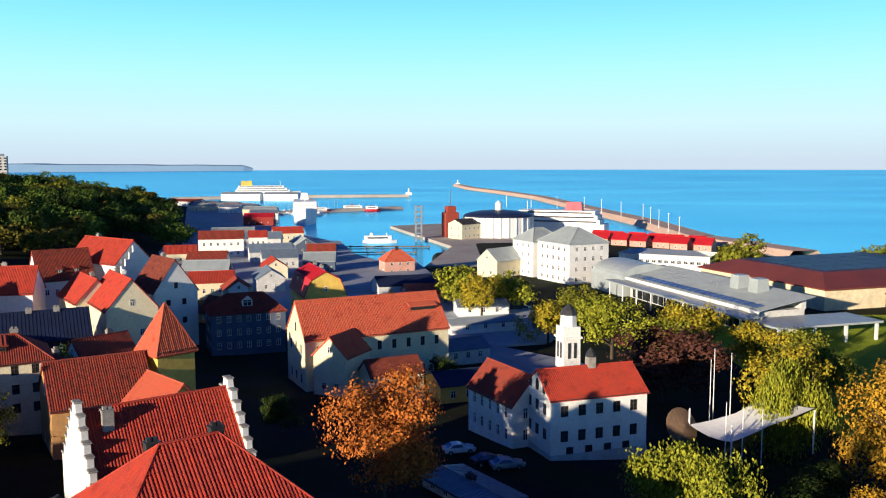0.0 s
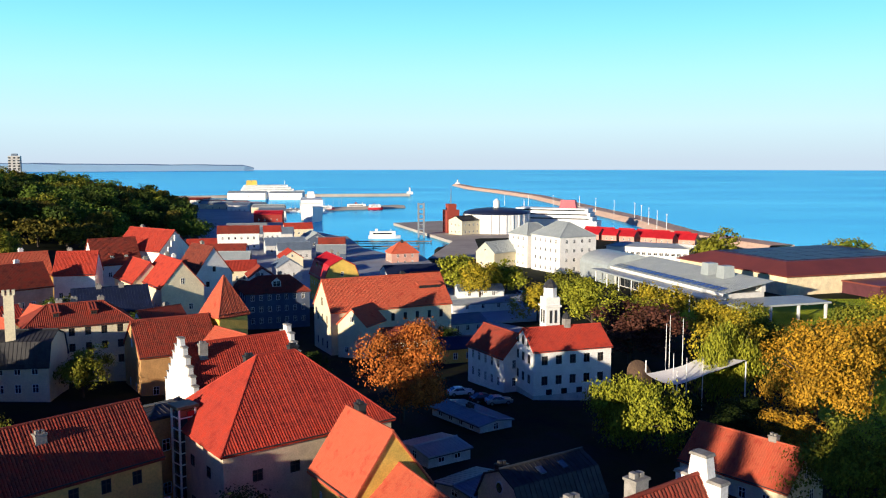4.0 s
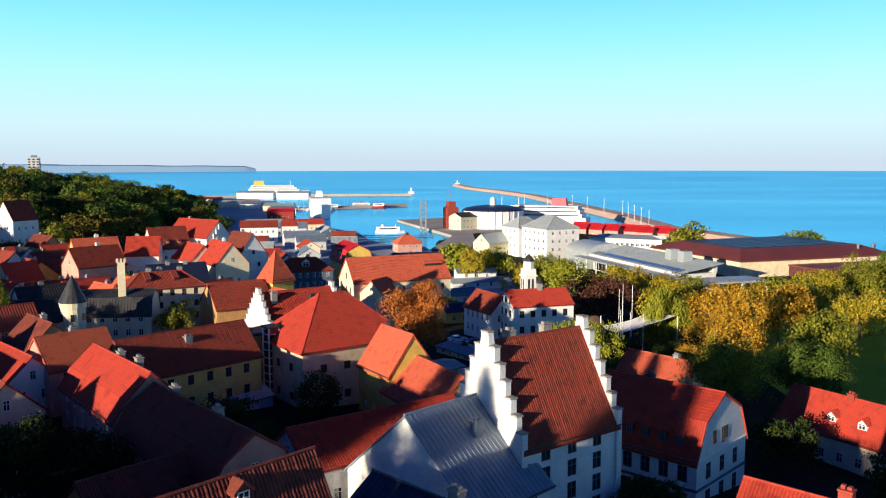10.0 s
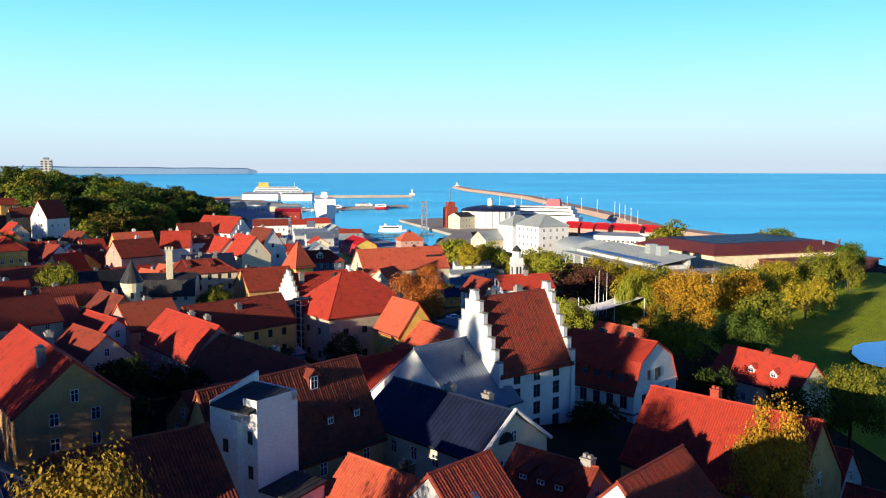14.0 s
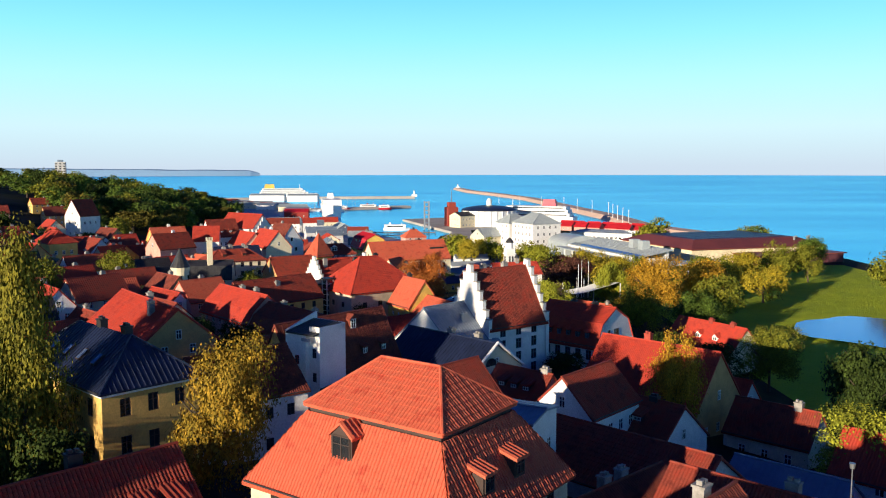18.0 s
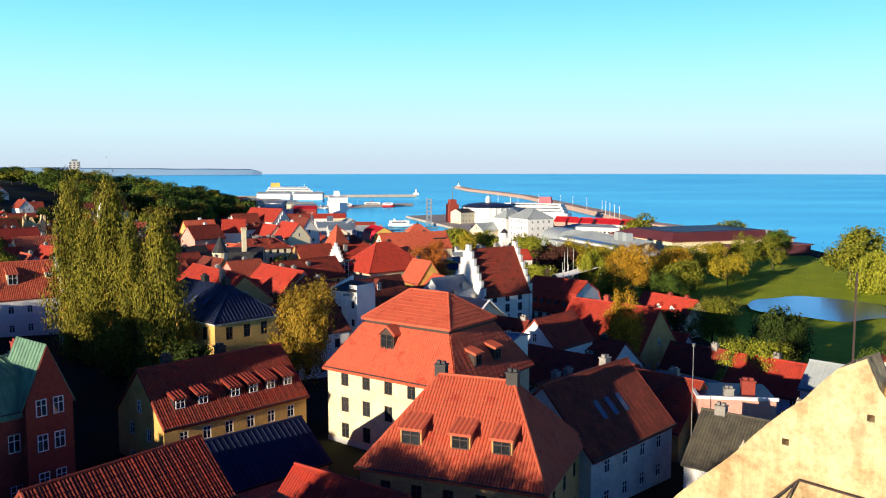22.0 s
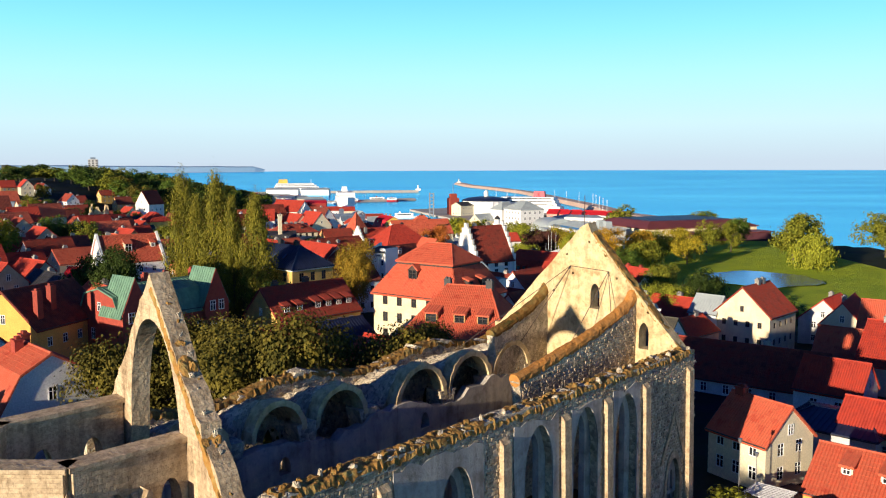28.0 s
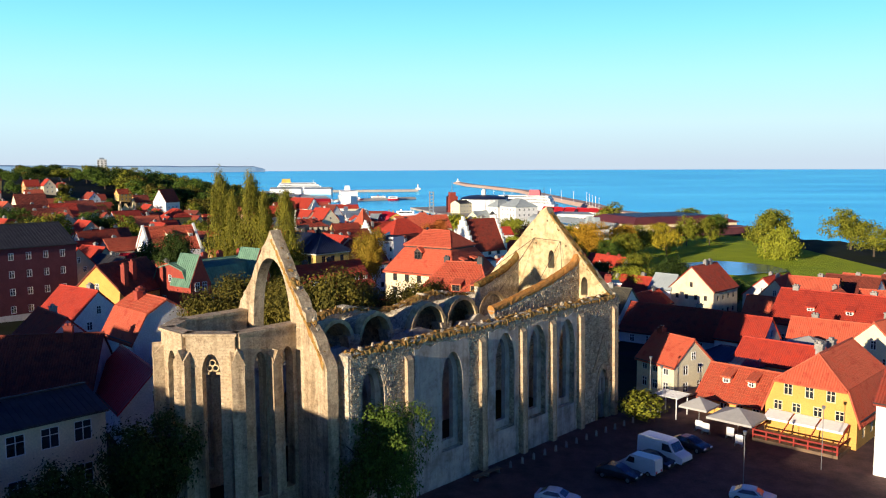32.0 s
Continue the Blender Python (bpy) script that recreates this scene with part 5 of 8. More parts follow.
for lo, hi, s, top in ((-36.6, -28.4, -31.0, 14.9), (-25.6, -20.2, -22.6, 14.6), (-18.9, -14.6, -16.8, 14.6), (-13.3, -8.8, -11.0, 14.5)):
    a, b, w = next(q[1:] for q in south_wins if q[0] == s)
    rim = [(lo, 0.4), (hi, 0.4)] + [(hi - rnd.uniform(0, 0.35), 0.4 + (top - 0.8) * k / 7) for k in range(1, 7)] + ragged(hi - 0.2, lo + 0.2, top, 0.3, 0.7, int(-s)) + [(lo + rnd.uniform(0, 0.35), 0.4 + (top - 0.8) * k / 7) for k in range(6, 0, -1)]
    ruin_wall("plaster_bay", rim, [lancet(s, a - 0.8, b + 0.7, w * 1.55)], 0.12, PLASTER, at_ruin(0, -HALF - 0.69, 0, 0), "worn grey plaster between the buttresses")
north_top = ragged(0, -NAVE, lambda s: TOP - 1.0 + 0.6 * math.sin(s * 0.4), 0.3, 0.9, 5)
ruin_wall("nave_wall", [(-NAVE, -1.5), (0, -1.5)] + north_top, [lancet(s, 4.0, 11.5, 1.8) for s in (-39, -30, -21, -12)], 1.3, STONE, at_ruin(0, HALF, 0, 0))
gable_out = [(-HALF - 0.6, -1.5), (HALF + 0.6, -1.5), (HALF + 0.6, TOP)] + ragged(HALF, 0.4, lambda s: TOP + (26.4 - TOP) * (1 - s / HALF), 0.06, 0.5, 7) + [(-0.4, 26.4)] + ragged(-0.8, -HALF, lambda s: TOP + (26.4 - TOP) * (1 + s / HALF), 0.06, 0.5, 8) + [(-HALF - 0.6, TOP)]
ruin_wall("gable_wall", gable_out, [lancet(-1.3, 18.3, 20.7, 1.0), lancet(-6.5, 15.2, 17.6, 1.0), lancet(4.6, 15.2, 17.6, 1.0)] + [[(y - 0.11, z - 0.11), (y + 0.11, z - 0.11), (y + 0.11, z + 0.11), (y - 0.11, z + 0.11)] for y, z in ((-3.6, 21.4), (1.2, 21.5), (-2.4, 23.4), (1.9, 23.3), (-0.6, 24.6), (3.4, 19.6), (-4.6, 19.4), (5.6, 18.9), (-6.9, 18.6), (2.0, 17.2), (-3.9, 17.0), (7.4, 16.9))], 1.3, LIMEWASH, at_ruin(0, 0, 0, 90), "tall pale plastered gable wall")
arch_out = [(-HALF, -1.5), (-4.6, -1.5)] + [(-4.6, 12)]
hole_l = [(-0.5 - 3.7 * (1 - (i / 10) ** 1.9), 16.6 + 6.9 * math.sin(i / 10 * math.pi / 2)) for i in range(11)]
hole_r = [(-1.0 - x, z) for x, z in hole_l[-2::-1]]
arch_out += [(-4.4, 15.0)] + hole_l + hole_r + [(3.6, 15.0), (4.6, 12), (4.6, -1.5), (8.8, -1.5), (8.8, 14.6)]
arch_out += ragged(8.7, 0.1, lambda s: 26.05 - 1.15 * (s + 0.6), 0.14, 0.4, 11) + [(-0.6, 26.1)] + ragged(-1.0, -HALF + 0.2, lambda s: 26.05 - 1.17 * (-s - 0.6), 0.18, 0.4, 12) + [(-HALF, 14.6)]
ruin_wall("chancel_arch", arch_out, [], 1.1, ASHLAR, at_ruin(-NAVE + 0.05, -0.2, 0, 82.4), "free-standing pointed chancel arch")

# choir with three closing sides
CH = 17.7
corners = [(-NAVE, -4.5), (-51.6, -4.6), (-54.4, -1.5), (-54.2, 2.3), (-51.4, 4.8), (-NAVE, 4.8)]
for i in range(5):
    (u0, v0), (u1, v1) = corners[i], corners[i + 1]
    span = math.hypot(u1 - u0, v1 - v0)
    turn = math.degrees(math.atan2(v1 - v0, u1 - u0))
    wins = [lancet(span * 0.3, 3.0, 16.0, 1.2), lancet(span * 0.72, 3.0, 16.0, 1.2)] if i in (0, 4) else [lancet(span / 2, 2.6, 16.2, 1.55)]
    wall = ruin_wall("choir_wall", [(0, -1.5), (span, -1.5), (span, CH), (0, CH)], wins, 1.1, ASHLAR, at_ruin(u0, v0, 0, turn))
    if i not in (0, 4):
        tr = Shape()
        for k in range(3):
            a = math.pi / 2 + k * 2.094
            cx, cz = span / 2 + 0.3 * math.cos(a), 15.0 + 0.3 * math.sin(a)
            for j in range(10):
                p, q = j * 0.628, (j + 1) * 0.628
                tr.tube((cx + 0.27 * math.cos(p), 0, cz + 0.27 * math.sin(p)), (cx + 0.27 * math.cos(q), 0, cz + 0.27 * math.sin(q)), 0.07, 5)
        tr.box(span / 2 - 0.78, span / 2 - 0.3, -0.08, 0.08, 14.3, 14.5).box(span / 2 + 0.3, span / 2 + 0.78, -0.08, 0.08, 14.3, 14.5)
        piece("tracery", tr.mesh("tracery", LIMEWASH), wall, None, "trefoil stone tracery")
    piece("coping", Shape().box(-0.2, span + 0.2, -0.7, 0.7, CH, CH + 0.25).mesh("coping", ASHLAR), wall)


def buttress(u, v, turn, z1, wide=1.1, deep=1.5, gabled=False, mat=STONE):
    sh = Shape()
    sh.add([(-wide / 2, 0.4, -1.5), (wide / 2, 0.4, -1.5), (wide / 2, -deep - 0.3, -1.5), (-wide / 2, -deep - 0.3, -1.5), (-wide / 2, 0.4, z1), (wide / 2, 0.4, z1), (wide / 2, -deep, z1 * 0.93), (-wide / 2, -deep, z1 * 0.93)],
           [(0, 1, 2, 3), (7, 6, 5, 4), (1, 0, 4, 5), (2, 1, 5, 6), (3, 2, 6, 7), (0, 3, 7, 4)])
    if gabled:
        sh.prism([(-wide / 2 - 0.08, z1 * 0.9), (wide / 2 + 0.08, z1 * 0.9), (0, z1 * 0.9 + wide * 1.25)], -deep - 0.06, 0.2)
        sh.box(-wide / 2 - 0.08, wide / 2 + 0.08, -deep - 0.12, 0.2, z1 * 0.45, z1 * 0.45 + 0.35)
    me = sh.mesh("buttress", mat)
    return piece("buttress", me, ruin, at_ruin(u, v, 0, turn))


for i, (u, v) in enumerate(corners[:5]):
    if i:
        buttress(u - 0.1, v, (-25, -67, -113, -155)[i - 1], CH * 0.96, 1.1, 1.15, True, ASHLAR)
buttress(-48.3, -4.6, 0, CH * 0.93, 1.0, 1.3, True, ASHLAR)
for u in (-37.2, -26.5, -19.6, -14.0, -8.2, -0.6):
    buttress(u, -HALF - 0.3, 0, TOP - 0.5, 0.8, 0.75, mat=ASHLAR)
ruin_wall("portal_arch", lancet(-3.0, -1.0, 7.4, 3.0), [lancet(-3.0, -0.9, 6.7, 2.3)], 0.5, ASHLAR, at_ruin(0, -HALF - 0.5, 0, 0), "pointed portal arch of dressed stone")
ruin_wall("portal_gable", [(-5.4, 6.6), (-3.0, 11.2), (-0.9, 6.6), (-1.35, 6.6), (-3.0, 10.4), (-4.95, 6.6)], [], 0.24, ASHLAR, at_ruin(0, -HALF - 0.68, 0, 0))
ruin_wall("portal_tympanum", lancet(-3.0, 3.4, 6.8, 2.35), [lancet(-3.35, 3.7, 5.5, 0.5), lancet(-2.65, 3.7, 5.5, 0.5)], 0.3, PLASTER, at_ruin(0, -HALF - 0.2, 0, 0))

def knobbly(path, r, seed, mat):
    """A rounded, crumbling wall top along a path of points."""
    pts = []
    for a, b in zip(path, path[1:]):
        a, b = Vector(a), Vector(b)
        n = max(1, int((b - a).length / 0.3))
        pts += [a.lerp(b, i / n) for i in range(n)]
    pts.append(Vector(path[-1]))
    n, v = 12, []
    for j, c in enumerate(pts):
        d = (pts[min(j + 1, len(pts) - 1)] - pts[max(j - 1, 0)]).normalized()
        up = Vector((0, 1, 0)).cross(d).normalized()
        for i in range(n):
            w = Vector((0, 1, 0)) * math.cos(6.2832 * i / n) + up * math.sin(6.2832 * i / n)
            v.append(c + w * r * (1 + 0.16 * noise.noise((c.x * 1.3 + seed, c.z * 1.3, i * 0.9)) + 0.1 * noise.noise((c.x * 4, seed, i * 2.3))))
    f = [(j * n + i, j * n + (i + 1) % n, (j + 1) * n + (i + 1) % n, (j + 1) * n + i) for j in range(len(pts) - 1) for i in range(n)]
    return mesh_of("wall_top", v, f + [tuple(range(n))[::-1], tuple(range((len(pts) - 1) * n, len(pts) * n))], mat)


# leaning remains of the vault walls beside the gable, and arches along the north side
for v, u1, zt, zb in ((-5.2, -18.0, 20.4, 15.4), (4.6, -9.0, 20.2, 16.2)):
    pts = [(0, 6)] + [(-(abs(u1)) * i / 14, zt - (zt - zb) * (i / 14) ** 0.55) for i in range(15)] + [(u1 + 0.4, 13.5), (u1, 12), (u1, 6)]
    pts = pts[::-1]
    ruin_wall("vault_wall", pts, [lancet(-6.0, 11.0, 13.6, 2.4), lancet(-11.5, 11.0, 12.8, 2.2)] if v < 0 else [], 0.9, STONE, at_ruin(0, v, 0, 0))
    piece("wall_top", knobbly([(a, 0, b + 0.05) for a, b in pts[3:18]], 0.52, v, LICHEN if v < 0 else COPING), ruin, at_ruin(0, v, 0, 0), "lichen-covered wall top")


def welded(me):
    bm = bmesh.new()
    bm.from_mesh(me)
    bmesh.ops.remove_doubles(bm, verts=bm.verts, dist=0.005)
    bmesh.ops.recalc_face_normals(bm, faces=bm.faces)
    bm.to_mesh(me)
    bm.free()
    return me


ARCHES = ((-39.6, 2.0), (-33.2, 2.0), (-27.4, 2.2), (-18.6, 2.6), (-12.4, 2.6), (-6.4, 2.4))
for k, (u, rr) in enumerate(ARCHES):
    zc = 15.4 - (rr + 0.42) * 1.08
    rnd = random.Random(60 + k)
    ring = Shape()
    n = 20
    for i in range(n + 1):
        a = math.pi * i / n
        t = 0.4 + rnd.uniform(-0.06, 0.1)
        for r, y in ((rr, 0.0), (rr + t, -0.02), (rr + t + 0.03, 0.7), (rr + t * 0.9, 1.3), (rr, 1.3)):
            ring.v.append((r * math.cos(a), y, zc + r * math.sin(a) * 1.08))
    for i in range(n):
        for q in range(5):
            w = (q + 1) % 5
            ring.f.append((i * 5 + q, (i + 1) * 5 + q, (i + 1) * 5 + w, i * 5 + w))
    piece("vault_arch", ring.mesh("vault_arch", LIMEWASH), ruin, at_ruin(u, 4.0, 0, 0), "pale stone vault rib")
    piece("springer", cached("springer", lambda: Shape().add([(-0.2, 0, -3), (0.2, 0, -3), (0.2, 1.6, -3), (-0.2, 1.6, -3), (-1.0, 0, 0.4), (1.0, 0, 0.4), (1.0, 1.6, 0.4), (-1.0, 1.6, 0.4)], [(0, 1, 5, 4), (1, 2, 6, 5), (2, 3, 7, 6), (3, 0, 4, 7), (4, 5, 6, 7)]).mesh("springer", STONE)), ruin, at_ruin(u + rr + 0.5, 4.0, zc, 0))


def fill_z(u, v):
    """Height of the rubble left on the vaults between the ribs and the outer wall."""
    z = 12.4
    for c, rr in ARCHES:
        d = abs(u - c) / (rr + 0.55)
        if d < 1:
            z = max(z, 15.3 - (rr + 0.42) * 1.08 + (rr + 0.4) * 1.08 * math.sqrt(1 - d * d))
    f = min(1.0, (v - 5.2) / 4.2)
    return z * (1 - 0.55 * f) + (TOP - 2.6) * 0.55 * f


fill = Shape()
NU, NV = 124, 9
rnd = random.Random(77)
for i in range(NU):
    for j in range(NV):
        u, v = -NAVE + 0.8 + (NAVE - 1.4) * i / (NU - 1), 5.1 + 4.6 * j / (NV - 1)
        fill.v.append((u, v, fill_z(u, v) + rnd.uniform(-0.16, 0.12)))
fill.f = [(i * NV + j, (i + 1) * NV + j, (i + 1) * NV + j + 1, i * NV + j + 1) for i in range(NU - 1) for j in range(NV - 1)]
piece("vault_fill", fill.mesh("vault_fill", STONE), ruin, None, "rough rubble left on the vaults")
ruin_wall("arcade_wall", [(-NAVE, -1.5), (-1, -1.5)] + ragged(-1, -NAVE, lambda s: 12.0 + 0.5 * math.sin(s * 0.5), 0.3, 0.9, 21), [lancet(s, -1, 9.0, 3.8) for s in (-40, -31, -22, -13, -5)] + [lancet(s, 10.0, 11.3, 1.0) for s in (-33, -18.6)], 0.9, PLASTER, at_ruin(0, 4.2, 0, 0))
# loose coping stones along the wall tops
rnd = random.Random(17)
STONES = []
G = (1 + 5 ** 0.5) / 2
ICO = [(-1, G, 0), (1, G, 0), (-1, -G, 0), (1, -G, 0), (0, -1, G), (0, 1, G), (0, -1, -G), (0, 1, -G), (G, 0, -1), (G, 0, 1), (-G, 0, -1), (-G, 0, 1)]
ICOF = [(0, 11, 5), (0, 5, 1), (0, 1, 7), (0, 7, 10), (0, 10, 11), (1, 5, 9), (5, 11, 4), (11, 10, 2), (10, 7, 6), (7, 1, 8), (3, 9, 4), (3, 4, 2), (3, 2, 6), (3, 6, 8), (3, 8, 9), (4, 9, 5), (2, 4, 11), (6, 2, 10), (8, 6, 7), (9, 8, 1)]
for k in range(6):
    sh = Shape()
    sh.v = [Vector(v) * 0.3 + Vector((rnd.uniform(-0.12, 0.12), rnd.uniform(-0.12, 0.12), rnd.uniform(-0.1, 0.1))) for v in ICO]
    sh.f = list(ICOF)
    STONES.append(sh.mesh("coping_stone", COPING if k % 3 else STONE))


def turf_cap(path, wide, lump, seed):
    """A lumpy strip of earth, moss and dry grass along the top of a wall; path of (u, v, z) points, across gives its spread."""
    rnd = random.Random(seed)
    sh = Shape()
    pts = []
    for a, b in zip(path, path[1:]):
        a, b = Vector(a), Vector(b)
        n = max(1, int((b - a).length / 0.22))
        pts += [a.lerp(b, i / n) for i in range(n)]
    pts.append(Vector(path[-1]))
    d = (pts[-1] - pts[0]).normalized()
    side = Vector((-d.y, d.x, 0)).normalized()
    cols = (-1, -0.7, -0.3, 0.1, 0.5, 0.8, 1)
    for p in pts:
        for c in cols:
            edge = abs(c) == 1
            soft = 0.5 + 0.9 * noise.noise((p.x * 1.1 + seed, p.y * 1.1, c * 1.3)) + 0.5 * noise.noise((p.x * 3.1, p.y * 3.1 + seed, c * 2.1))
            h = -0.15 - 0.5 * max(0.0, soft) * rnd.random() if edge else lump * max(0.0, soft) + 0.03 + 0.04 * rnd.random()
            sh.v.append(p + side * (c * wide / 2 * (rnd.uniform(0.96, 1.08) if edge else 1) + (0 if edge else rnd.uniform(-0.1, 0.1))) + Vector((0, 0, h)))
    m = len(cols)
    for i in range(len(pts) - 1):
        for j in range(m - 1):
            k = i * m + j
            sh.f.append((k, k + m, k + m + 1, k + 1))
    piece("turf_cap", sh.mesh("turf_cap", COPING), ruin)


turf_cap([(-NAVE + 0.4, -HALF, TOP), (-0.4, -HALF, TOP)], 1.6, 0.17, 1)
turf_cap([(-NAVE * k / 12, HALF, TOP - 1.0 + 0.6 * math.sin(-NAVE * k / 12 * 0.4)) for k in range(12, -1, -1)], 1.6, 0.2, 2)
turf_cap([(-NAVE + 0.134 * (-HALF + 9.2 * k / 8), -HALF + 0.3 + 8.9 * k / 8, 14.95 + 10.4 * k / 8) for k in range(9)], 1.15, 0.2, 3)
turf_cap([(0, -HALF + 0.2, TOP), (0, -0.9, 25.5)], 1.3, 0.16, 4)


def stones(count, at):
    for i in range(count):
        u, v, z, s = at(i / count)
        piece("coping_stone", STONES[i % 6], ruin, Matrix.Translation((u, v, z)) @ Matrix.Rotation(rnd.uniform(0, 6), 4, "Z") @ Matrix.Diagonal((s * rnd.uniform(0.7, 1.3), s * rnd.uniform(0.7, 1.3), rnd.uniform(0.4, 1.0), 1)))


stones(72, lambda f: (-NAVE * f, -HALF + rnd.uniform(-0.45, 0.45), TOP + 0.0, 0.42))
stones(40, lambda f: (-NAVE * f, HALF + rnd.uniform(-0.45, 0.45), TOP - 1.1 + 0.6 * math.sin(-NAVE * f * 0.4), 0.42))
stones(36, lambda f: (rnd.uniform(-0.5, 0.5), HALF * (2 * f - 1), TOP - 0.1 + (26.4 - TOP) * (1 - abs(2 * f - 1)) - 0.3, 0.36))
stones(36, lambda f: (-NAVE + rnd.uniform(0.0, 0.4) + 0.134 * (-HALF + 9.2 * f), -HALF + 0.2 + 9.0 * f, 14.7 + 10.7 * f, 0.42))
# field stones standing proud of the mortar
def inside(p, poly):
    x, z = p
    hit = False
    for (x0, z0), (x1, z1) in zip(poly, poly[1:] + poly[:1]):
        if (z0 > z) != (z1 > z) and x < x0 + (z - z0) * (x1 - x0) / (z1 - z0):
            hit = not hit
    return hit


def rubble_face(v, keep, s0, s1, z0, z1, seed):
    """Rows of rough stones on the outer side of a wall of the nave; keep says where they still show."""
    rnd = random.Random(seed)
    sh = Shape()
    z = z0
    while z < z1:
        h = rnd.uniform(0.2, 0.34)
        s = s0
        while s < s1:
            w = rnd.uniform(0.2, 0.52)
            if keep(s + w / 2, z + h / 2) and rnd.random() < 0.93:
                out, g = rnd.uniform(0.02, 0.075), 0.015
                c = [(s + g + rnd.uniform(-0.03, 0.05), z + g), (s + w - g, z + g + rnd.uniform(-0.03, 0.05)), (s + w - g + rnd.uniform(-0.05, 0.03), z + h - g), (s + g, z + h - g + rnd.uniform(-0.05, 0.04))]
                mx, mz = s + w / 2, z + h / 2
                sh.add([(x, v + 0.03, y) for x, y in c] + [(mx + (x - mx) * 0.8, v - out * rnd.uniform(0.6, 1.25), mz + (y - mz) * 0.76) for x, y in c], [(4, 5, 6, 7), (0, 1, 5, 4), (1, 2, 6, 5), (2, 3, 7, 6), (3, 0, 4, 7)])
            s += w
        z += h
    piece("rubble_facing", sh.mesh("rubble_facing", FIELDSTONE), ruin, None, "rough field stones of the wall face", "stuff")


openings = [lancet(s, a - 1.2, b + 1.1, w * 1.9) for s, a, b, w in south_wins]


def on_south(s, z):
    if z > TOP - 0.35 or any(inside((s, z), o) for o in openings):
        return False
    if -36.7 < s < -28.2 or -25.7 < s < -20.1 or -19.0 < s < -14.5 or -13.4 < s < -8.7:
        return z > 14.7 + 0.3 * math.sin(s * 3)
    return z > 4.2 + 1.8 * math.sin(s * 0.9) + math.sin(s * 2.3) or noise.noise((s * 0.7, z * 0.7, 3)) > 0.15


rubble_face(-HALF - 0.66, on_south, -NAVE + 0.2, 0.5, 0.3, TOP, 5)
lean = lambda s: 20.4 - 5.0 * (min(1.0, -s / 18.0)) ** 0.55
rubble_face(-5.2 - 0.46, lambda s, z: z < lean(s) - 0.5 and not inside((s, z), lancet(-6.0, 10.8, 13.8, 2.8)) and not inside((s, z), lancet(-11.5, 10.8, 13.0, 2.6)), -17.6, -0.8, 9.0, 20.2, 6)
rubble_face(HALF - 0.66, lambda s, z: z < TOP - 1.5 + 0.6 * math.sin(s * 0.4), -NAVE + 0.5, -0.8, 12.2, TOP, 7)
piece("nave_floor", Shape().box(-NAVE, 0, -HALF, HALF, -0.6, 0.02).mesh("nave_floor", GRASS), ruin)
for a, b in (((-0.8, 1.4, 22.2), (-0.8, -2.8, 22.0)), ((-0.8, 1.4, 22.2), (-9, 8.5, 14.5)), ((-0.8, 1.4, 22.2), (-6.0, 5, 13)), ((-0.8, -2.8, 22.0), (-6, 0, 12)), ((-0.8, -2.8, 22.0), (-3, -5, 13)), ((-0.8, -4.6, 19.6), (-4, -3, 12)), ((-0.6, 0, 24), (-0.6, 0, 29.0))):
    piece("rod", Shape().tube(a, b, 0.035, 5).mesh("rod", DARKPAINT), ruin)


# ---- harbour ----
def quay(name, pts, z0, z1, mat, label):
    return tagged(piece(name, Shape().slab(pts, z0, z1).mesh(name, mat)), label, "quay", kind="structure")


quay("pavement_2", [(-330, 640), (-240, 520), (-150, 430), (-104, 398), (-56, 441), (-78, 478), (-104, 545), (-114, 556), (-170, 715), (-330, 960)], -8, -0.5, CONCRETE, "pale open quay with sheds and parking")
quay("pavement_3", [(-150, 430), (-104, 398), (-56, 441), (-41, 377), (-24, 343), (-12, 348), (6, 250), (-2, 200), (30, 168), (22, 150), (-6, 190), (-40, 212), (-78, 270), (-120, 350)], -8, 0.45, CONCRETE, "blue-grey asphalt street along the basin")
quay("pavement_1", [(-37, 566), (4, 427), (-8, 346), (60, 340), (152, 385), (138, 455), (110, 480), (52, 540), (20, 600)], -8, -1.35, PAVING, "stone paved harbour quay")
for x0, y0, x1, y1 in ((-78, 408, -14, 410), (-74, 436, -8, 438), (-66, 372, -20, 374)):
    jetty = thing("jetty", Matrix.Translation((0, 0, 0)), "low timber jetty in the harbour basin", "jetty", "harbour jetties")
    piece("deck", Shape().box(x0, x1, y0, y1, -2.6, -2.2).mesh("deck", TIMBER), jetty)
    for i in range(9):
        piece("pile", cached("pile", lambda: Shape().tube((0, 0, -5), (0, 0, -1.4), 0.25, 8).mesh("pile", TIMBER)), jetty, Matrix.Translation((x0 + (x1 - x0) * i / 8, y0 - 0.3, 0)))


def mole(label, pts, width, z1, mat):
    sh = Shape()
    for (xa, ya), (xb, yb) in zip(pts, pts[1:]):
        d = Vector((xb - xa, yb - ya)).normalized()
        n = Vector((-d.y, d.x))
        q = []
        for x, y in ((xa, ya), (xb, yb)):
            for k, z in ((-1.6, -6), (-0.8, z1), (0.8, z1), (1.6, -6)):
                q.append((x + n.x * width / 2 * k, y + n.y * width / 2 * k, z))
        sh.add(q, [(0, 1, 5, 4), (1, 2, 6, 5), (2, 3, 7, 6), (0, 4, 7, 3)][:3])
    return tagged(piece("breakwater", sh.mesh("breakwater", mat)), label, "breakwater", kind="structure")


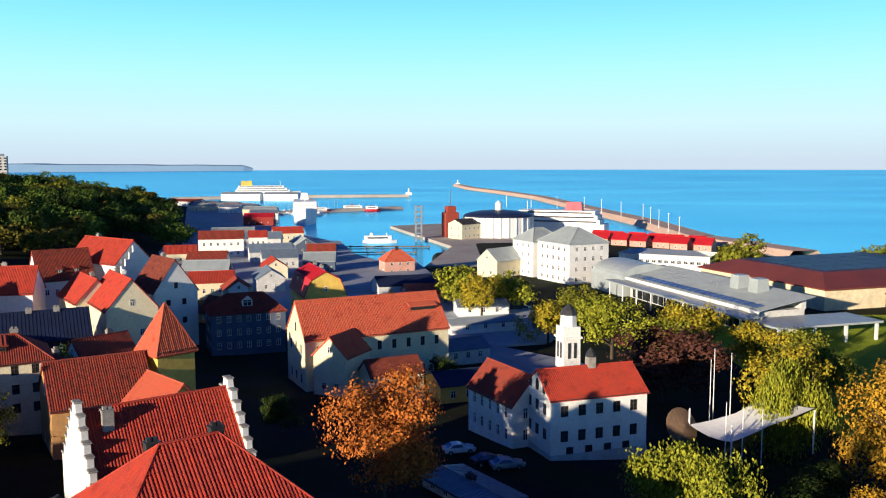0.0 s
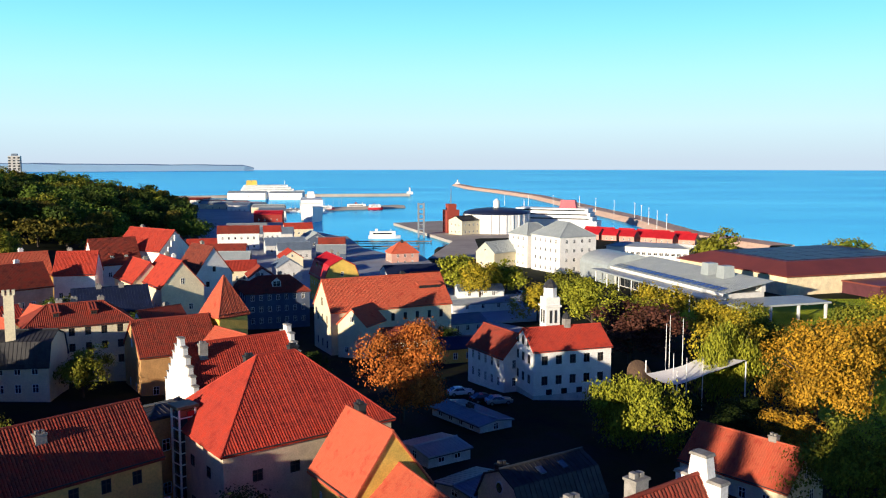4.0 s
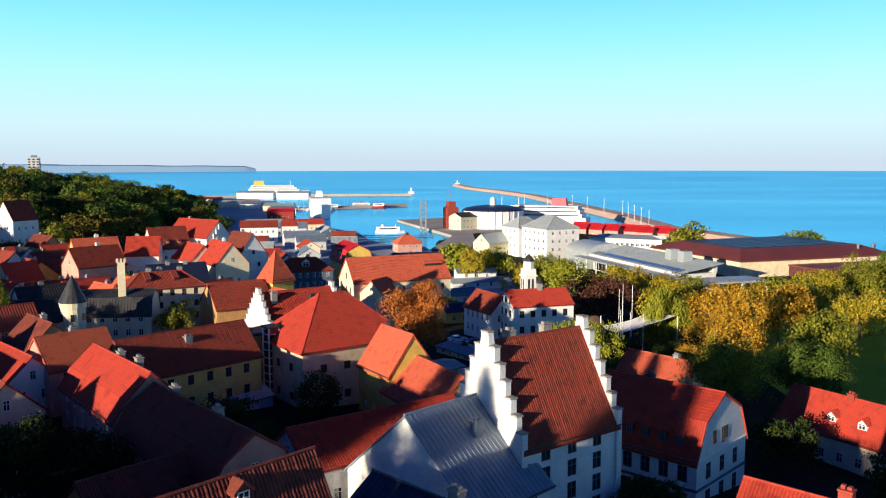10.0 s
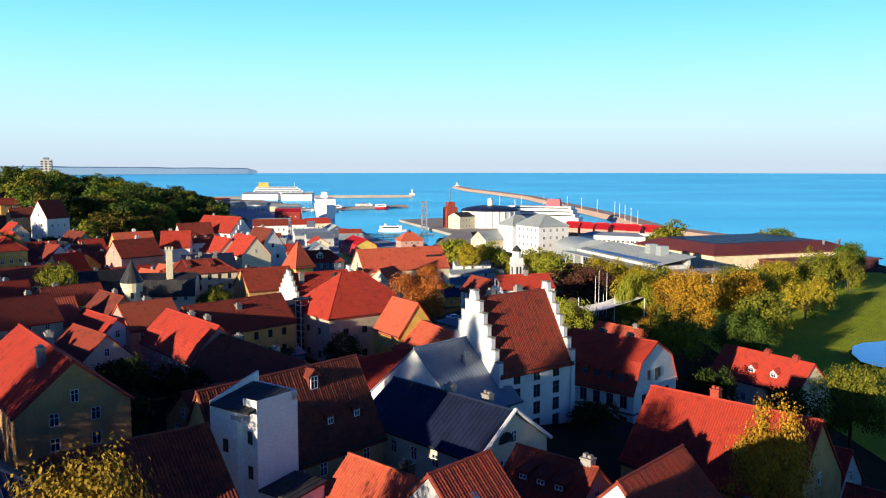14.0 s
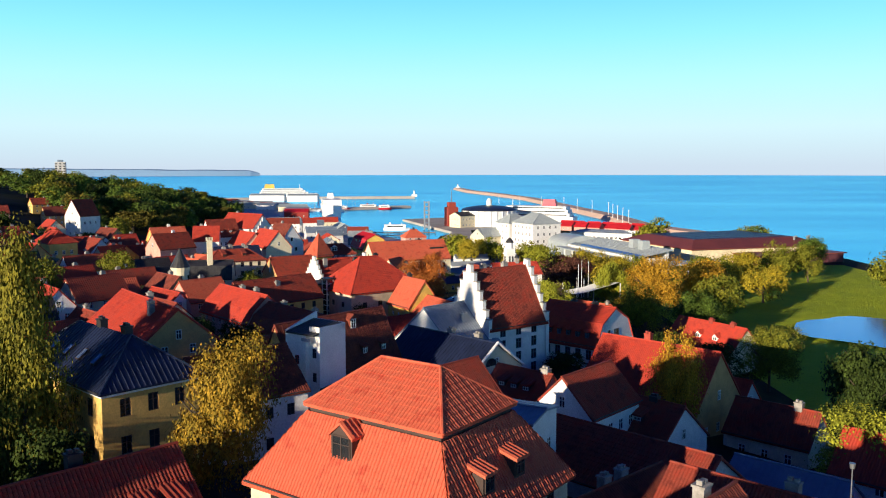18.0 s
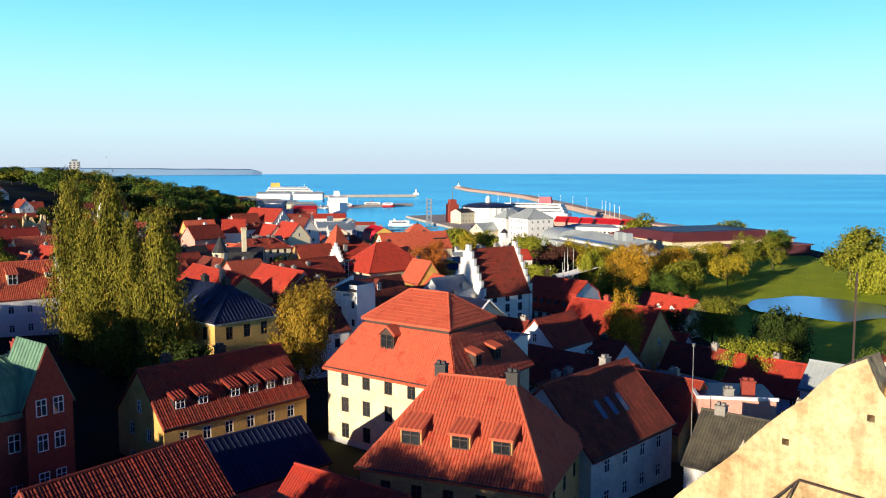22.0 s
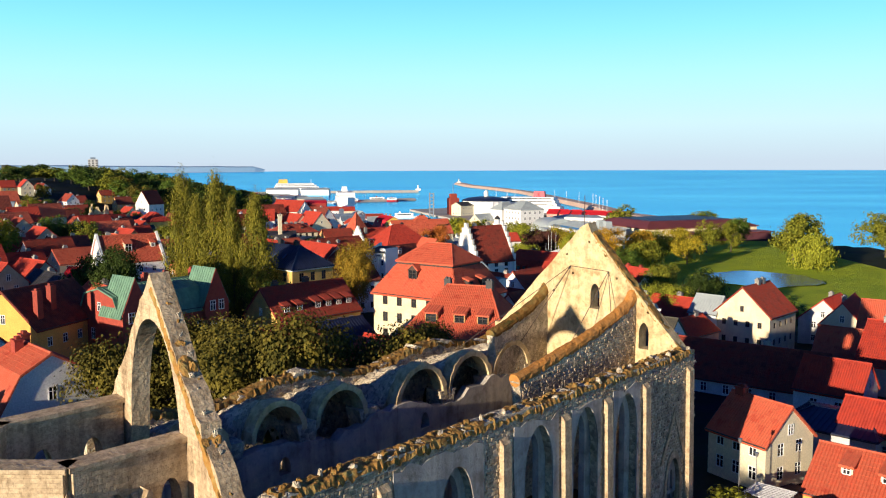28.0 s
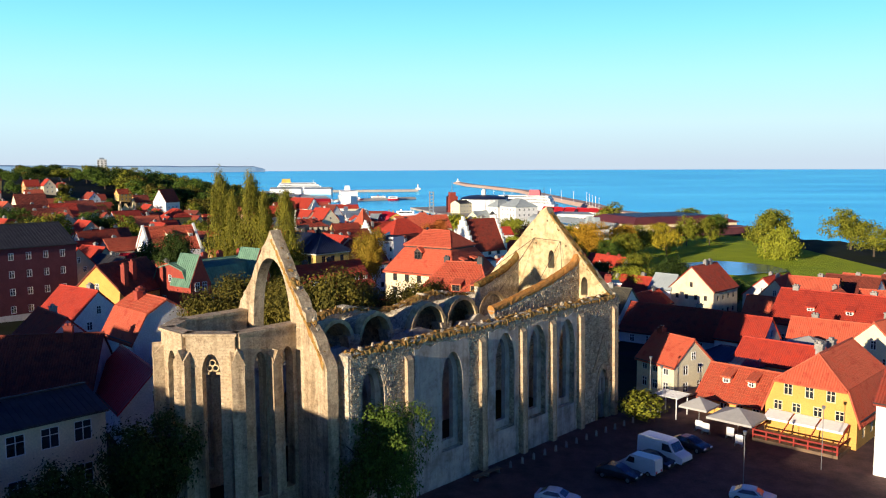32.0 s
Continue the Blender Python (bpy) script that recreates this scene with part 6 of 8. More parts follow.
mole("long curved breakwater of reddish stone", [(168, 385), (145, 465), (145, 590), (134, 740), (124, 900), (116, 1010), (85, 1180), (45, 1360), (25, 1560)], 17, 0.6, ROCK)
mole("grey harbour mole with a small light", [(-330, 1000), (-200, 1060), (-46, 1078)], 14, 0.2, PAVING)
mole("inner harbour pier", [(-150, 720), (-44, 800)], 16, -0.6, PAVING)
for x, y in ((-46, 1078), (25, 1558)):
    light = thing("harbour_light", pose(x, y, 0.2), "small white harbour light on the pier end", "harbour light")
    piece("base", Shape().box(-4, 4, -3, 3, -1, 2.6).mesh("base", WHITE), light)
    piece("tower", Shape().tube((0, 0, 2.6), (0, 0, 8), 1.3, 12, 0.9).mesh("tower", WHITE), light)
    piece("lantern", Shape().tube((0, 0, 8), (0, 0, 9.6), 0.7, 10, 0.3).mesh("lantern", SHEET_BLACK), light)

drum = thing("oil_tank_hall", pose(32, 492, -1.3), "large round white hall with a dark domed roof", "round hall")
piece("wall", Shape().tube((0, 0, -1), (0, 0, 11.4), 20.5, 56).mesh("wall", WHITEPAINT), drum)
dome = Shape()
for i in range(5):
    r0, r1 = 20.9 * math.cos(i * 0.3), 20.9 * math.cos((i + 1) * 0.3)
    dome.tube((0, 0, 11.4 + 3.6 * math.sin(i * 0.3)), (0, 0, 11.4 + 3.6 * math.sin((i + 1) * 0.3)), r0, 56, r1)
piece("roof", dome.mesh("roof", SHEET_NAVY), drum)
piece("cupola", Shape().tube((0, 0, 14), (0, 0, 19), 2.0, 16).tube((0, 0, 19), (0, 0, 20.4), 1.9, 16, 0.4).mesh("cupola", WHITEPAINT), drum)
for i in range(28):
    piece("pilaster", cached("pilaster", lambda: Shape().box(-0.3, 0.3, -0.5, 0.1, -1, 11.2).mesh("pilaster", WHITEPAINT)), drum, Matrix.Rotation(i * math.pi / 14, 4, "Z") @ Matrix.Translation((0, -20.5, 0)))
silo = thing("brick_silo", pose(3.5, 485, -1.3, 0, 0, 20), "dark red brick silo with a mast", "silo")
piece("body", Shape().box(-4, 4, -4, 4, -1, 14).box(-2.6, 2.6, -2.6, 2.6, 14, 17.6).mesh("body", BRICK), silo)
piece("mast", Shape().tube((0, 0, 17.6), (0, 0, 28), 0.35, 6, 0.12).mesh("mast", STEEL), silo)
house("cream harbour warehouse beside the silo", CREAM, SHEET_BLACK, 6, 470, 20, 482, 6, 7.2, 9.6, -1.3, wins=(2, 5, 3), detail=0, group="harbour buildings", seamed=True)
pylon = thing("harbour_tower", pose(-14.5, 470, -1.4), "slim grey lattice tower on the quay", "tower")
for x in (-1.6, 1.6):
    for y in (-1.6, 1.6):
        piece("leg", cached("pyleg", lambda: Shape().box(-0.5, 0.5, -0.5, 0.5, -5, 19).mesh("leg", STEEL)), pylon, Matrix.Translation((x, y, 0)))
for i in range(7):
    piece("brace", cached("pybrace", lambda: Shape().box(-2, 2, -2, 2, 0, 0.6).mesh("brace", STEEL)), pylon, Matrix.Translation((0, 0, i * 3)))
house("large white harbour building with grey hipped roof", WHITE, SHEET_PALE, *along(46.6, 301, 19.5, radians(-62)), 8.6, 13.4, 18.6, -1.0, "hip", ridge=7, wins=(4, 5, 4), detail=0, group="harbour buildings", seamed=True, ww=1.1, wh=1.5)
house("white wing of the harbour building", WHITE, SHEET_PALE, *along(36, 318, 14, radians(28)), 7, 12.5, 17, -1.0, "hip", ridge=4, wins=(4, 4, 3), detail=0, group="harbour buildings", seamed=True)
house("small cream gabled building on the quay", CREAM, SHEET_PALE, 16, 310, 28, 322, 5, 5.4, 9.4, -1.0, wins=(1, 3, 2), detail=0, group="harbour buildings", seamed=True)
house("pink house with orange roof by the basin", PINK, TILE_ORANGE, -24, 318, -13, 322, 4.5, 4.6, 8.4, -1.2, "hip", ridge=3, wins=(2, 3, 2), detail=0, chimneys=((0, 0, 1.0, SHEET_BLACK),))
house("quayside shed with blue roof", PALEGREY, SHEET_NAVY, -22, 262, 6, 270, 6, 3.6, 5.8, -0.8, wins=(1, 5, 2), detail=0, seamed=True)
house("low quayside building with salmon roof", PINK, TILE_ORANGE, -12, 246, 10, 252, 5, 3.2, 5.6, -0.6, wins=(1, 5, 2), detail=0)

hall = thing("congress_hall", pose(109, 236, -1.2, 0, 0, 21), "broad modern hall with brown roof and white band", "hall", kind="")
piece("wall", Shape().slab([(0, 0), (72, -4), (74, 52), (0, 55)], -1, 6.4).mesh("wall", IVORY), hall)
piece("roof", Shape().slab([(-1, -1), (73, -5), (75, 53), (-1, 56)], 6.4, 6.8).add([(-1, -1, 6.8), (73, -5, 6.8), (75, 53, 6.8), (-1, 56, 6.8), (7, 8, 10.2), (64, 5, 10.2), (66, 44, 10.2), (7, 46, 10.2)], [(0, 1, 5, 4), (1, 2, 6, 5), (2, 3, 7, 6), (3, 0, 4, 7), (4, 5, 6, 7)]).mesh("roof", SHEET_BROWN), hall)
for i in range(6):
    for j in range(4):
        piece("solar_panel", cached("solar", lambda: Shape().box(0, 8.4, 0, 8.6, 0, 0.15).mesh("solar_panel", SHEET_NAVY)), hall, Matrix.Translation((9.5 + i * 8.9, 9.5 + j * 9.0, 10.25)))
for i in range(4):
    piece("vent", cached("hallvent", lambda: Shape().tube((0, 0, 0), (0, 0, 2.6), 0.5, 10).tube((0, 0, 2.6), (0, 0, 3.0), 0.7, 10).mesh("vent", STEEL)), hall, Matrix.Translation((60 + i * 4, 2 + (i % 2) * 3, 7.6)))
piece("porch", Shape().slab([(22, -16), (70, -18), (71, -4.2), (22, -1.4)], -1, 4.2).mesh("porch", MAROON), hall)
piece("porch_roof", Shape().slab([(21, -17), (71, -19), (71.5, -4.6), (21, -1.8)], 4.2, 4.7).mesh("porch_roof", SHEET_BROWN), hall)
glass = thing("library", pose(84, 205, -1.2, 0, 0, 107), "long low library with grey metal roof and glass front", "library")
piece("wall", Shape().box(0, 62, -7, 7, -1, 6.2).mesh("wall", PALEGREY), glass)
piece("upper_wall", Shape().box(0, 62, -7.4, -6, 6.2, 9.2).mesh("upper_wall", PALEGREY), glass)
roof_part(glass, (64, 8.0, 6.7), (-2, 8.0, 6.7), (-2, -8.5, 9.6), (64, -8.5, 9.6), 0, True, SHEET_PALE)
piece("fascia", Shape().box(-2, 64, 8.0, 8.25, 5.9, 6.7).mesh("fascia", WHITEPAINT), glass)
for i in range(20):
    piece("roof_light", cached("liblight", lambda: Shape().box(0, 2.2, -2.6, 0, 0, 0.25).mesh("roof_light", SKYGLASS)), glass, Matrix.Translation((0.5 + i * 3.1, 7.4, 7.0)) @ Matrix.Rotation(-0.174, 4, "X"))
piece("canopy", Shape().box(-4, 66, 8.6, 14, 5.2, 5.7).mesh("canopy", SHEET_PALE), glass)
for i in range(20):
    piece("pane", cached("libpane", lambda: Shape().box(0, 2.6, 0, 0.1, 0, 4.4).mesh("pane", GLASS)), glass, Matrix.Translation((0.6 + i * 3, 7.05, 0.6)))
for i in range(9):
    piece("column", cached("libcol", lambda: Shape().tube((0, 0, -1), (0, 0, 5.2), 0.22, 8).mesh("column", WHITEPAINT)), glass, Matrix.Translation((-2 + i * 8.2, 13.4, 0)))
piece("side_canopy", Shape().box(-14, -2, -18, 12, 4.6, 5.1).mesh("side_canopy", SHEET_PALE), glass)
for y in (-17, -8, 1, 11):
    piece("column", cached("libcol2", lambda: Shape().box(-0.3, 0.3, -0.3, 0.3, -1, 4.6).mesh("column", WHITEPAINT)), glass, Matrix.Translation((-13, y, 0)))
for x in (14, 22):
    piece("roof_lantern", cached("lant", lambda: Shape().box(-2.0, 2.0, -2.0, 2.0, 0, 4.6, 0.15).mesh("roof_lantern", SHEET_PALE)), glass, Matrix.Translation((x, -4, 7.6)))
vault = [(9.5 * math.cos(i * math.pi / 14), 6.0 + 4.4 * math.sin(i * math.pi / 14)) for i in range(15)]
piece("barrel_roof", Shape().prism(vault + [(-9.5, -1), (9.5, -1)], 63, 84).mesh("barrel_roof", SHEET_PALE), glass, Matrix.Rotation(-math.pi / 2, 4, "Z"))
WQ = house("flat white office building with window band", WHITE, SHEET_PALE, *along(86, 318, 34, radians(-28)), 8, 7.2, 8.4, -1.2, "hip", ridge=20, wins=(2, 14, 4), detail=0, group="harbour buildings", seamed=True, ww=1.6, wh=1.2)
# buildings round the basin
house("white quay house with a red roofed wing", WHITE, TILE_DARK, -109, 368, -90, 372, 5, 8.6, 11.6, 0.4, wins=(2, 6, 2), detail=0, group="harbour buildings")
house("red roofed annex of the quay house", WHITE, TILE_RED, -88, 372, -80, 374, 4, 9.0, 11.4, 0.4, wins=(2, 3, 2), detail=0, group="harbour buildings")
house("red harbour shed with pale doors", REDPAINT, SHEET_RED, -136, 566, -116, 567, 5, 5.2, 7.4, -0.5, wins=(1, 4, 0), detail=0, group="harbour sheds", name="shed", category="shed", gable_win=False)
house("red mansard hotel with yellow gable", BUTTER, SHEET_RED, -37, 226, -30, 208, 5.2, 9.0, 14.6, 0.2, brk=(0.72, 12.6), wins=(2, 5, 3), detail=1, chimneys=((0.3, 0.1, 0.9), (-0.5, 0.1, 0.9)), dormers=((0.2, -0.85, 1.3, 1.2, "shed", BUTTER), (-0.4, -0.85, 1.3, 1.2, "shed", BUTTER)))
rnd = random.Random(41)
for x, y, w, k in ((-62, 246, 12, 0), (-74, 262, 14, 1), (-58, 272, 13, 2), (-84, 292, 16, 3), (-62, 300, 12, 1), (-92, 322, 15, 0), (-66, 330, 14, 2), (-48, 318, 12, 3), (-110, 345, 13, 1), (-74, 352, 18, 2), (-52, 350, 12, 0), (-66, 386, 20, 3), (-90, 412, 18, 2), (-112, 440, 22, 3), (-84, 444, 16, 1)):
    house(("white", "cream", "pale grey", "blue-grey")[k] + " harbour street building with low roof", (WHITE, CREAM, PALEGREY, NAVYWALL)[k], (TILE_DARK, TILE_RED, SHEET_GREY, SHEET_PALE)[k], *along(x, y, w, rnd.choice((0.3, 1.9, 0.1))), rnd.uniform(3.6, 5.2), 4.8, 7.6, 0.4, wins=(1, 5, 2), detail=0, group="harbour buildings", seamed=k > 1)
rnd = random.Random(9)
for i in range(12):
    x, y = 80 + (i % 6) * 8.5 + rnd.uniform(-1, 1), 438 + (i // 6) * 11 - (i % 6) * 7
    house("red roofed market stall on the quay", PINK, SHEET_RED, x, y, x + 7, y - 5, 3.8, 2.4, 5.2, -1.3, wins=(1, 2, 1), detail=0, group="market stalls", name="market_stall", category="stall", seamed=True, gable_win=False)
for i in range(11):
    x, y = lerp((0, 3, 6, 10), (57, 119, 141, 129), i), lerp((0, 3, 6, 10), (764, 708, 590, 456), i)
    post = thing("street_lamp", pose(x, y, 0.4), "tall white mast on the breakwater", "lamp post", "breakwater masts")
    piece("pole", cached("bpole", lambda: Shape().tube((0, 0, 0), (0, 0, 11), 0.2, 7, 0.12).mesh("pole", WHITEPAINT)), post)
    piece("head", cached("bhead", lambda: Shape().box(-0.5, 0.5, -0.25, 0.25, 11, 11.25).mesh("head", WHITEPAINT)), post)


def ship(label, x, y, yaw, length, beam, hull_h, decks, hull, funnel, name="ship"):
    s = thing(name, pose(x, y, SEA_Z, 0, 0, yaw), label, "ship")
    sh = Shape()
    sec = []
    for i in range(11):
        t = i / 10
        w = beam / 2 * (1 - max(0, (t - 0.62) / 0.38) ** 2.2)
        sec.append((-length / 2 + length * t, max(0.3, w), hull_h * (1 + 0.25 * max(0, t - 0.6))))
    for px, w, h in sec:
        sh.v += [(px, -w, h), (px, -w * 0.86, -2), (px, w * 0.86, -2), (px, w, h)]
    for i in range(10):
        k = 4 * i
        sh.f += [(k, k + 1, k + 5, k + 4), (k + 1, k + 2, k + 6, k + 5), (k + 2, k + 3, k + 7, k + 6), (k + 3, k, k + 4, k + 7)]
    sh.f += [(0, 3, 2, 1), (40, 41, 42, 43)]
    piece("hull", sh.mesh("hull", hull), s)
    z = hull_h
    for i in range(decks):
        a, b = -length * (0.46 - 0.02 * i), length * (0.34 - 0.045 * i)
        deck = piece("deck", Shape().box(a, b, -beam * 0.46, beam * 0.46, z, z + 2.6).mesh("deck", WHITEPAINT), s)
        for side in (-1, 1):
            piece("window_band", Shape().box(a + 2, b - 2, side * beam * 0.465 - 0.03, side * beam * 0.465 + 0.03, z + 1.0, z + 1.8).mesh("window_band", GLASS), deck)
        z += 2.7
    for fx in funnel[1:]:
        piece("funnel", Shape().box(-length * 0.045, length * 0.045, -beam * 0.18, beam * 0.18, z - 0.2, z + length * 0.07, 0.25).mesh("funnel", funnel[0]), s, Matrix.Translation((length * fx, 0, 0)))
    piece("mast", Shape().tube((length * 0.2, 0, z), (length * 0.2, 0, z + length * 0.07), 0.3, 6, 0.1).mesh("mast", WHITEPAINT), s)
    return s


RFUN = material("red_funnel_paint", (0.62, 0.012, 0.05), (0.54, 0.012, 0.045), rough=0.45)
YFUN = material("yellow_funnel_paint", (0.7, 0.45, 0.08), (0.6, 0.4, 0.08), rough=0.4)
ship("white cruise ship with yellow funnels", -236, 1110, 8, 88, 15, 6, 3, WHITEPAINT, (YFUN, -0.34, -0.26))
ship("white ferry with a red funnel", 66, 522, 158, 72, 16, 7, 3, WHITEPAINT, (RFUN, -0.19, -0.25))
ship("white ship seen bow-on at the quay", -105, 626, -80, 70, 18, 11, 2, WHITEPAINT, (WHITEPAINT, -0.3))
ship("white fishing boat with a mast", -36, 462, 5, 19, 4.6, 1.7, 1, WHITEPAINT, (WHITEPAINT, -0.25), "boat")
for x, y, yaw, n in ((-112, 745, 8, 20), (-84, 778, 0, 22), (-66, 765, 5, 14)):
    ship("dark workboat moored at the pier", x, y, yaw, n, 6, 2, 1, SHEET_RED, (BRICK, -0.1), "boat")
rnd = random.Random(3)
for i in range(24):
    x, y = -190 + rnd.uniform(0, 95), 720 + rnd.uniform(-25, 60)
    boat = thing("sailing_boat", pose(x, y, SEA_Z + 0.3, 0, 0, rnd.uniform(0, 360)), "small moored sailing boat with bare mast", "sailing boat", "marina boats")
    piece("hull", cached("yhull", lambda: Shape().add([(-4, -1.3, 0.9), (2, -1.3, 0.9), (5, 0, 1.1), (2, 1.3, 0.9), (-4, 1.3, 0.9), (-3.6, -0.7, -0.5), (2, -0.7, -0.5), (4, 0, -0.4), (2, 0.7, -0.5), (-3.6, 0.7, -0.5)], [(0, 1, 2, 3, 4), (0, 5, 6, 1), (1, 6, 7, 2), (2, 7, 8, 3), (3, 8, 9, 4), (4, 9, 5, 0)]).mesh("hull", WHITEPAINT)), boat)
    piece("cabin", cached("ycab", lambda: Shape().box(-1.5, 1.6, -0.8, 0.8, 0.9, 1.7, 0.2).mesh("cabin", WHITEPAINT)), boat)
    piece("mast", cached("ymast", lambda: Shape().tube((0.6, 0, 0.9), (0.6, 0, 11), 0.14, 6, 0.06).mesh("mast", STEEL)), boat)
for i, w in ((0, 46), (1, 40)):
    house("long white harbour terminal", WHITE, SHEET_PALE, -262 + i * 52, 985 - i * 8, -262 + i * 52 + w, 984 - i * 8, 8, 5.0, 7.0, -0.5, wins=(1, 8, 0), detail=0, seamed=True, gable_win=False, group="harbour sheds", name="terminal", category="terminal")
for i in range(14):
    x, y = -262 + rnd.uniform(0, 120), 700 + rnd.uniform(0, 250)
    if y > coast(x) - 8:
        y = coast(x) - 8 - rnd.uniform(0, 60)
    house("low pale harbour shed", rnd.choice((WHITE, PALEGREY, CREAM)), rnd.choice((SHEET_PALE, SHEET_GREY, TILE_DARK)), x, y, x + rnd.uniform(14, 30), y + rnd.uniform(-4, 4), rnd.uniform(5, 8), 4.5, 6.5, ground_z(x, y), wins=(1, 4, 0), detail=0, seamed=True, gable_win=False, group="harbour sheds", name="shed", category="shed")
# aerial haze over the headland is painted into this pale blue base colour
HAZE = material("far_woods_painted_haze", (0.3, 0.46, 0.62), (0.26, 0.42, 0.58), rough=1.0, scale=0.004, spec=0.0)
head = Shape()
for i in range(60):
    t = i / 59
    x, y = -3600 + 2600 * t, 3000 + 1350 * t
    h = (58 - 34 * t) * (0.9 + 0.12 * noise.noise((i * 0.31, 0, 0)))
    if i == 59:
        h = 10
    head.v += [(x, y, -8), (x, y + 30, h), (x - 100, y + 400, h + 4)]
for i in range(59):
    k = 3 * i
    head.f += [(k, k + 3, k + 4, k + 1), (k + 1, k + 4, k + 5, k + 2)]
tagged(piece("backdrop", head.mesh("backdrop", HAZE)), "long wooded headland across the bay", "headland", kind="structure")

block = thing("tower_block", pose(-477, 900, 22, 0, 0, 20), "grey tower block above the wooded hill", "tower block")
piece("wall", Shape().box(-6, 6, -6, 6, -12, 27).mesh("wall", PALEGREY), block)
piece("roof", Shape().box(-3, 3, -3, 3, 27, 29.5).mesh("roof", SHEET_GREY), block)
for z in range(12, 26, 3):
    for x in (-4.6, 0, 4.6):
        piece("window", cached("blockwin", lambda: Shape().box(-1.2, 1.2, -0.1, 0.05, 0, 1.5).mesh("window", GLASS)), block, Matrix.Translation((x, -6, z)))

# yard and low buildings beside the white hall
house("low building with pale blue metal roof among parked cars", PALEGREY, SHEET_GREY, -0.3, 97.6, 6.6, 87.8, 2.9, 4.9, 5.3, 2.8, wins=(1, 4, 1), detail=1, seamed=True, gable_win=False, chimneys=((-0.1, 0.1, 0.7, SHEET_BLACK),))
LOFT = house("cream house with black mansard roof and round gable window", CREAM, SHEET_BLACK, 4.5, 49.0, 13.2, 54.8, 3.6, 9.4, 12.6, 4.6, brk=(0.66, 11.6), wins=(1, 4, 2), detail=1, seamed=True, gable_win=False, chimneys=((-0.75, 0.4, -0.6, SHEET_BLACK),))
piece("round_window", Shape().prism([(0.55 * math.cos(i * 0.5236), 0.65 * math.sin(i * 0.5236)) for i in range(12)], -0.1, 0.05).mesh("round_window", WHITEPAINT), LOFT, Matrix.Translation((-5.22, 0, 6.2)) @ Matrix.Rotation(-math.pi / 2, 4, "Z"))
piece("pane", Shape().prism([(0.42 * math.cos(i * 0.5236), 0.52 * math.sin(i * 0.5236)) for i in range(12)], -0.14, 0.05).mesh("pane", GLASS), LOFT, Matrix.Translation((-5.22, 0, 6.2)) @ Matrix.Rotation(-math.pi / 2, 4, "Z"))
for fx in (-1.2, 1.6):
    piece("roof_window", cached("loftlight", lambda: Shape().box(-0.35, 0.35, -0.5, 0.5, -0.05, 0.1).mesh("roof_window", SKYGLASS)), LOFT, Matrix.Translation((fx, -1.3, 7.5)) @ Matrix.Rotation(math.atan2(1.0, 2.38), 4, "X"))
house("flat blue roofed workshop in the yard", PALEGREY, SHEET_GREY, *along(2.6, 62.0, 6.5, radians(43)), 2.9, 6.3, 6.7, 4.4, wins=(1, 2, 1), detail=1, seamed=True, gable_win=False, chimneys=((0.1, -0.6, 0.8, SHEET_BLACK),))
house("flat grey roofed shed in the yard", PALEGREY, SHEET_PALE, *along(-2.0, 75.8, 6.5, radians(35)), 3.2, 5.8, 6.2, 3.6, wins=(1, 2, 1), detail=1, seamed=True, gable_win=False)
quay("pavement_4", [(0, 232), (30, 232), (34, 214), (24, 190), (14, 186), (0, 190)], -3, 0.5, CONCRETE, "pale parking yard behind the hall")
house("low yellow building with blue metal roof", BUTTER, SHEET_NAVY, *along(4, 144, 13, radians(20)), 4.2, 4.2, 5.6, 0.8, wins=(1, 4, 2), detail=0, seamed=True, gable_win=False)
house("white yard shed with pale roof", WHITE, SHEET_PALE, *along(9, 203, 18, radians(20)), 3.0, 3.0, 4.0, 0.5, wins=(1, 3, 0), detail=0, seamed=True, gable_win=False)
house("low white garage with blue-grey roof", WHITE, SHEET_GREY, *along(10, 226, 14, radians(8)), 4.0, 3.2, 4.4, 0.5, wins=(1, 3, 0), detail=0, seamed=True, gable_win=False)
house("shaded low building with slate-blue roof", PALEGREY, SHEET_GREY, *along(2, 172, 13, radians(24)), 4.0, 3.6, 5.0, 0.6, wins=(1, 4, 1), detail=0, seamed=True, gable_win=False)


# ---- trees ----
LEAF = {}
for key, c1, c2 in (("green", (0.1, 0.15, 0.02), (0.05, 0.085, 0.015)), ("olive", (0.21, 0.2, 0.02), (0.1, 0.12, 0.015)), ("yellow", (0.4, 0.29, 0.02), (0.19, 0.18, 0.02)), ("ochre", (0.48, 0.26, 0.02), (0.29, 0.17, 0.02)),
                    ("orange", (0.5, 0.15, 0.03), (0.28, 0.09, 0.02)), ("brown", (0.12, 0.045, 0.03), (0.06, 0.028, 0.02)), ("bronze", (0.15, 0.118, 0.018), (0.05, 0.05, 0.011)), ("poplar", (0.22, 0.19, 0.02), (0.09, 0.095, 0.015)), ("birch", (0.34, 0.2, 0.02), (0.15, 0.12, 0.018)), ("lime", (0.3, 0.3, 0.025), (0.15, 0.17, 0.02)), ("dark", (0.045, 0.07, 0.012), (0.025, 0.04, 0.01))):
    LEAF[key] = material(key + "_foliage", c1, c2, rough=0.75, scale=7.0, vary=0.4, spec=0.08, island=True)
BARK = material("tree_bark", (0.09, 0.065, 0.045), (0.05, 0.04, 0.03), bump=0.05)
PER, BIG = (64, 24, 8, 95), (1.0, 1.6, 2.8, 0.84)


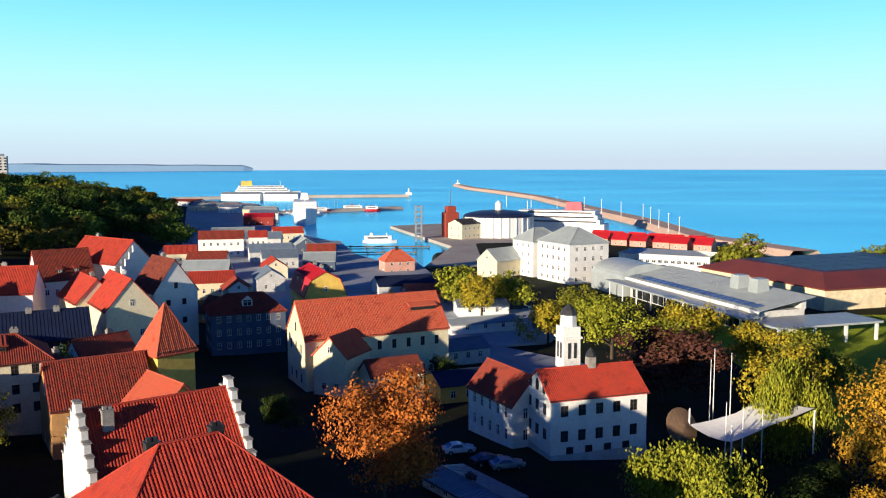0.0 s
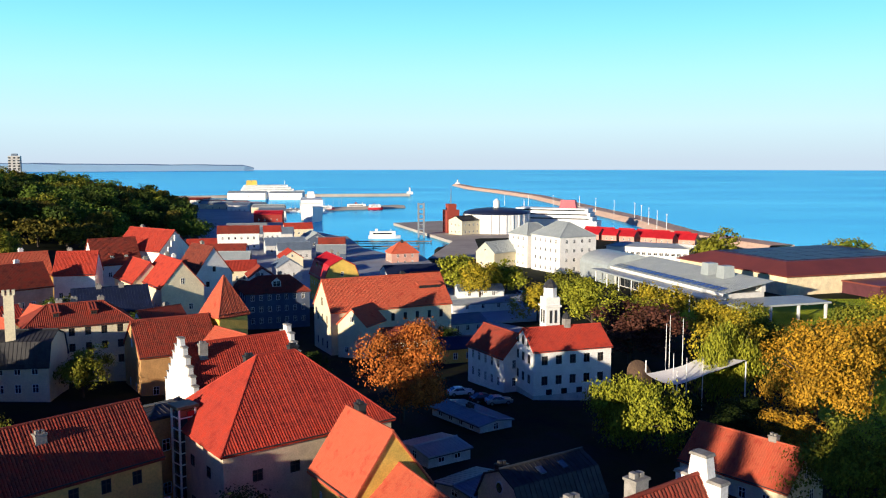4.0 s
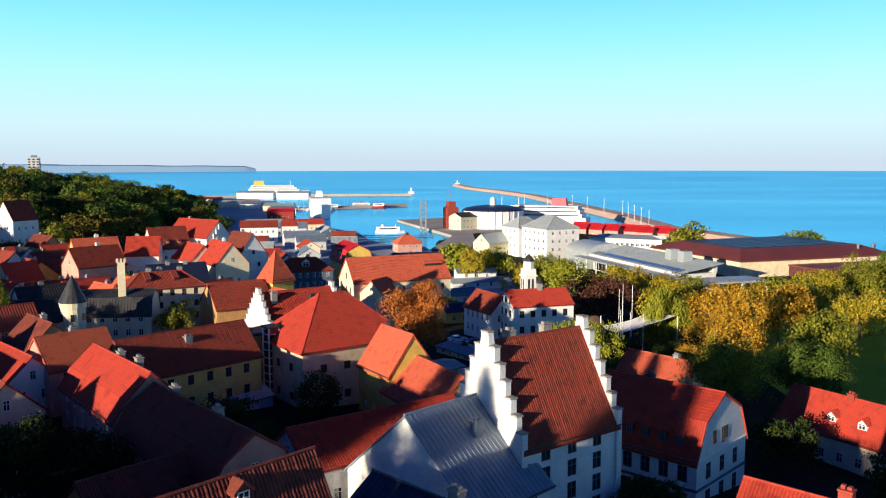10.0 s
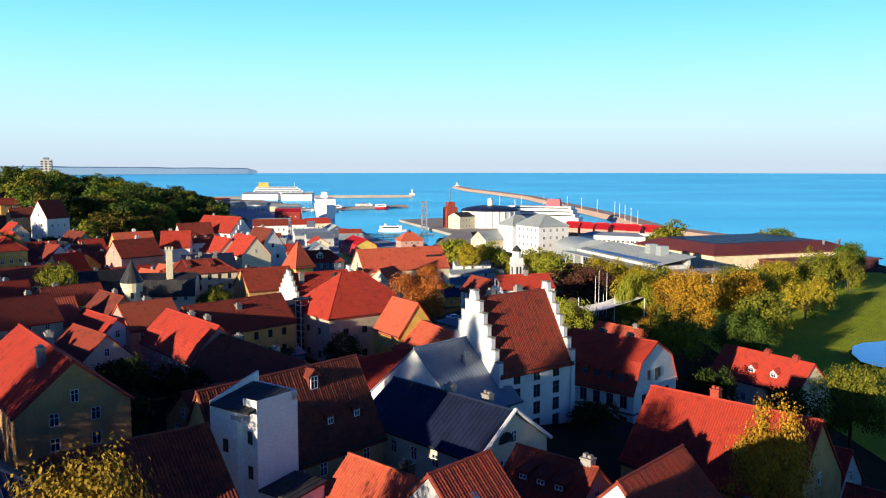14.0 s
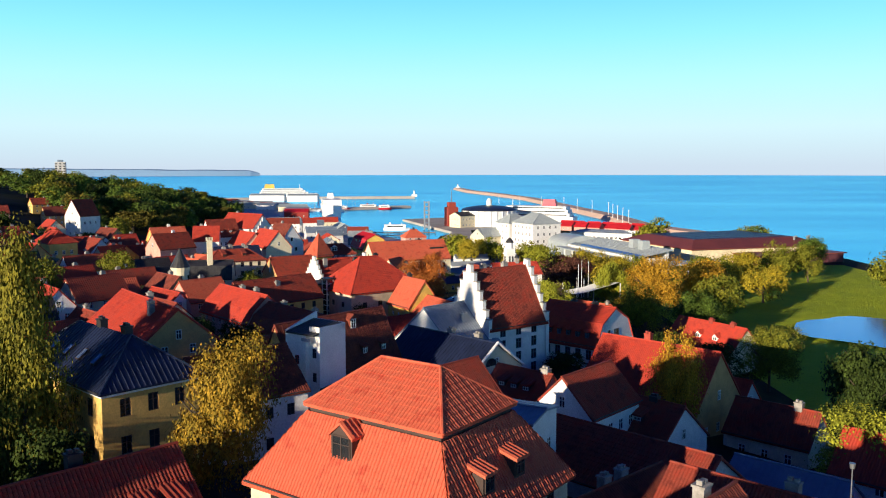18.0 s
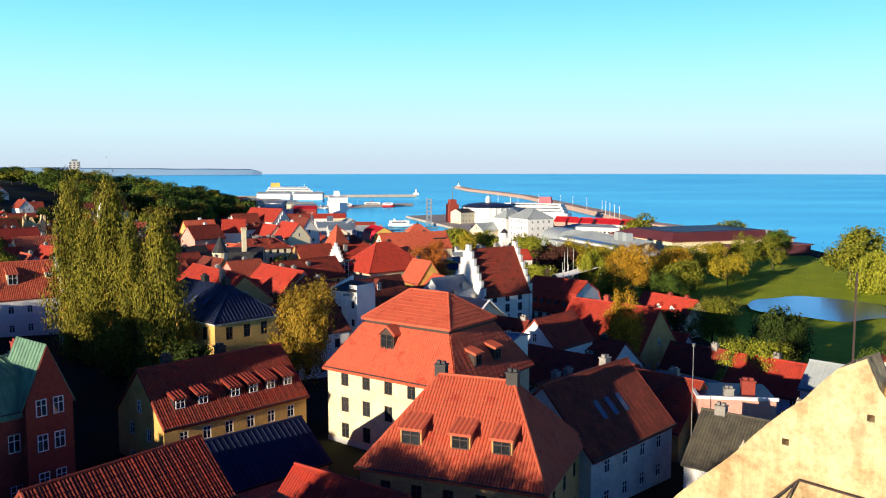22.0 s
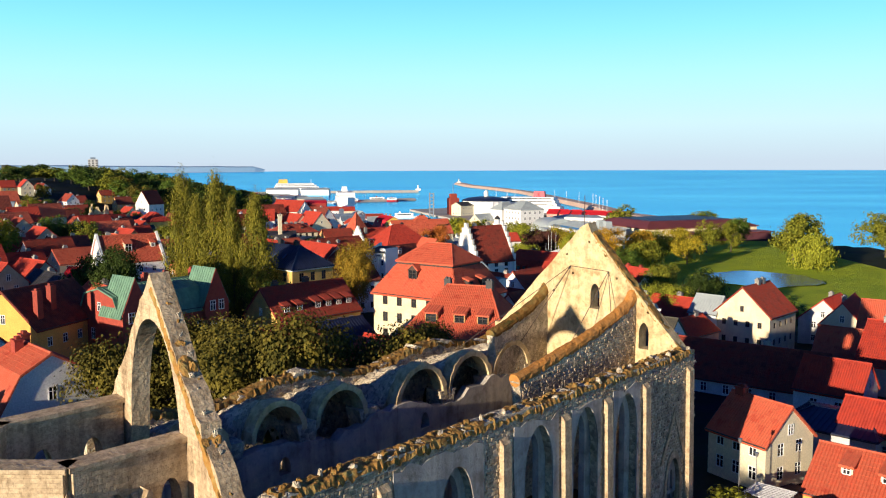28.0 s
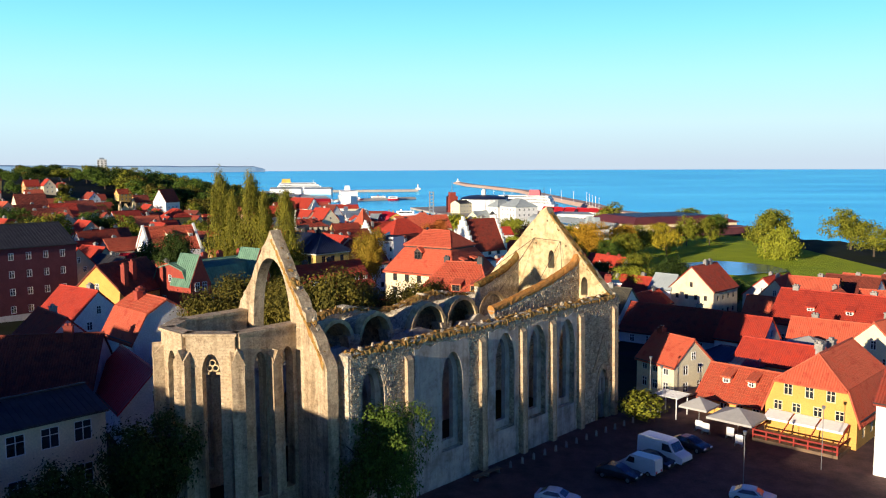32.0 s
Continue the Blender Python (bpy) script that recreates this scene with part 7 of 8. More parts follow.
def crown_mesh(kind, colour, seed, far):
    """Leaves in clumps round many small centres, facing outwards; a unit crown about 1 high and 1 wide."""
    rnd = random.Random(seed)
    v, f = [], []
    clumps = {"broad": 260, "poplar": 330, "willow": 240, "round": 170}[kind]
    lobes = [(rnd.uniform(-0.3, 0.3), rnd.uniform(-0.3, 0.3), rnd.uniform(0.32, 0.8), rnd.uniform(0.16, 0.32)) for _ in range(11)]
    for _ in range(clumps):
        if kind == "poplar":
            z = rnd.random() ** 0.9
            a = rnd.uniform(0, 6.283)
            spire = 0.74 + 0.26 * math.sin(3 * a + 11 * z)
            r = 0.5 * spire * min(1, (0.03 + 1.6 * (1 - z)) ** 0.6) * min(1, 0.4 + z * 2.2) * rnd.uniform(0.6, 1)
            c, s, axis = (r * math.cos(a), r * math.sin(a), z), 0.06, Vector((0, 0, z - 0.1))
        elif kind == "round":
            d = Vector((rnd.gauss(0, 1), rnd.gauss(0, 1), rnd.gauss(0, 1))).normalized() * rnd.uniform(0.7, 1) * 0.44
            c, s, axis = (d.x, d.y, 0.5 + d.z), 0.06, Vector((0, 0, 0.45))
        else:
            lx, ly, lz, lr = rnd.choice(lobes)
            d = Vector((rnd.gauss(0, 1), rnd.gauss(0, 1), rnd.gauss(0.25, 1))).normalized() * lr * rnd.uniform(0.78, 1.05)
            c, s, axis = (lx + d.x, ly + d.y, min(1.0, max(0.12, lz + d.z * 0.85))), 0.05, Vector((lx * 0.8, ly * 0.8, lz - 0.08))
        for _ in range(PER[far]):
            p = Vector(c) + Vector((rnd.gauss(0, s), rnd.gauss(0, s), rnd.gauss(0, s * 0.8)))
            if kind == "willow":
                p.z -= abs(rnd.gauss(0, 0.11))
            w = rnd.uniform(0.008, 0.0145) * BIG[far] * (0.9 if kind == "poplar" else 1.0)
            out = (p - axis).normalized() * 0.7 + (p - Vector(c)) * 9 + Vector((rnd.gauss(0, 0.4), rnd.gauss(0, 0.4), rnd.gauss(0.1, 0.4)))
            t = out.cross(Vector((rnd.gauss(0, 1), rnd.gauss(0, 1), rnd.gauss(0, 1)))).normalized()
            if kind == "willow":
                t = (t * 0.4 + Vector((0, 0, 1))).normalized()
            b = out.cross(t).normalized()
            long = 1.7 if kind == "willow" else 1.1
            k = len(v)
            v += [p - t * w * long, p + b * w * 0.8, p + t * w * long, p - b * w * 0.8]
            f.append((k, k + 1, k + 2, k + 3))
    return mesh_of("crown", v, f, LEAF[colour])


def trunk_mesh(kind, seed):
    rnd = random.Random(seed)
    sh = Shape()
    top = 0.75 if kind == "poplar" else 0.5
    sh.tube((0, 0, -0.08), (0, 0, top * 0.5), 0.028, 9, 0.021)
    sh.tube((0, 0, top * 0.5), (rnd.uniform(-0.03, 0.03), rnd.uniform(-0.03, 0.03), top), 0.021, 8, 0.01)
    for i in range(9):
        a, z = rnd.uniform(0, 6.28), rnd.uniform(0.18, top)
        r = 0.16 if kind == "poplar" else 0.33
        rise = 0.3 if kind == "poplar" else rnd.uniform(0.1, 0.3)
        sh.tube((0, 0, z), (r * 0.6 * math.cos(a), r * 0.6 * math.sin(a), z + rise * 0.6), 0.012, 6, 0.008)
        sh.tube((r * 0.6 * math.cos(a), r * 0.6 * math.sin(a), z + rise * 0.6), (r * math.cos(a + 0.3), r * math.sin(a + 0.3), z + rise), 0.008, 5, 0.003)
    return sh.mesh("trunk", BARK)


COUNT = {}


def tree(x, y, high, wide, kind, colour, label, z=None):
    z = ground_z(x, y) if z is None else z
    n = COUNT.get((kind, colour), 0)
    COUNT[(kind, colour)] = n + 1
    variant = n % 2
    root = thing("tree", Matrix.Translation((x, y, z)) @ Matrix.Rotation(n * 2.4, 4, "Z") @ Matrix.Diagonal((wide, wide, high, 1)), label, "tree", "trees")
    piece("trunk", cached(("trunk", kind, variant), lambda: trunk_mesh(kind, variant)), root)
    far = 3 if colour in ("bronze", "birch") and y < 0 else 2 if y > 230 or high < 5 else 1 if y > 118 or high < 9.5 or abs(x) > 62 or y < -110 and x > -36 and wide < 7 else 0
    piece("crown", cached(("crown", kind, colour, variant, far), lambda: crown_mesh(kind, colour, variant * 31 + len(colour) * 7, far)), root)
    return root


for x, y, h, w in ((-61.5, -38, 28, 9.4), (-57.4, -41.5, 23, 7.0), (-51, -48.5, 28, 9.6), (-47, -51.5, 23.5, 7.2), (-40.6, -58, 24.5, 9.0)):
    tree(x, y, h, w, "poplar", "poplar", "tall columnar poplar with olive green leaves")
tree(-21.8, -60.5, 17.5, 9.5, "broad", "birch", "birch turning yellow beside the villa")
for x, y, h, w in ((57.5, 99, 19, 16),):
    tree(x, y, h, w, "broad", "ochre", "large lime tree in ochre autumn leaf")
tree(50, 117, 17, 11.5, "willow", "lime", "tall yellow-green park tree with drooping twigs")
tree(-7, 91, 15.5, 13, "broad", "orange", "orange-brown autumn tree in the yard")
tree(38, 143, 13.6, 19, "broad", "brown", "dark copper beech in the park")
tree(26.5, 84, 10.5, 13, "willow", "lime", "yellow-green tree in front of the white hall")
tree(29.0, -27.4, 15.2, 6.4, "broad", "ochre", "ochre tree against a red roof")
tree(-19, 43.5, 7.8, 7.5, "round", "dark", "dark shrub in a courtyard")
for x, y, h, w in ((-19, -152, 19.0, 15), (-10, -143, 19.0, 13), (-4.5, -134, 15.5, 10), (-24, -141, 18.5, 14), (-31, -133, 15.5, 14), (-31, -148, 17, 13)):
    tree(x, y, h, w, "broad", "bronze", "dense chestnut with sunlit crown behind the ruin")
tree(-8.5, -185.2, 11.3, 8.5, "broad", "green", "young tree against the ruin wall")
tree(21.8, -155.4, 4.1, 6.2, "round", "olive", "low round tree by the square")
for x, y, h, w, c in ((69, 2, 16, 12, "dark"), (60, 20, 13, 11, "olive"), (44, 60, 14, 12, "olive"), (60, 66, 13, 12, "green"), (72, 90, 15, 14, "olive"), (52, 124, 15, 14, "yellow"), (64, 140, 14, 13, "olive"), (77, 120, 16, 15, "ochre"), (88, 138, 15, 15, "olive"), (100, 128, 14, 13, "yellow"),
                      (104, 160, 14, 14, "yellow"), (122, 172, 15, 14, "olive"), (135, 176, 15, 13, "olive"), (145, 200, 16, 14, "green"), (106, 300, 16, 17, "olive"), (158, 300, 13, 16, "olive"), (164, 296, 12, 14, "green")):
    tree(x, y, h, w, "broad", c, "broad park tree in early autumn")
for x, y, h, w, c in ((24, 190, 12, 13, "yellow"), (32, 198, 13, 13, "olive"), (10, 222, 13, 13, "yellow"), (18, 232, 14, 15, "lime"), (36, 176, 14, 15, "lime"), (46, 168, 13, 13, "lime"), (54, 180, 14, 14, "yellow"), (4, 236, 13, 14, "lime"), (62, 160, 12, 12, "yellow")):
    tree(x, y, h, w, "broad", c, "avenue tree along the harbour street")
for x, y, h, w in ((145, 108, 15, 18), (152, 120, 14, 16)):
    tree(x, y, h, w, "willow", "lime", "weeping willow on the park lawn")
for x, y, h, w in ((150, 140, 22, 24), (196, 150, 20, 24), (192, 120, 14, 20), (212, 110, 15, 18)):
    tree(x, y, h, w, "broad", "olive", "great olive-leaved tree along the shoreline")
# the 16 m dark trees at (-61, -80) and (-68, -72) are added to shade the villa
for x, y, h, w, c in ((78, -26, 9, 10, "green"), (70, -40, 8, 9, "olive"), (84, -48, 9, 10, "yellow"), (66, -34, 8, 9, "lime"), (92, -66, 9, 10, "ochre"), (-24, 120, 6, 6, "dark"), (0, 150, 7, 6, "dark"), (-57, 98, 8, 8, "olive"), (-62, 130, 9, 8, "green"), (-84, 150, 10, 10, "green"), (-92, 118, 9, 9, "dark"), (-52, 62, 7, 6, "olive"), (-30, 62, 6, 6, "dark"), (-36, -64, 9, 7, "dark"), (20, 12, 5, 7, "dark"), (-27.5, -189, 10.5, 9, "dark"), (-31.5, -196, 10, 9, "dark"), (-44, 8, 8, 7, "dark"), (-38, 13, 8, 8, "dark"), (-37, -11, 8, 8, "dark"), (-47, 15, 8, 8, "dark"), (-28, 27, 7, 7, "dark"), (-60, 6, 9, 9, "dark"), (-24, 22, 6, 7, "dark"), (-37, -163, 6, 7, "dark"), (30, 44, 8, 8, "dark"), (44, 34, 9, 9, "dark"), (50, 16, 9, 9, "dark"), (42, 92, 6, 8, "dark"), (48, 84, 8, 8, "ochre"), (46, 98, 5, 8, "dark"), (59, -20, 15.5, 10, "dark"), (44.5, -47, 11, 11, "lime"), (52, -46, 10.5, 11, "lime"), (-61, -80, 16, 10, "dark"), (-68, -72, 16, 10, "dark"), (36, 98, 5, 7, "dark")):
    tree(x, y, h, w, "broad", c, "garden tree between the houses")
rnd = random.Random(5)
for i in range(190):
    y = 320 + 380 * rnd.random()
    left, right = -0.56 * (y + 60), -0.315 * y - 4
    x = left + (right - left) * rnd.random()
    if y > coast(x) - 15 or (y < 400 and x > -0.36 * y - 20):
        continue
    tree(x, y, rnd.uniform(13, 19), rnd.uniform(15, 21), "broad", rnd.choice(("green", "olive", "dark", "bronze", "green", "dark", "bronze")), "tree on the wooded slope above the harbour")


for i in range(44):
    y = 400 + 640 * rnd.random()
    x = -0.555 * y - 45 - 130 * rnd.random()
    tree(x, y, rnd.uniform(10, 15), rnd.uniform(18, 26), "broad", rnd.choice(("green", "olive", "dark", "dark", "bronze")), "tree on the wooded slope above the town")


# ---- park ----
inner = Shape()
N = 22
for i in range(N):
    for j in range(N):
        inner.v.append((62 + 112 * i / (N - 1), -2 + 232 * j / (N - 1), ground_z(62 + 112 * i / (N - 1), -2 + 232 * j / (N - 1)) + 0.06))
inner.f = [(i * N + j, (i + 1) * N + j, (i + 1) * N + j + 1, i * N + j + 1) for i in range(N - 1) for j in range(N - 1)]
tagged(piece("lawn", inner.mesh("lawn", GRASS)), "wide green park lawn", "lawn", kind="structure")
pond = Shape()
pond.v = [(111 + 20 * math.cos(i * 0.2618) + 2 * math.sin(i * 0.9), 77 + 22 * math.sin(i * 0.2618) + 2 * math.cos(i * 1.3), -0.05) for i in range(24)]
pond.f = [tuple(range(24))]
tagged(piece("pond", pond.mesh("pond", POND)), "round park pond with still water", "pond", kind="structure")

# ---- square ----
square = Shape().slab([(2, -168), (30, -143), (66, -176), (40, -215), (-30, -235), (-40, -205)], 8, 10.62)
tagged(piece("pavement", square.mesh("pavement", ASPHALT)), "dark cobbled market square", "square", kind="structure")
INN = house("yellow inn with red half-hipped mansard roof", APRICOT, TILE_ORANGE, 39.05, -163.2, 48.4, -153.2, 5.1, 14.2, 20.3, 10.5, brk=(0.79, 17.2), halfhip=2.4, wins=(1, 4, 4), sides="fr", detail=2, frame_mat=CREAM, gable_win=False, chimneys=((-0.35, 0.12, 0.9), (0.15, 0.1, 0.9)))
for y, z in ((3.6, 3.05), (1.5, 3.05), (-0.9, 3.05), (-3.25, 3.05), (2.5, 5.0), (0.1, 5.0), (-2.25, 5.0)):
    piece("window", window_frame(1.0, 1.15 if z < 4 else 1.35, CREAM, True), INN, Matrix.Translation((-6.93, y + 0.5, z)) @ Matrix.Rotation(-math.pi / 2, 4, "Z"))
house("low yellow house with red roof and two dormers", APRICOT, TILE_ORANGE, 32.7, -148.0, 39.6, -154.4, 4.4, 12.8, 16.1, 10.5, wins=(1, 4, 1), detail=2, dormers=((-0.35, -0.55, 1.0, 1.0, "shed", CREAM), (0.35, -0.55, 1.0, 1.0, "shed", CREAM)))
house("small cream house with orange-red roof", CREAM, TILE_ORANGE, 31.2, -144.6, 27.6, -138.6, 3.6, 15.2, 18.4, 10.3, wins=(2, 3, 2), detail=2, chimneys=((0.7, 0, 0.8, BRICK),))
house("long dark red tiled row behind the ruin", PALEGREY, TILE_DARK, 33, -99.5, 50, -112.2, 6.0, 11.8, 16, 8.8, wins=(1, 6, 2), detail=2, chimneys=((0.2, 0.1, 0.8),))
house("ivory gabled house with dark tiled roof", IVORY, TILE_DARK, 53.2, -69, 61.5, -60.5, 5.4, 13.8, 18.8, 7.2, wins=(2, 4, 4), detail=2, ww=0.8, wh=1.1, frame_mat=DARKPAINT, chimneys=((0.1, 0, 1.0), (0.45, 0, 1.0)))
house("low white annex with grey roof", WHITE, SHEET_PALE, 47.6, -59.6, 51.6, -63.6, 3.3, 13.2, 16.2, 7.0, wins=(1, 3, 2), seamed=True)
house("long bright red tiled house", BEIGE, TILE_RED, 60.5, -101.5, 80, -119, 6.4, 13.6, 18.9, 9.2, wins=(1, 8, 2), detail=2, chimneys=((-0.8, 0, 0.8), (0.2, 0.1, 0.8)), dormers=tuple((f, -0.6, 1.3, 0.9, "shed", CREAM) for f in (-0.5, 0.0, 0.5)))
house("small red tiled house with white gable", WHITE, TILE_RED, 45.5, -114.5, 51.5, -120, 3.8, 13, 16.6, 9.6, wins=(1, 2, 1), detail=1)
house("white mansard gabled house with orange roof", WHITE, TILE_ORANGE, -38.9, -149.1, -45.5, -142.5, 4.6, 20.2, 25, 11.6, brk=(0.6, 23.4), wins=(2, 3, 2), detail=2, chimneys=((0.3, 0.2, 0.7, BRICK), (0.8, -0.1, 0.7, BRICK)))
house("apricot gabled house with brown roof", APRICOT, TILE_BROWN, -64.6, -109.4, -60.6, -96.0, 5.6, 19.6, 24.6, 12, wins=(2, 4, 2), detail=2, chimneys=((-0.7, -0.75, 0.2, BRICK), (-0.2, -0.6, 0.4, BRICK)))
house("white house with maroon metal roof", WHITE, SHEET_RED, -34.6, -166.4, -43.2, -154.0, 3.8, 16.0, 20.0, 11.2, wins=(1, 3, 2), seamed=True)
house("large maroon building with black roof", MAROON, SHEET_BLACK, -80.3, -89.5, -101, -111.5, 8, 27.4, 31.0, 14, wins=(4, 9, 4), base_mat=PALEGREY, detail=1, seamed=True)
house("low cream building with wide white framed windows", CREAM, SHEET_BLACK, -37.3, -178.2, -54, -196.2, 4.5, 20.2, 21.6, 11.4, wins=(2, 8, 2), ww=1.6, wh=1.9, first=2.2, storey=4.0, detail=1, seamed=True)
house("long house under a broad brown tiled roof", PALEGREY, TILE_BROWN, -44.5, -156, -69, -160, 6.4, 16.5, 22, 11.8, wins=(2, 6, 2), detail=1, chimneys=((-0.7, 0.1, 1.3, BRICK), (0.2, 0.1, 1.0, BRICK)))
brick = house("red brick building with green copper mansard", BRICK, SHEET_GREEN, -53.5, -103.5, -42.5, -89.5, 5.6, 20.4, 24.2, 10.6, brk=(0.72, 23.2), wins=(2, 6, 2), ww=1.1, wh=1.7, seamed=True, chimneys=((-0.6, 0.1, 1.3, BRICK), (-0.1, 0.1, 1.3, BRICK), (0.3, 0.1, 1.3, BRICK), (0.85, 0.1, 1.3, BRICK)))
for sx in (-0.78, 0.78):
    gab = piece("front_gable", Shape().box(-2.2, 2.2, -1.0, 4, -1, 10.2).prism([(-2.2, 10.2), (2.2, 10.2), (0, 15.4)], -1.0, 4).mesh("front_gable", BRICK), brick, Matrix.Translation((sx * 8.9, -5.6, 0)))
    for q in (((-2.5, 5, 9.8), (-2.5, -0.9, 9.8), (0, -0.9, 15.5), (0, 5, 15.5)), ((2.5, -0.9, 9.8), (2.5, 5, 9.8), (0, 5, 15.5), (0, -0.9, 15.5))):
        roof_part(gab, *q, 0, True, SHEET_GREEN, "gable_roof")
    for z in (2, 5.6, 8.9):
        for x in (-1.3, 0.3):
            piece("window", window_frame(1.0, 1.6, WHITEPAINT, True), gab, Matrix.Translation((x, -1.1, z)))


# ---- town around ----
TAKEN = []
for ob in scene.objects:
    if ob.get("category") in ("house", "church ruin", "tower", "turret") and not ob.parent:
        TAKEN.append((ob.location.x, ob.location.y, 11))
for u in (-50, -40, -30, -20, -10, 0):
    a = radians(RA)
    TAKEN.append((RX + math.cos(a) * u, RY + math.sin(a) * u, 19))
for x, y, r in ((34, -160, 16), (44, -172, 14), (22, -170, 16), (10, -185, 24), (44, -158, 14)):
    TAKEN.append((x, y, r))
rnd = random.Random(23)
LOOKS = ((WHITE, "white"), (CREAM, "cream"), (OCHRE, "ochre"), (YELLOW, "yellow"), (PINK, "pink"), (PALEGREY, "pale grey"), (WHITE, "white"), (BEIGE, "beige"))
ROOFS = ((TILE_RED, "bright red tiles"), (TILE_DARK, "weathered red tiles"), (TILE_ORANGE, "orange tiles"), (TILE_BROWN, "brown tiles"), (SHEET_BLACK, "black metal"), (TILE_RED, "bright red tiles"), (TILE_ORANGE, "orange tiles"), (TILE_RED, "bright red tiles"), (TILE_DARK, "weathered red tiles"))


CLEAR = ((48, -134, 11), (54, -81, 9), (-82, -17, 15), (-80, -31, 10), (-81, -44.5, 5), (-93.4, -32.4, 6), (-148.5, 125.5, 10), (-148, 111, 6), (-134, 145, 10), (-148, 144, 5), (-184, 281, 12))


def filler(x0, x1, y0, y1, step, limit, keep):
    n = 0
    y = y0
    while y < y1:
        x = x0
        while x < x1:
            px, py = x + rnd.uniform(-3, 3), y + rnd.uniform(-3, 3)
            x += step
            if not keep(px, py) or any((px - a) ** 2 + (py - b) ** 2 < r * r for a, b, r in TAKEN) or n >= limit:
                continue
            TAKEN.append((px, py, 10))
            n += 1
            wall, wname = rnd.choice(LOOKS)
            rm, rname = rnd.choice(ROOFS)
            ang = rnd.choice((A, B)) + rnd.uniform(-0.15, 0.15)
            zg = ground_z(px, py)
            e = rnd.choice((3.2, 4.6, 5.6, 5.8))
            half = rnd.uniform(3.6, 4.8)
            near = math.hypot(px, py + 100) < 150
            ends, rise, stack = along(px, py, rnd.uniform(9, 14), ang), rnd.uniform(0.8, 1.1), rnd.uniform(-0.6, 0.6)
            if any(math.hypot(px - a, py - b) < r for a, b, r in CLEAR):
                continue
            if px < -85 and (py < 84 or px < -140) and n % 3 == 1:
                tree(px, py, 9.5 + n % 5, 9 + n % 4, "broad", ("dark", "green", "bronze", "dark", "olive")[n % 5], "garden tree between the houses")
                continue
            house(f"{wname} old town house roofed in {rname}", wall, rm, *ends, half, zg + e, zg + e + half * rise, zg, wins=(1 if e < 4 else 2, 4 if near else 3, 2), detail=1 if near else 0,
                  chimneys=((stack, 0.1, 0.8),), seamed=rm is SHEET_BLACK, group="filler")
        y += step


filler(-250, -44, 84, 345, 14.5, 61, lambda x, y: -0.58 * (y + 150) < x < -50 - max(0, y - 175) * 0.17)
filler(-230, -58, -60, 84, 15, 58, lambda x, y: x > -0.58 * (y + 256) and not (-74 < x < -34 and -70 < y < -30))
filler(-120, -46, -215, -60, 15, 17, lambda x, y: x < -48 and x > -0.56 * (y + 262) and abs(x + 72 + (y + 120) * 0.2) > 7)
filler(46, 128, -215, -40, 15, 30, lambda x, y: x < 0.56 * (y + 262))
filler(-520, -130, 60, 430, 24, 31, lambda x, y: -0.56 * (y + 256) < x < -0.4 * (y + 120) and rnd.random() < 0.6)

# steep house, far gables and a small ruin in the upper town
STEEP = house("long steep red tiled house between white gables", WHITE, TILE_ORANGE, -88.7, -20.1, -76.9, -11.6, 6.2, 18.4, 24.6, 11.4, wins=(2, 4, 2), detail=2, over=0.1, dormers=((-0.1, -0.62, 1.8, 2.2, "shed", CREAM), (0.75, -0.5, 1.2, 1.4, "shed", CREAM)), chimneys=((-0.6, 0.1, 0.8),))
for sx in (-1, 1):
    for sy in (-1, 1):
        piece("gable_parapet", Shape().add([(sx * 7.3 + d, sy * y, z + h) for d in (-0.3, 0.3) for y, z, h in ((6.5, 6.7, 0), (0, 13.2, 0), (0, 13.2, 0.65), (6.5, 6.7, 0.75))], [(0, 1, 2, 3), (7, 6, 5, 4), (3, 2, 6, 7), (1, 0, 4, 5), (0, 3, 7, 4), (2, 1, 5, 6)]).mesh("gable_parapet", WHITE), STEEP)
house("low white house with red metal roof", WHITE, SHEET_RED, -91.2, -30.2, -82.6, -31.6, 3.4, 15.8, 18.3, 11.8, wins=(1, 4, 2), seamed=True)
house("yellow house with red roof among trees", YELLOW, TILE_RED, *along(-133, 146, 13, B), 4.6, 17.4, 21.0, 7.6, "hip", ridge=6, wins=(2, 5, 3), detail=1)
house("white gabled house among the trees", WHITE, TILE_DARK, -185.5, 276.5, -180, 287, 5.6, 18.6, 26.3, 8.0, wins=(2, 3, 2), detail=1)
apse = thing("ruined_tower", pose(-148.5, 125.5, 11.5, 0, 0, 20), "pale ruined round stone tower with a broken rim", "tower ruin")
rim = Shape()
rnd = random.Random(31)
for i in range(25):
    a = radians(-215 + 245 * i / 24)
    h = 14.2 - 2.8 * abs(math.sin(i * 0.55)) - rnd.uniform(0, 0.9)
    for r, z in ((3.1, -2), (3.8, -2), (3.8 + rnd.uniform(-0.1, 0.1), h), (3.1, h)):
        rim.v.append((r * math.cos(a), r * math.sin(a), z))
rim.f = [(i * 4 + q, (i + 1) * 4 + q, (i + 1) * 4 + (q + 1) % 4, i * 4 + (q + 1) % 4) for i in range(24) for q in range(4)] + [(0, 1, 2, 3), (99, 98, 97, 96)]
piece("wall", welded(rim.mesh("wall", LIMEWASH)), apse)


def wheel_mesh(r, w):
    return cached(("tyre", r), lambda: Shape().tube((0, -w / 2, 0), (0, w / 2, 0), r, 16).mesh("tyre", RUBBER))


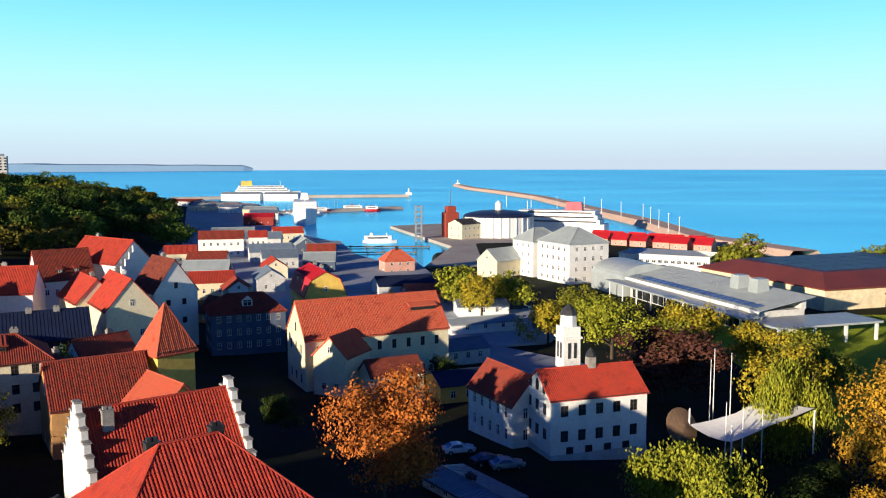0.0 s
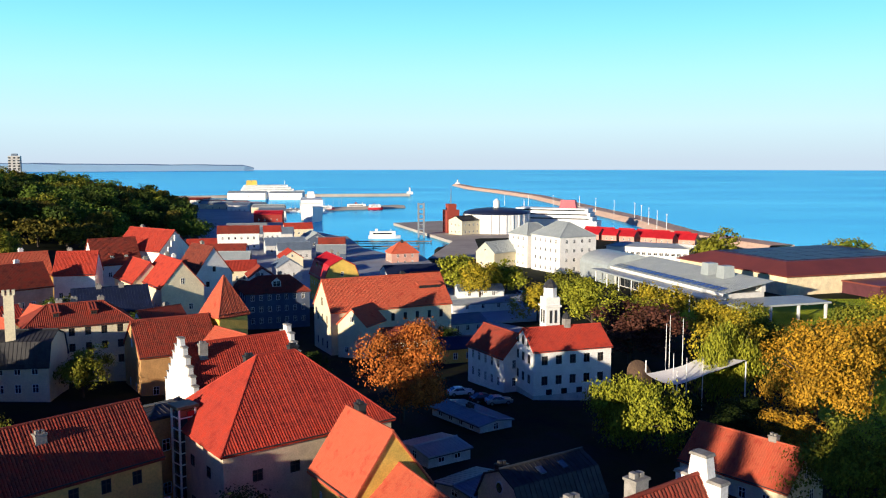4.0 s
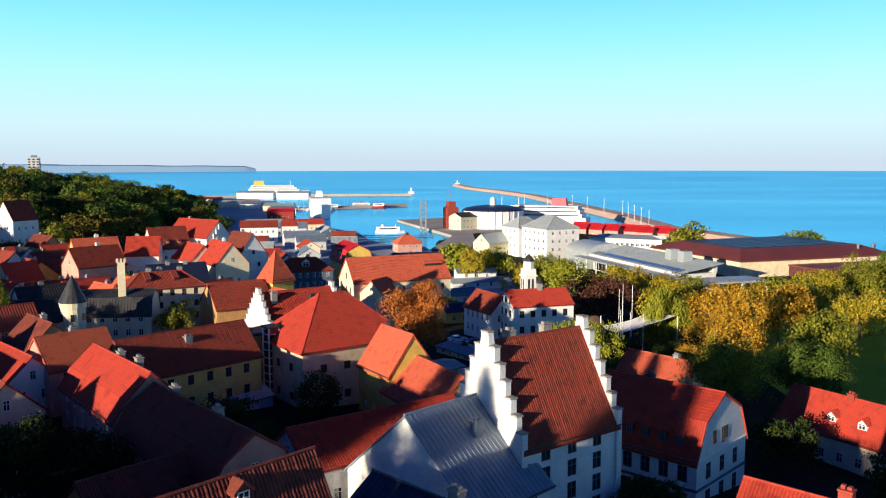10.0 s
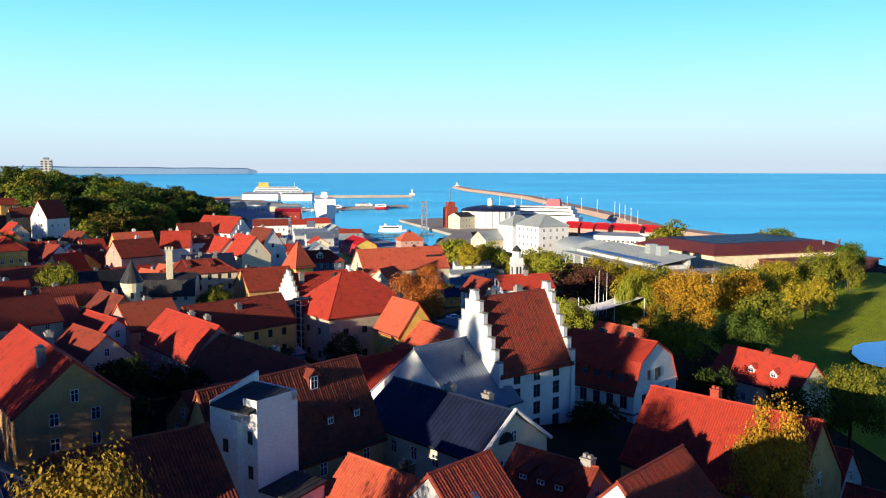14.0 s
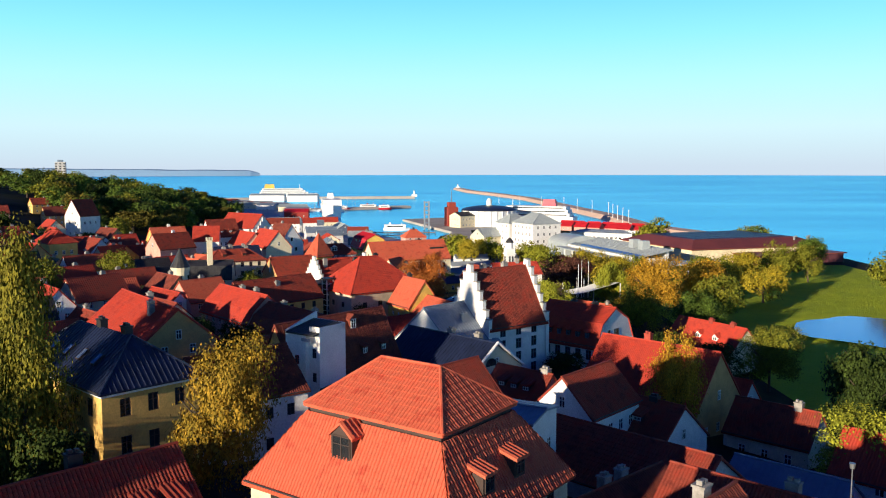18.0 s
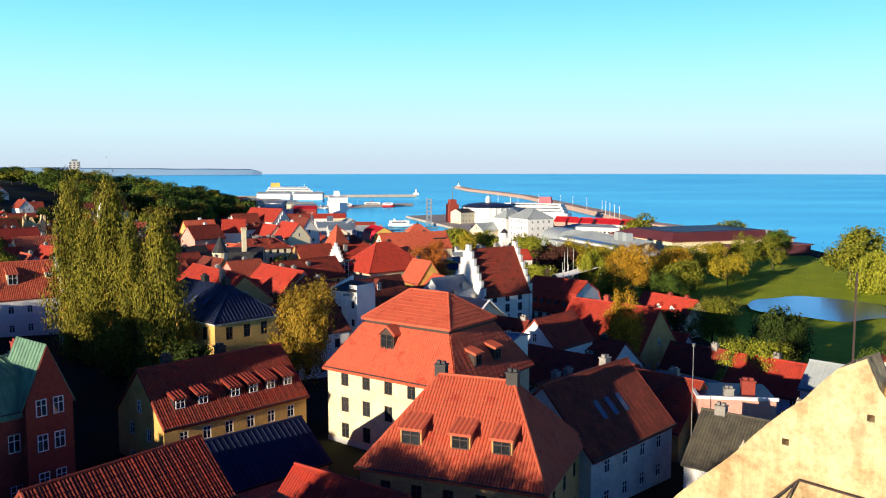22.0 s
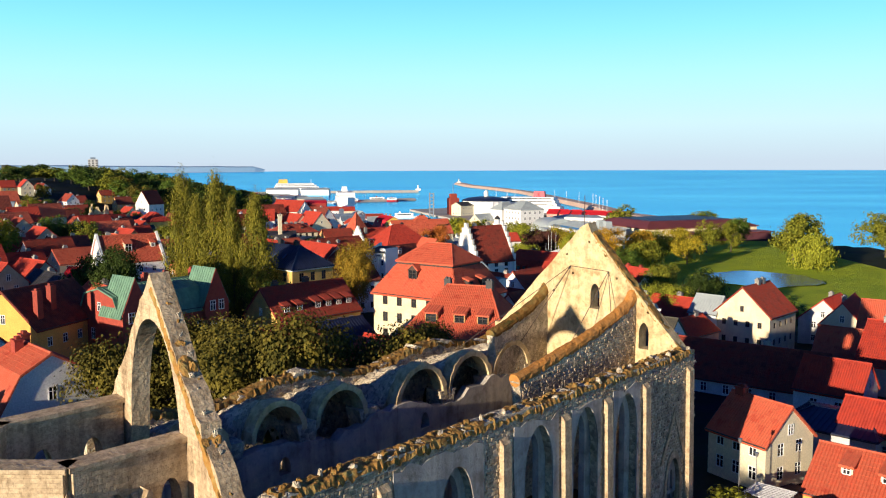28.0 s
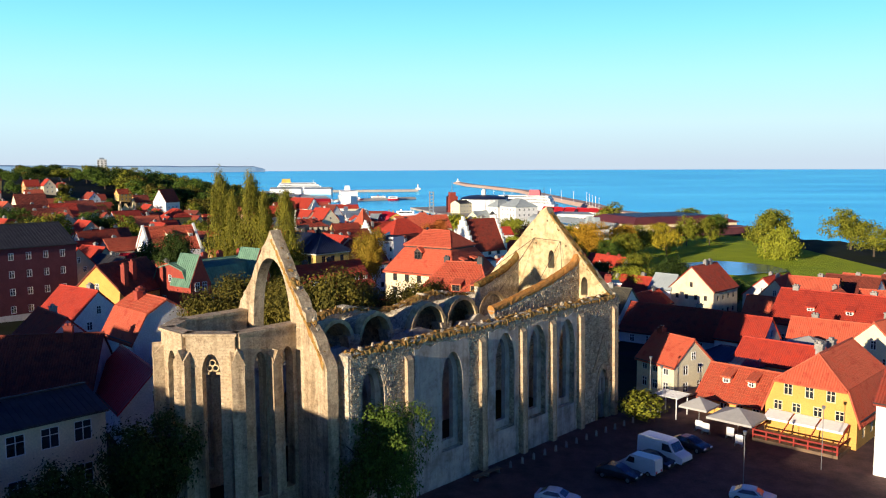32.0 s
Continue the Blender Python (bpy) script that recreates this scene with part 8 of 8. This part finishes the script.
def car(x, y, yaw, paint, label, van=False, z=None, size=1.0):
    z = ground_z(x, y) if z is None else z
    s = thing("van" if van else "car", pose(x, y, z, 0, 0, yaw) @ Matrix.Scale(size, 4), label, "van" if van else "car", "parked vehicles")
    L, W, H = (5.6, 2.0, 2.45) if van else (4.4, 1.8, 1.45)

    def half_at(z):
        """Half the width at a height: sides lean in above the waist."""
        return W / 2 * (1 - (0.1 if van else 0.26) * max(0.0, z - (1.15 if van else 0.88)) / (H - 0.88)) - (0.05 if z < 0.4 else 0)

    def loft(o):
        sh = Shape()
        n = len(o)
        sh.v = [(x, -half_at(z), z) for x, z in o] + [(x, half_at(z), z) for x, z in o]
        sh.f = [tuple(range(n)), tuple(range(2 * n - 1, n - 1, -1))] + [((i + 1) % n, i, i + n, (i + 1) % n + n) for i in range(n)]
        return sh

    if van:
        o = [(-L / 2, 0.32), (L / 2 - 0.1, 0.32), (L / 2, 0.6), (L / 2 - 0.04, 0.98), (L / 2 - 0.35, 1.12), (L / 2 - 0.98, 1.3), (L / 2 - 1.62, 2.22), (L / 2 - 2.0, 2.42), (-L / 2 + 0.35, H), (-L / 2 + 0.06, 2.3)]
    else:
        o = [(-L / 2 + 0.08, 0.3), (L / 2 - 0.12, 0.3), (L / 2, 0.5), (L / 2 - 0.05, 0.72), (L / 2 - 0.45, 0.86), (L / 2 - 1.15, 0.95), (L / 2 - 1.85, 1.36), (L / 2 - 2.3, H), (-L / 2 + 1.2, 1.42), (-L / 2 + 0.42, 1.0), (-L / 2 + 0.05, 0.92), (-L / 2, 0.6)]
    piece("body", cached(("carbody", van, paint.name), lambda: loft(o).mesh("body", paint)), s)

    def glazing():
        sh = Shape()
        if van:
            screen, side = ((L / 2 - 1.02, 1.36), (L / 2 - 1.58, 2.16)), [(L / 2 - 1.2, 1.34), (L / 2 - 1.72, 2.08), (L / 2 - 2.5, 2.1), (L / 2 - 2.5, 1.34)]
        else:
            screen, side = ((L / 2 - 1.2, 0.98), (L / 2 - 1.83, 1.35)), [(L / 2 - 1.5, 0.97), (L / 2 - 1.98, 1.34), (-L / 2 + 1.3, 1.35), (-L / 2 + 0.75, 0.99)]
            (xa, za), (xb, zb) = (-L / 2 + 1.12, 1.39), (-L / 2 + 0.48, 1.03)
            sh.add([(xa - 0.03, -half_at(za) * 0.86, za + 0.02), (xb - 0.03, -half_at(zb) * 0.86, zb + 0.02), (xb - 0.03, half_at(zb) * 0.86, zb + 0.02), (xa - 0.03, half_at(za) * 0.86, za + 0.02)], [(0, 3, 2, 1)])
        (xa, za), (xb, zb) = screen
        sh.add([(xa + 0.03, -half_at(za) * 0.88, za + 0.02), (xa + 0.03, half_at(za) * 0.88, za + 0.02), (xb + 0.03, half_at(zb) * 0.88, zb + 0.02), (xb + 0.03, -half_at(zb) * 0.88, zb + 0.02)], [(0, 1, 2, 3)])
        for k in (-1, 1):
            sh.add([(x, k * (half_at(z) + 0.012), z) for x, z in side], [(0, 1, 2, 3) if k > 0 else (3, 2, 1, 0)])
        return sh.mesh("window", GLASS)
    piece("window", cached(("carglass", van), glazing), s)
    piece("bumper", cached(("bumper", van), lambda: Shape().box(L / 2 - 0.14, L / 2 + 0.03, -W * 0.46, W * 0.46, 0.34, 0.52).box(-L / 2 - 0.04, -L / 2 + 0.12, -W * 0.46, W * 0.46, 0.34, 0.52).mesh("bumper", RUBBER)), s)
    for sx in (-0.31, 0.31):
        for sy in (-1, 1):
            wh = piece("wheel", wheel_mesh(0.33, 0.22), s, Matrix.Translation((sx * L, sy * (W / 2 - 0.08), 0.33)))
            piece("rim", cached("rim", lambda: Shape().tube((0, -0.125, 0), (0, 0.125, 0), 0.2, 10).mesh("rim", STEEL)), wh)
    for sy in (-0.6, 0.6):
        piece("headlight", cached(("hl", van), lambda: Shape().box(L / 2 - 0.03, L / 2 + 0.03, -0.2, 0.2, 0.6, 0.78).mesh("headlight", WHITEPAINT)), s, Matrix.Translation((0, sy, 0)))
        piece("tail_light", cached(("tl", van), lambda: Shape().box(-L / 2 - 0.03, -L / 2 + 0.03, -0.15, 0.15, 0.6, 0.85).mesh("tail_light", SHEET_RED)), s, Matrix.Translation((0, sy, 0)))
    return s


CARWHITE = material("white_car_paint", (0.75, 0.76, 0.78), (0.72, 0.73, 0.75), rough=0.25, spec=0.6)
CARDARK = material("black_car_paint", (0.02, 0.022, 0.03), (0.03, 0.03, 0.035), rough=0.25, spec=0.6)
CARBLUE = material("silver_blue_car_paint", (0.3, 0.36, 0.42), (0.26, 0.3, 0.36), rough=0.3, metal=0.4)
SQ = 10.64
car(20.9, -169.2, -47, CARWHITE, "tall white delivery van parked on the square", True, SQ)
car(17.5, -172.7, 136, CARWHITE, "small white van parked on the square", True, SQ, 0.78)
car(19.3, -171.0, -44, CARDARK, "black car between two vans", False, SQ)
car(14.9, -174.5, -36, CARDARK, "black car on the square", False, SQ)
car(24.7, -166.0, -50, CARDARK, "dark car behind the vans", False, SQ)
car(7.9, -180.6, -25, CARWHITE, "white hatchback on the square", False, SQ, 0.92)
car(26.3, -180.4, -28, CARWHITE, "white saloon with roof bar on the square", False, SQ, 0.92)
for x, y, p, yaw in ((1.9, 110.0, CARWHITE, 15), (5.6, 104.2, CARDARK, 20), (7.9, 102.4, CARBLUE, 15), (-4, 138, CARWHITE, 60), (20, 220, CARDARK, 60), (24, 236, CARBLUE, 60)):
    car(x, y, yaw, p, "parked car in the shaded street")
for x, y in ((-66, -98), (-64.4, -82), (-63, -104), (-77.8, -58.7), (-72, -88)):
    car(x, y, 60, CARWHITE, "white car parked in the side street")

# ---- unseen houses behind the walk, added to shade the square and the ruin ----
for x, y, n, ang, h in ((-60, -208, 19.5, B, 15), (-46, -220, 19.5, B, 14.7), (-74, -196, 19.5, B, 15.2), (-31.5, -233, 20, B, 14), (-17, -246, 19.5, B, 13.4), (-30, -268, 18, A, 13), (-12, -288, 18, A, 12), (12, -300, 20, B, 11), (40, -290, 20, B, 11), (60, -262, 20, A, 10), (-92, -182, 18, B, 17)):
    zg = ground_z(x, y)
    house("tall unseen town house added to shade the square", BEIGE, TILE_DARK, *along(x, y, n, ang), 5.5, zg + h - 4, zg + h + 1.5, zg, wins=(3, 6, 2), sides="", detail=0, gable_win=False)

# ---- cafe on the square ----
terrace = thing("cafe_terrace", pose(37.5, -164.7, SQ, 0, 0, -43), "raised timber cafe terrace with red rails", "terrace")
piece("deck", Shape().box(-4.7, 4.7, -2.2, 1.95, 0, 0.35).mesh("deck", TIMBER), terrace)
for i in range(7):
    piece("post", cached("tpost", lambda: Shape().box(-0.09, 0.09, -0.09, 0.09, 0.3, 1.4).mesh("post", REDPAINT)), terrace, Matrix.Translation((-4.6 + i * 1.533, -2.1, 0)))
for z in (0.75, 1.3):
    piece("rail", cached("trail", lambda: Shape().box(-4.7, 4.7, -0.07, 0.07, -0.09, 0.09).mesh("rail", REDPAINT)), terrace, Matrix.Translation((0, -2.1, z)))
for sx in (-4.6, 4.6):
    piece("side_rail", cached("tside", lambda: Shape().box(-0.06, 0.06, -2.1, 1.9, 1.2, 1.36).mesh("side_rail", REDPAINT)), terrace, Matrix.Translation((sx, 0, 0)))
for i in range(4):
    piece("awning_arm", cached("tarm", lambda: Shape().tube((0, 1.9, 2.75), (0, -2.1, 1.35), 0.08, 6).mesh("awning_arm", REDPAINT)), terrace, Matrix.Translation((-4.5 + i * 3.0, 0, 0)))
for i in range(3):
    piece("awning", cached("tawn", lambda: Shape().add([(-1.4, 1.95, 2.9), (1.4, 1.95, 2.9), (1.4, 0.1, 2.35), (-1.4, 0.1, 2.35), (-1.4, 1.95, 2.86), (1.4, 1.95, 2.86), (1.4, 0.1, 2.31), (-1.4, 0.1, 2.31), (-1.4, 0.08, 2.1), (1.4, 0.08, 2.1)], [(0, 1, 2, 3), (7, 6, 5, 4), (3, 2, 9, 8), (0, 4, 5, 1), (1, 5, 6, 2), (0, 3, 7, 4)]).mesh("awning", CANVAS)), terrace, Matrix.Translation((-3.0 + i * 3.0, 0, 0)))
for x, y, s in ((31.6, -161.3, 2.7), (28.4, -156.8, 1.8)):
    par = thing("parasol", pose(x, y, SQ, 0, 0, -43), "large square grey parasol at the cafe", "parasol", "cafe parasols")
    piece("pole", cached("ppole", lambda: Shape().tube((0, 0, 0), (0, 0, 3.1), 0.05, 8).mesh("pole", STEEL)), par)
    piece("foot", cached("pfoot", lambda: Shape().box(-0.4, 0.4, -0.4, 0.4, 0, 0.12).mesh("foot", CHIMNEYSTONE)), par)
    piece("canopy", cached(("pcan", s), lambda: Shape().add([(-s, -s, 2.3), (s, -s, 2.3), (s, s, 2.3), (-s, s, 2.3), (0, 0, 3.3), (-s, -s, 2.05), (s, -s, 2.05), (s, s, 2.05), (-s, s, 2.05)], [(0, 1, 4), (1, 2, 4), (2, 3, 4), (3, 0, 4), (0, 5, 6, 1), (1, 6, 7, 2), (2, 7, 8, 3), (3, 8, 5, 0)]).mesh("canopy", GREYCANVAS)), par)
for x, y in ((27.5, -159.8), (28.0, -160.8), (30.3, -162.5), (30.4, -165.1)):
    sign = thing("menu_board", pose(x, y, SQ, 0, 0, -43), "white menu board standing by the cafe", "menu board", "menu boards")
    piece("board", cached("mboard", lambda: Shape().box(-0.45, 0.45, -0.04, 0.04, 0.25, 1.3).mesh("board", WHITEPAINT)), sign)
    piece("leg", cached("mleg", lambda: Shape().box(-0.45, -0.38, -0.3, 0.3, 0, 0.28).box(0.38, 0.45, -0.3, 0.3, 0, 0.28).mesh("leg", STEEL)), sign)
for x, y, h in ((12.3, -155.5, 5.2), (36.4, -172.3, 6.4), (27.0, -176, 5.0), (23.4, -152.6, 7.0), (24.6, -153.4, 6.0), (24.6, -83, 14.0)):
    post = thing("lamp_post", pose(x, y, SQ if y < -140 else 9.2), "slim pale metal lamp post", "lamp post", "lamp posts")
    piece("pole", cached(("lpole", h), lambda: Shape().tube((0, 0, -1), (0, 0, h), 0.05, 8, 0.035).mesh("pole", STEEL)), post)
    piece("head", cached(("lhead", h), lambda: Shape().tube((0, 0, h), (0, 0, h + 0.35), 0.14, 8, 0.2).mesh("head", STEEL)), post)
perg = thing("pergola", pose(25.9, -153.3, SQ, 0, 0, -43), "white slatted timber pergola by the square", "pergola")
for x in (-1.5, 1.5):
    piece("beam", cached("pgbeam", lambda: Shape().box(-0.06, 0.06, -1.6, 1.6, 2.5, 2.64).mesh("beam", WHITEPAINT)), perg, Matrix.Translation((x, 0, 0)))
    for y in (-1.45, 1.45):
        piece("post", cached("pgpost", lambda: Shape().box(-0.06, 0.06, -0.06, 0.06, 0, 2.5).mesh("post", WHITEPAINT)), perg, Matrix.Translation((x, y, 0)))
for i in range(9):
    piece("slat", cached("pgslat", lambda: Shape().box(-1.8, 1.8, -0.06, 0.06, 2.64, 2.74).mesh("slat", WHITEPAINT)), perg, Matrix.Translation((0, -1.5 + i * 0.375, 0)))
bench = thing("bench", pose(1.6, -174.0, SQ, 0, 0, 47), "long timber bench under the ruin wall", "bench")
piece("seat", Shape().box(-2, 2, -0.3, 0.3, 0.42, 0.5).mesh("seat", TIMBER), bench)
for x in (-1.7, 0, 1.7):
    piece("leg", cached("bleg", lambda: Shape().box(-0.06, 0.06, -0.28, 0.28, 0, 0.42).mesh("leg", STEEL)), bench, Matrix.Translation((x, 0, 0)))
for i in range(16):
    bol = thing("bollard", pose(4.2 + i * 1.35, -171.5 + i * 1.25, SQ), "short pale stone bollard on the square", "bollard", "bollards")
    piece("post", cached("bollard", lambda: Shape().tube((0, 0, 0), (0, 0, 0.6), 0.16, 10, 0.13).tube((0, 0, 0.6), (0, 0, 0.72), 0.13, 10, 0.05).mesh("post", CHIMNEYSTONE)), bol)
house("white house at the edge of the square", WHITE, TILE_DARK, 43.7, -170.9, 52.8, -179.3, 4.0, 18.4, 21.8, 10.5, wins=(2, 4, 2), detail=1)

house("rear building with flat blue metal roof", PALEGREY, SHEET_NAVY, *along(41.5, -133.5, 10, B), 5.0, 13.6, 14.6, 10.2, "hip", ridge=6, wins=(1, 3, 1), seamed=True)
house("low wing with orange-red roof", CREAM, TILE_RED, *along(46.5, -137.5, 12, B), 3.6, 13.8, 16.4, 10.3, wins=(1, 4, 1), chimneys=((0.8, 0, 0.9, CHIMNEYSTONE),))
tent = thing("yard_canopy", pose(53.5, -129.5, 10.3, 0, 0, -43), "broad pale grey canopy over a yard", "canopy")
piece("canopy", Shape().add([(-4.5, -3.5, 3.6), (4.5, -3.5, 3.6), (4.5, 3.5, 3.6), (-4.5, 3.5, 3.6), (0, 0, 5.4), (-4.5, -3.5, 3.3), (4.5, -3.5, 3.3), (4.5, 3.5, 3.3), (-4.5, 3.5, 3.3)], [(0, 1, 4), (1, 2, 4), (2, 3, 4), (3, 0, 4), (0, 5, 6, 1), (1, 6, 7, 2), (2, 7, 8, 3), (3, 8, 5, 0)]).mesh("canopy", GREYCANVAS), tent)
for x, y in ((-4.3, -3.3), (4.3, -3.3), (4.3, 3.3), (-4.3, 3.3)):
    piece("pole", cached("tentpole", lambda: Shape().tube((0, 0, -0.5), (0, 0, 3.5), 0.07, 8).mesh("pole", STEEL)), tent, Matrix.Translation((x, y, 0)))

# ---- open-air stage in the park ----
stage = thing("stage_canopy", pose(42.6, 112.5, 2.6, 0, 0, 25), "white sail canopy over an open-air stage", "canopy")
sail = Shape()
n = 10
for i in range(n + 1):
    for j in range(n + 1):
        x, y = -7.5 + 15 * i / n, -4 + 8 * j / n
        pinch = 0.78 + 0.22 * abs(2 * i / n - 1)
        sail.v.append((x, y * pinch, 2.4 + 2.6 * ((x + 7.5) / 15) ** 1.6 + 0.5 * abs(y / 4) ** 2))
sail.f = [(i * (n + 1) + j, (i + 1) * (n + 1) + j, (i + 1) * (n + 1) + j + 1, i * (n + 1) + j + 1) for i in range(n) for j in range(n)]
piece("sail", sail.mesh("sail", CANVAS), stage)
for x, y in ((-7.5, -4), (-7.5, 4), (7.5, -4), (7.5, 4)):
    piece("mast", cached("smast", lambda: Shape().tube((0, 0, -1), (0, 0, 5.2), 0.12, 8).mesh("mast", WHITEPAINT)), stage, Matrix.Translation((x, y, 0)))
shell = Shape()
for i in range(20):
    a0, a1 = i * 0.31416, (i + 1) * 0.31416
    shell.add([(0, 0, 0), (3.6 * math.cos(a0), 0.9, 3.6 * math.sin(a0)), (3.6 * math.cos(a1), 0.9, 3.6 * math.sin(a1)), (3.6 * math.cos(a0), 1.15, 3.6 * math.sin(a0)), (3.6 * math.cos(a1), 1.15, 3.6 * math.sin(a1)), (0, 0.4, 0)], [(0, 1, 2), (1, 3, 4, 2), (3, 5, 4)])
piece("shell", welded(shell.mesh("shell", TIMBER)), stage, pose(-8.6, 3.5, 3.0, -25, 0, 5) @ Matrix.Scale(0.75, 4), "leaning round timber sound shell")
for x, y, h in ((37.5, 108, 9), (39.4, 107, 8.6), (42.6, 108.6, 8), (40.5, 124, 11), (42, 127, 12), (43.6, 124, 12)):
    fp = thing("flagpole", pose(x, y, 1.0), "bare white flagpole in the park", "flagpole", "flagpoles")
    piece("pole", cached(("fpole", h), lambda: Shape().tube((0, 0, -1), (0, 0, h), 0.1, 8, 0.05).mesh("pole", WHITEPAINT)), fp)
    piece("finial", cached(("ffin", h), lambda: Shape().tube((0, 0, h), (0, 0, h + 0.2), 0.1, 8, 0.02).mesh("finial", STEEL)), fp)
